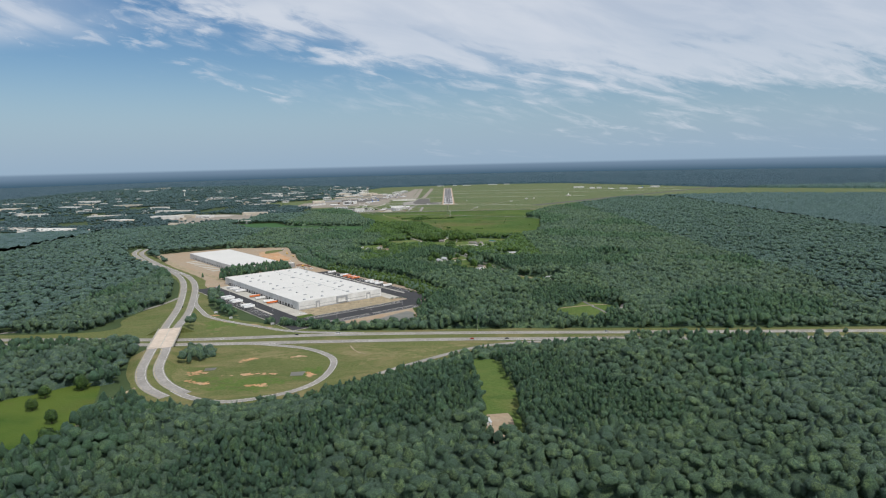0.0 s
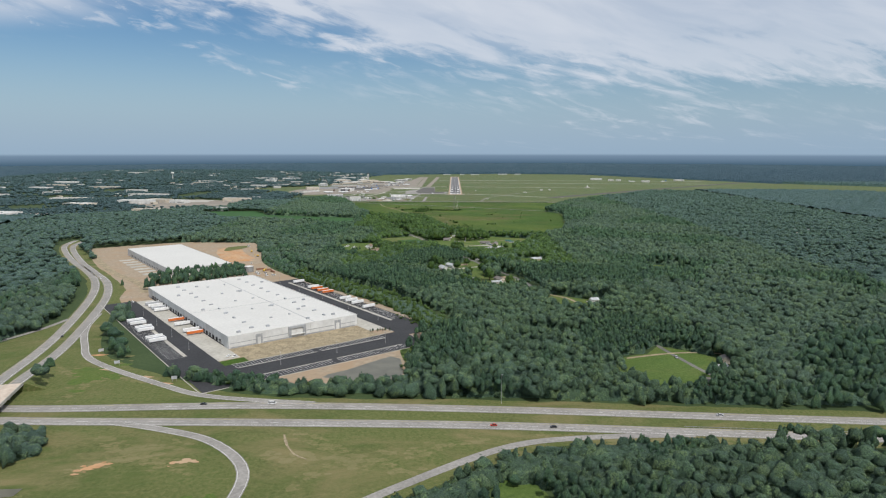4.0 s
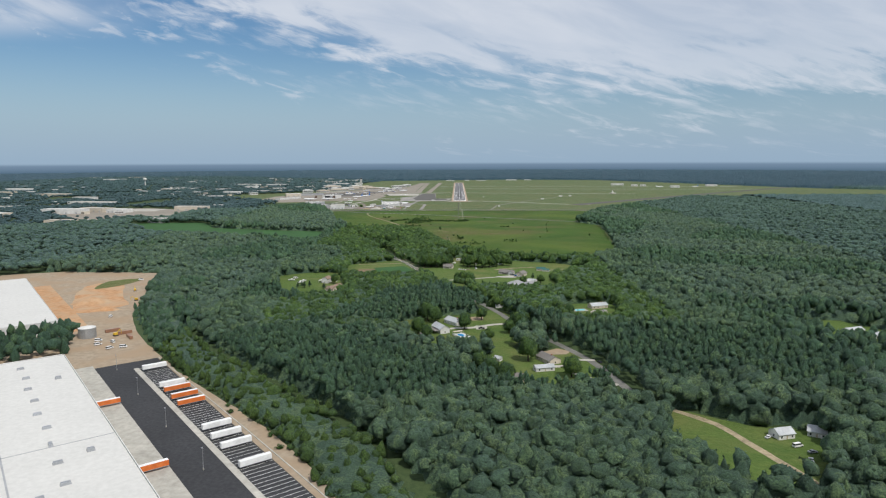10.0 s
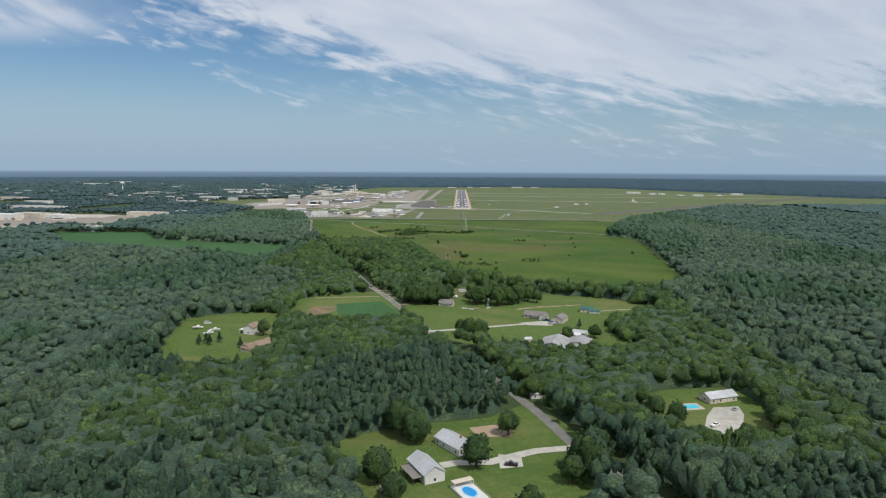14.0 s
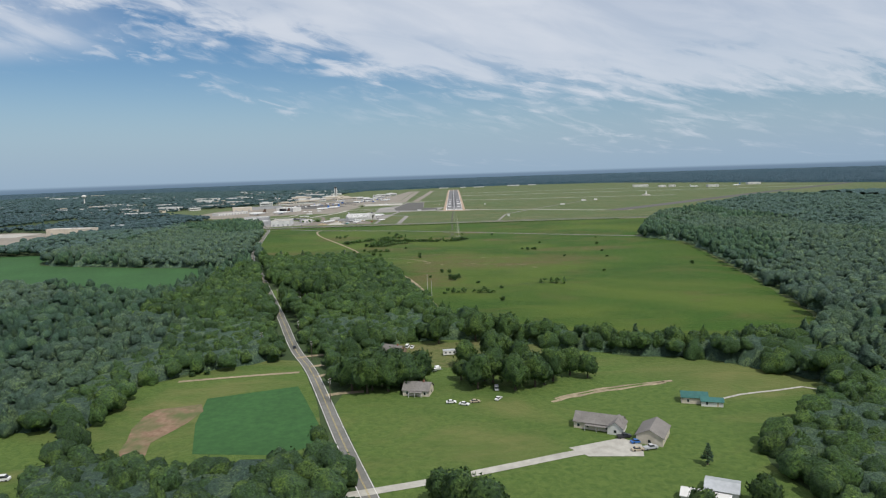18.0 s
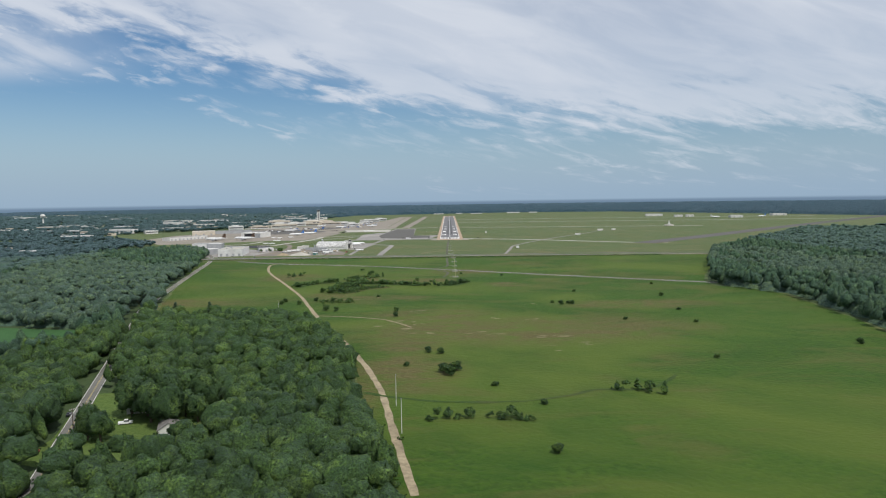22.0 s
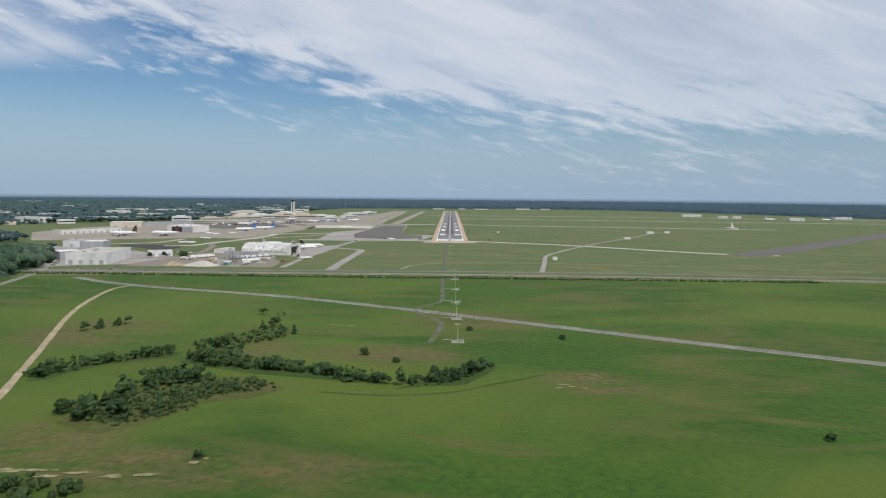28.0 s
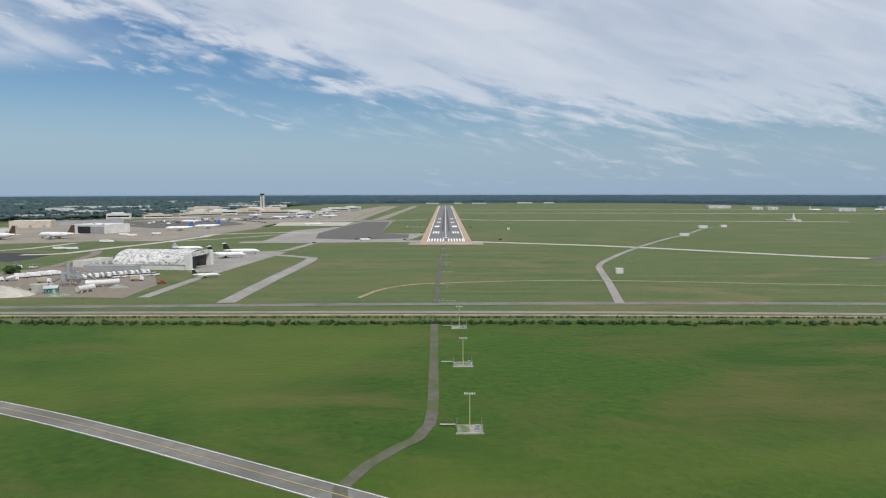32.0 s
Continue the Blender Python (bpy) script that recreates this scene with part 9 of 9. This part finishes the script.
def copse(name, label, lines, tall, material, gap=2.6, spread=1.5, spire=0.4):
    """A row of small trees and shrubs of uneven height along the plan's lines."""
    pts = [(q.x + rng.normal(0, spread), q.y + rng.normal(0, spread * 0.7)) for line in lines for q in curve_through(line, gap) if rng.random() < 0.85]
    p = np.array(pts)
    n = len(p)
    h = rng.uniform(tall[0], tall[1], n) * rng.choice([0.6, 1.0, 1.25], n)
    w = h * rng.uniform(0.7, 1.3, n)
    slim = rng.random(n) < spire
    a = crowns(p[~slim, 0], p[~slim, 1], h[~slim], w[~slim], 9, V20, F20, 14)
    b = spires(p[slim, 0], p[slim, 1], h[slim] * 1.25, w[slim] * 0.8, 8)
    v, f = np.concatenate([a[0], b[0]]), np.concatenate([a[1], b[1] + len(a[0])])
    facing = np.concatenate([a[2], b[2]])
    v[:, 2] = np.maximum(v[:, 2], 0.1)
    return tagged(new(name, mesh_arrays(name, v, f, material, False)), label, "scrub", kind="stuff")


def thicket(name, label, outline, step, tall, material, leaves=14):
    """A stretch of the meadow grown over with shrubs and small trees."""
    o = np.array(outline)
    x, y = scatter(o[:, 0].min(), o[:, 0].max(), o[:, 1].min(), o[:, 1].max(), step, lambda a, b: inside(a, b, outline) & (rng.random(len(a)) < 0.8))
    n = len(x)
    h = rng.uniform(tall[0], tall[1], n) * rng.choice([0.55, 0.8, 1.0, 1.3], n)
    p = planted(x, y, h, np.maximum(h * rng.uniform(0.8, 1.3, n), 1.4), BROAD[2] + SPIRE[2][:1])
    i = rng.integers(0, len(p[0]), leaves * n)
    q = sprays_at(p[0][i], p[2][i], rng.uniform(0.12, 0.34, (len(i), 1)))
    v = np.concatenate([p[0], q[0]])
    v[:, 2] = np.maximum(v[:, 2], 0.1)
    return tagged(new(name, mesh_arrays(name, v, np.concatenate([p[1], q[1] + len(p[0])]), material, True, np.concatenate([p[2], q[2]]))), label, "scrub", kind="stuff")


thicket("shrub_bank", "bank of dark shrubs and small trees above the marshy hollow", [(-124, -744), (-104, -728), (-86, -712), (-84, -722), (-98, -740), (-96, -768), (-56, -783), (-26, -798), (-26, -805), (-58, -793), (-100, -779), (-116, -762)], 3.0, (1.7, 3.7), LEAF)
thicket("shrub_bank", "low dark shrubs along the hollow's western side", [(-174, -800), (-172, -774), (-150, -768), (-134, -752), (-130, -758), (-146, -778), (-162, -786), (-166, -804)], 3.0, (1.4, 3.2), LEAF)
thicket("shrub_bank", "dark shrubs along a bend of the hollow", [(-18, -808), (-8, -796), (6, -788), (19, -772), (22, -778), (8, -796), (-4, -806)], 2.6, (1.6, 3.4), LEAF)
thicket("marsh_shrubs", "mixed shrubs filling the marshy hollow", [(-130, -834), (-121, -811), (-114, -797), (-92, -800), (-76, -802), (-64, -811), (-80, -822), (-98, -838), (-111, -855), (-123, -852)], 3.0, (1.0, 2.6), LEAF)
thicket("marsh_shrubs", "light green shrubs beside the sandy track", [(-123, -900), (-108, -896), (-92, -900), (-86, -914), (-104, -914), (-116, -918)], 3.0, (1.2, 2.8), LEAF_LIGHT)
copse("meadow_scrub", "rows of small dark trees and shrubs along hollows of the meadow",
      [[(-166, -803), (-160, -789), (-149, -778), (-140, -771), (-128, -761)], [(-124, -743), (-111, -746), (-109, -727), (-100, -714), (-85, -716)], [(-115, -770), (-102, -781), (-80, -785), (-64, -788), (-52, -791), (-36, -799)], [(-16, -806), (-6, -801), (4, -798), (17, -776)],
       [(-44, -800), (-26, -804)], [(-197, -713), (-190, -705), (-183, -693)], [(-98, -695), (-88, -712)], [(-113, -661), (-102, -660)], [(75, -1190), (88, -1192), (96, -1196)], [(-12, -1230), (10, -1226), (34, -1232)], [(-104, -778), (-90, -780), (-70, -787)], [(4, -798), (10, -788)]], (2.4, 5.0), LEAF, 1.9)
copse("thicket", "wide thicket of dark shrubs and small trees in a hollow of the meadow", [[(-122, -852), (-123, -843), (-120, -830), (-120, -813), (-113, -804), (-98, -802)], [(-120, -849), (-110, -845)], [(-114, -812), (-100, -806)]], (2.8, 5.6), LEAF, 1.9)
copse("light_thicket", "light green young trees in the thicket", [[(-98, -842), (-90, -836)], [(-116, -770), (-108, -774)]], (2.5, 4.0), LEAF_LIGHT, 2.2, 0.8, 0.2)
scrub("thicket_floor", "low dense shrubs filling the thicket's hollow", [[(-116, -848), (-104, -836), (-92, -824), (-74, -810)], [(-112, -836), (-100, -820), (-84, -806)], [(-108, -852), (-94, -840)]], 3.4, 1.0, LEAF, 1.2)
scrub("hedge", "long low hedge of dark shrubs beside the railway", [[(-420, -470), (-300, -470), (-200, -472), (-100, -474), (0, -473), (100, -475), (200, -476), (330, -478)]], 2.6, 1.3, LEAF, 2.6)
scrub("ditch_reeds", "thin line of rank weeds along the railway ditch", [[(-420, -458), (-200, -459), (0, -459), (200, -462), (330, -466)]], 0.8, 0.7, LEAF, 3.0)
scrub("weeds", "rank green weeds along the wood's edge", [[(-100, -1046), (-66, -1130), (-46, -1220), (-20, -1316)], [(-14, -1324), (24, -1378), (60, -1398), (98, -1416), (132, -1428), (196, -1420)], [(-234, -1004), (-184, -1010), (-128, -1024), (-100, -1044)]], 4, 1.6, LEAF_LIGHT, 3.0)
scrub("site_weeds", "young light green trees along the warehouse site", [[(-40, -2150), (-92, -2052), (-226, -1902)], [(-38, -2230), (-40, -2330)], [(-36, -2335), (-120, -2344), (-190, -2330)]], 5, 2.2, LEAF_LIGHT, 3.0)
tx = thing("mast", "thin white mast at the edge of the meadow", "mast", pose(-27, -1210, 0.1))
part("pole", tube(bmesh.new(), 0, 0, 0, 14, 0.16, 0.1, 6), WALL_WHITE, tx)
part("lamp", tube(bmesh.new(), 0, 0, 14, 14.5, 0.25, 0.2, 6), STEEL, tx)
repeat(tx, [(-27, -1210, 0, 0.1), (-138, -987, 0, 0.1), (-22, -1245, 0, 0.1)])

# ---- bring the whole model to its scale ----
for me in bpy.data.meshes:
    me.transform(Matrix.Scale(K, 4))
for ob in scene.objects:
    if ob.type in {"MESH", "EMPTY"}:
        ob.location = ob.location * K
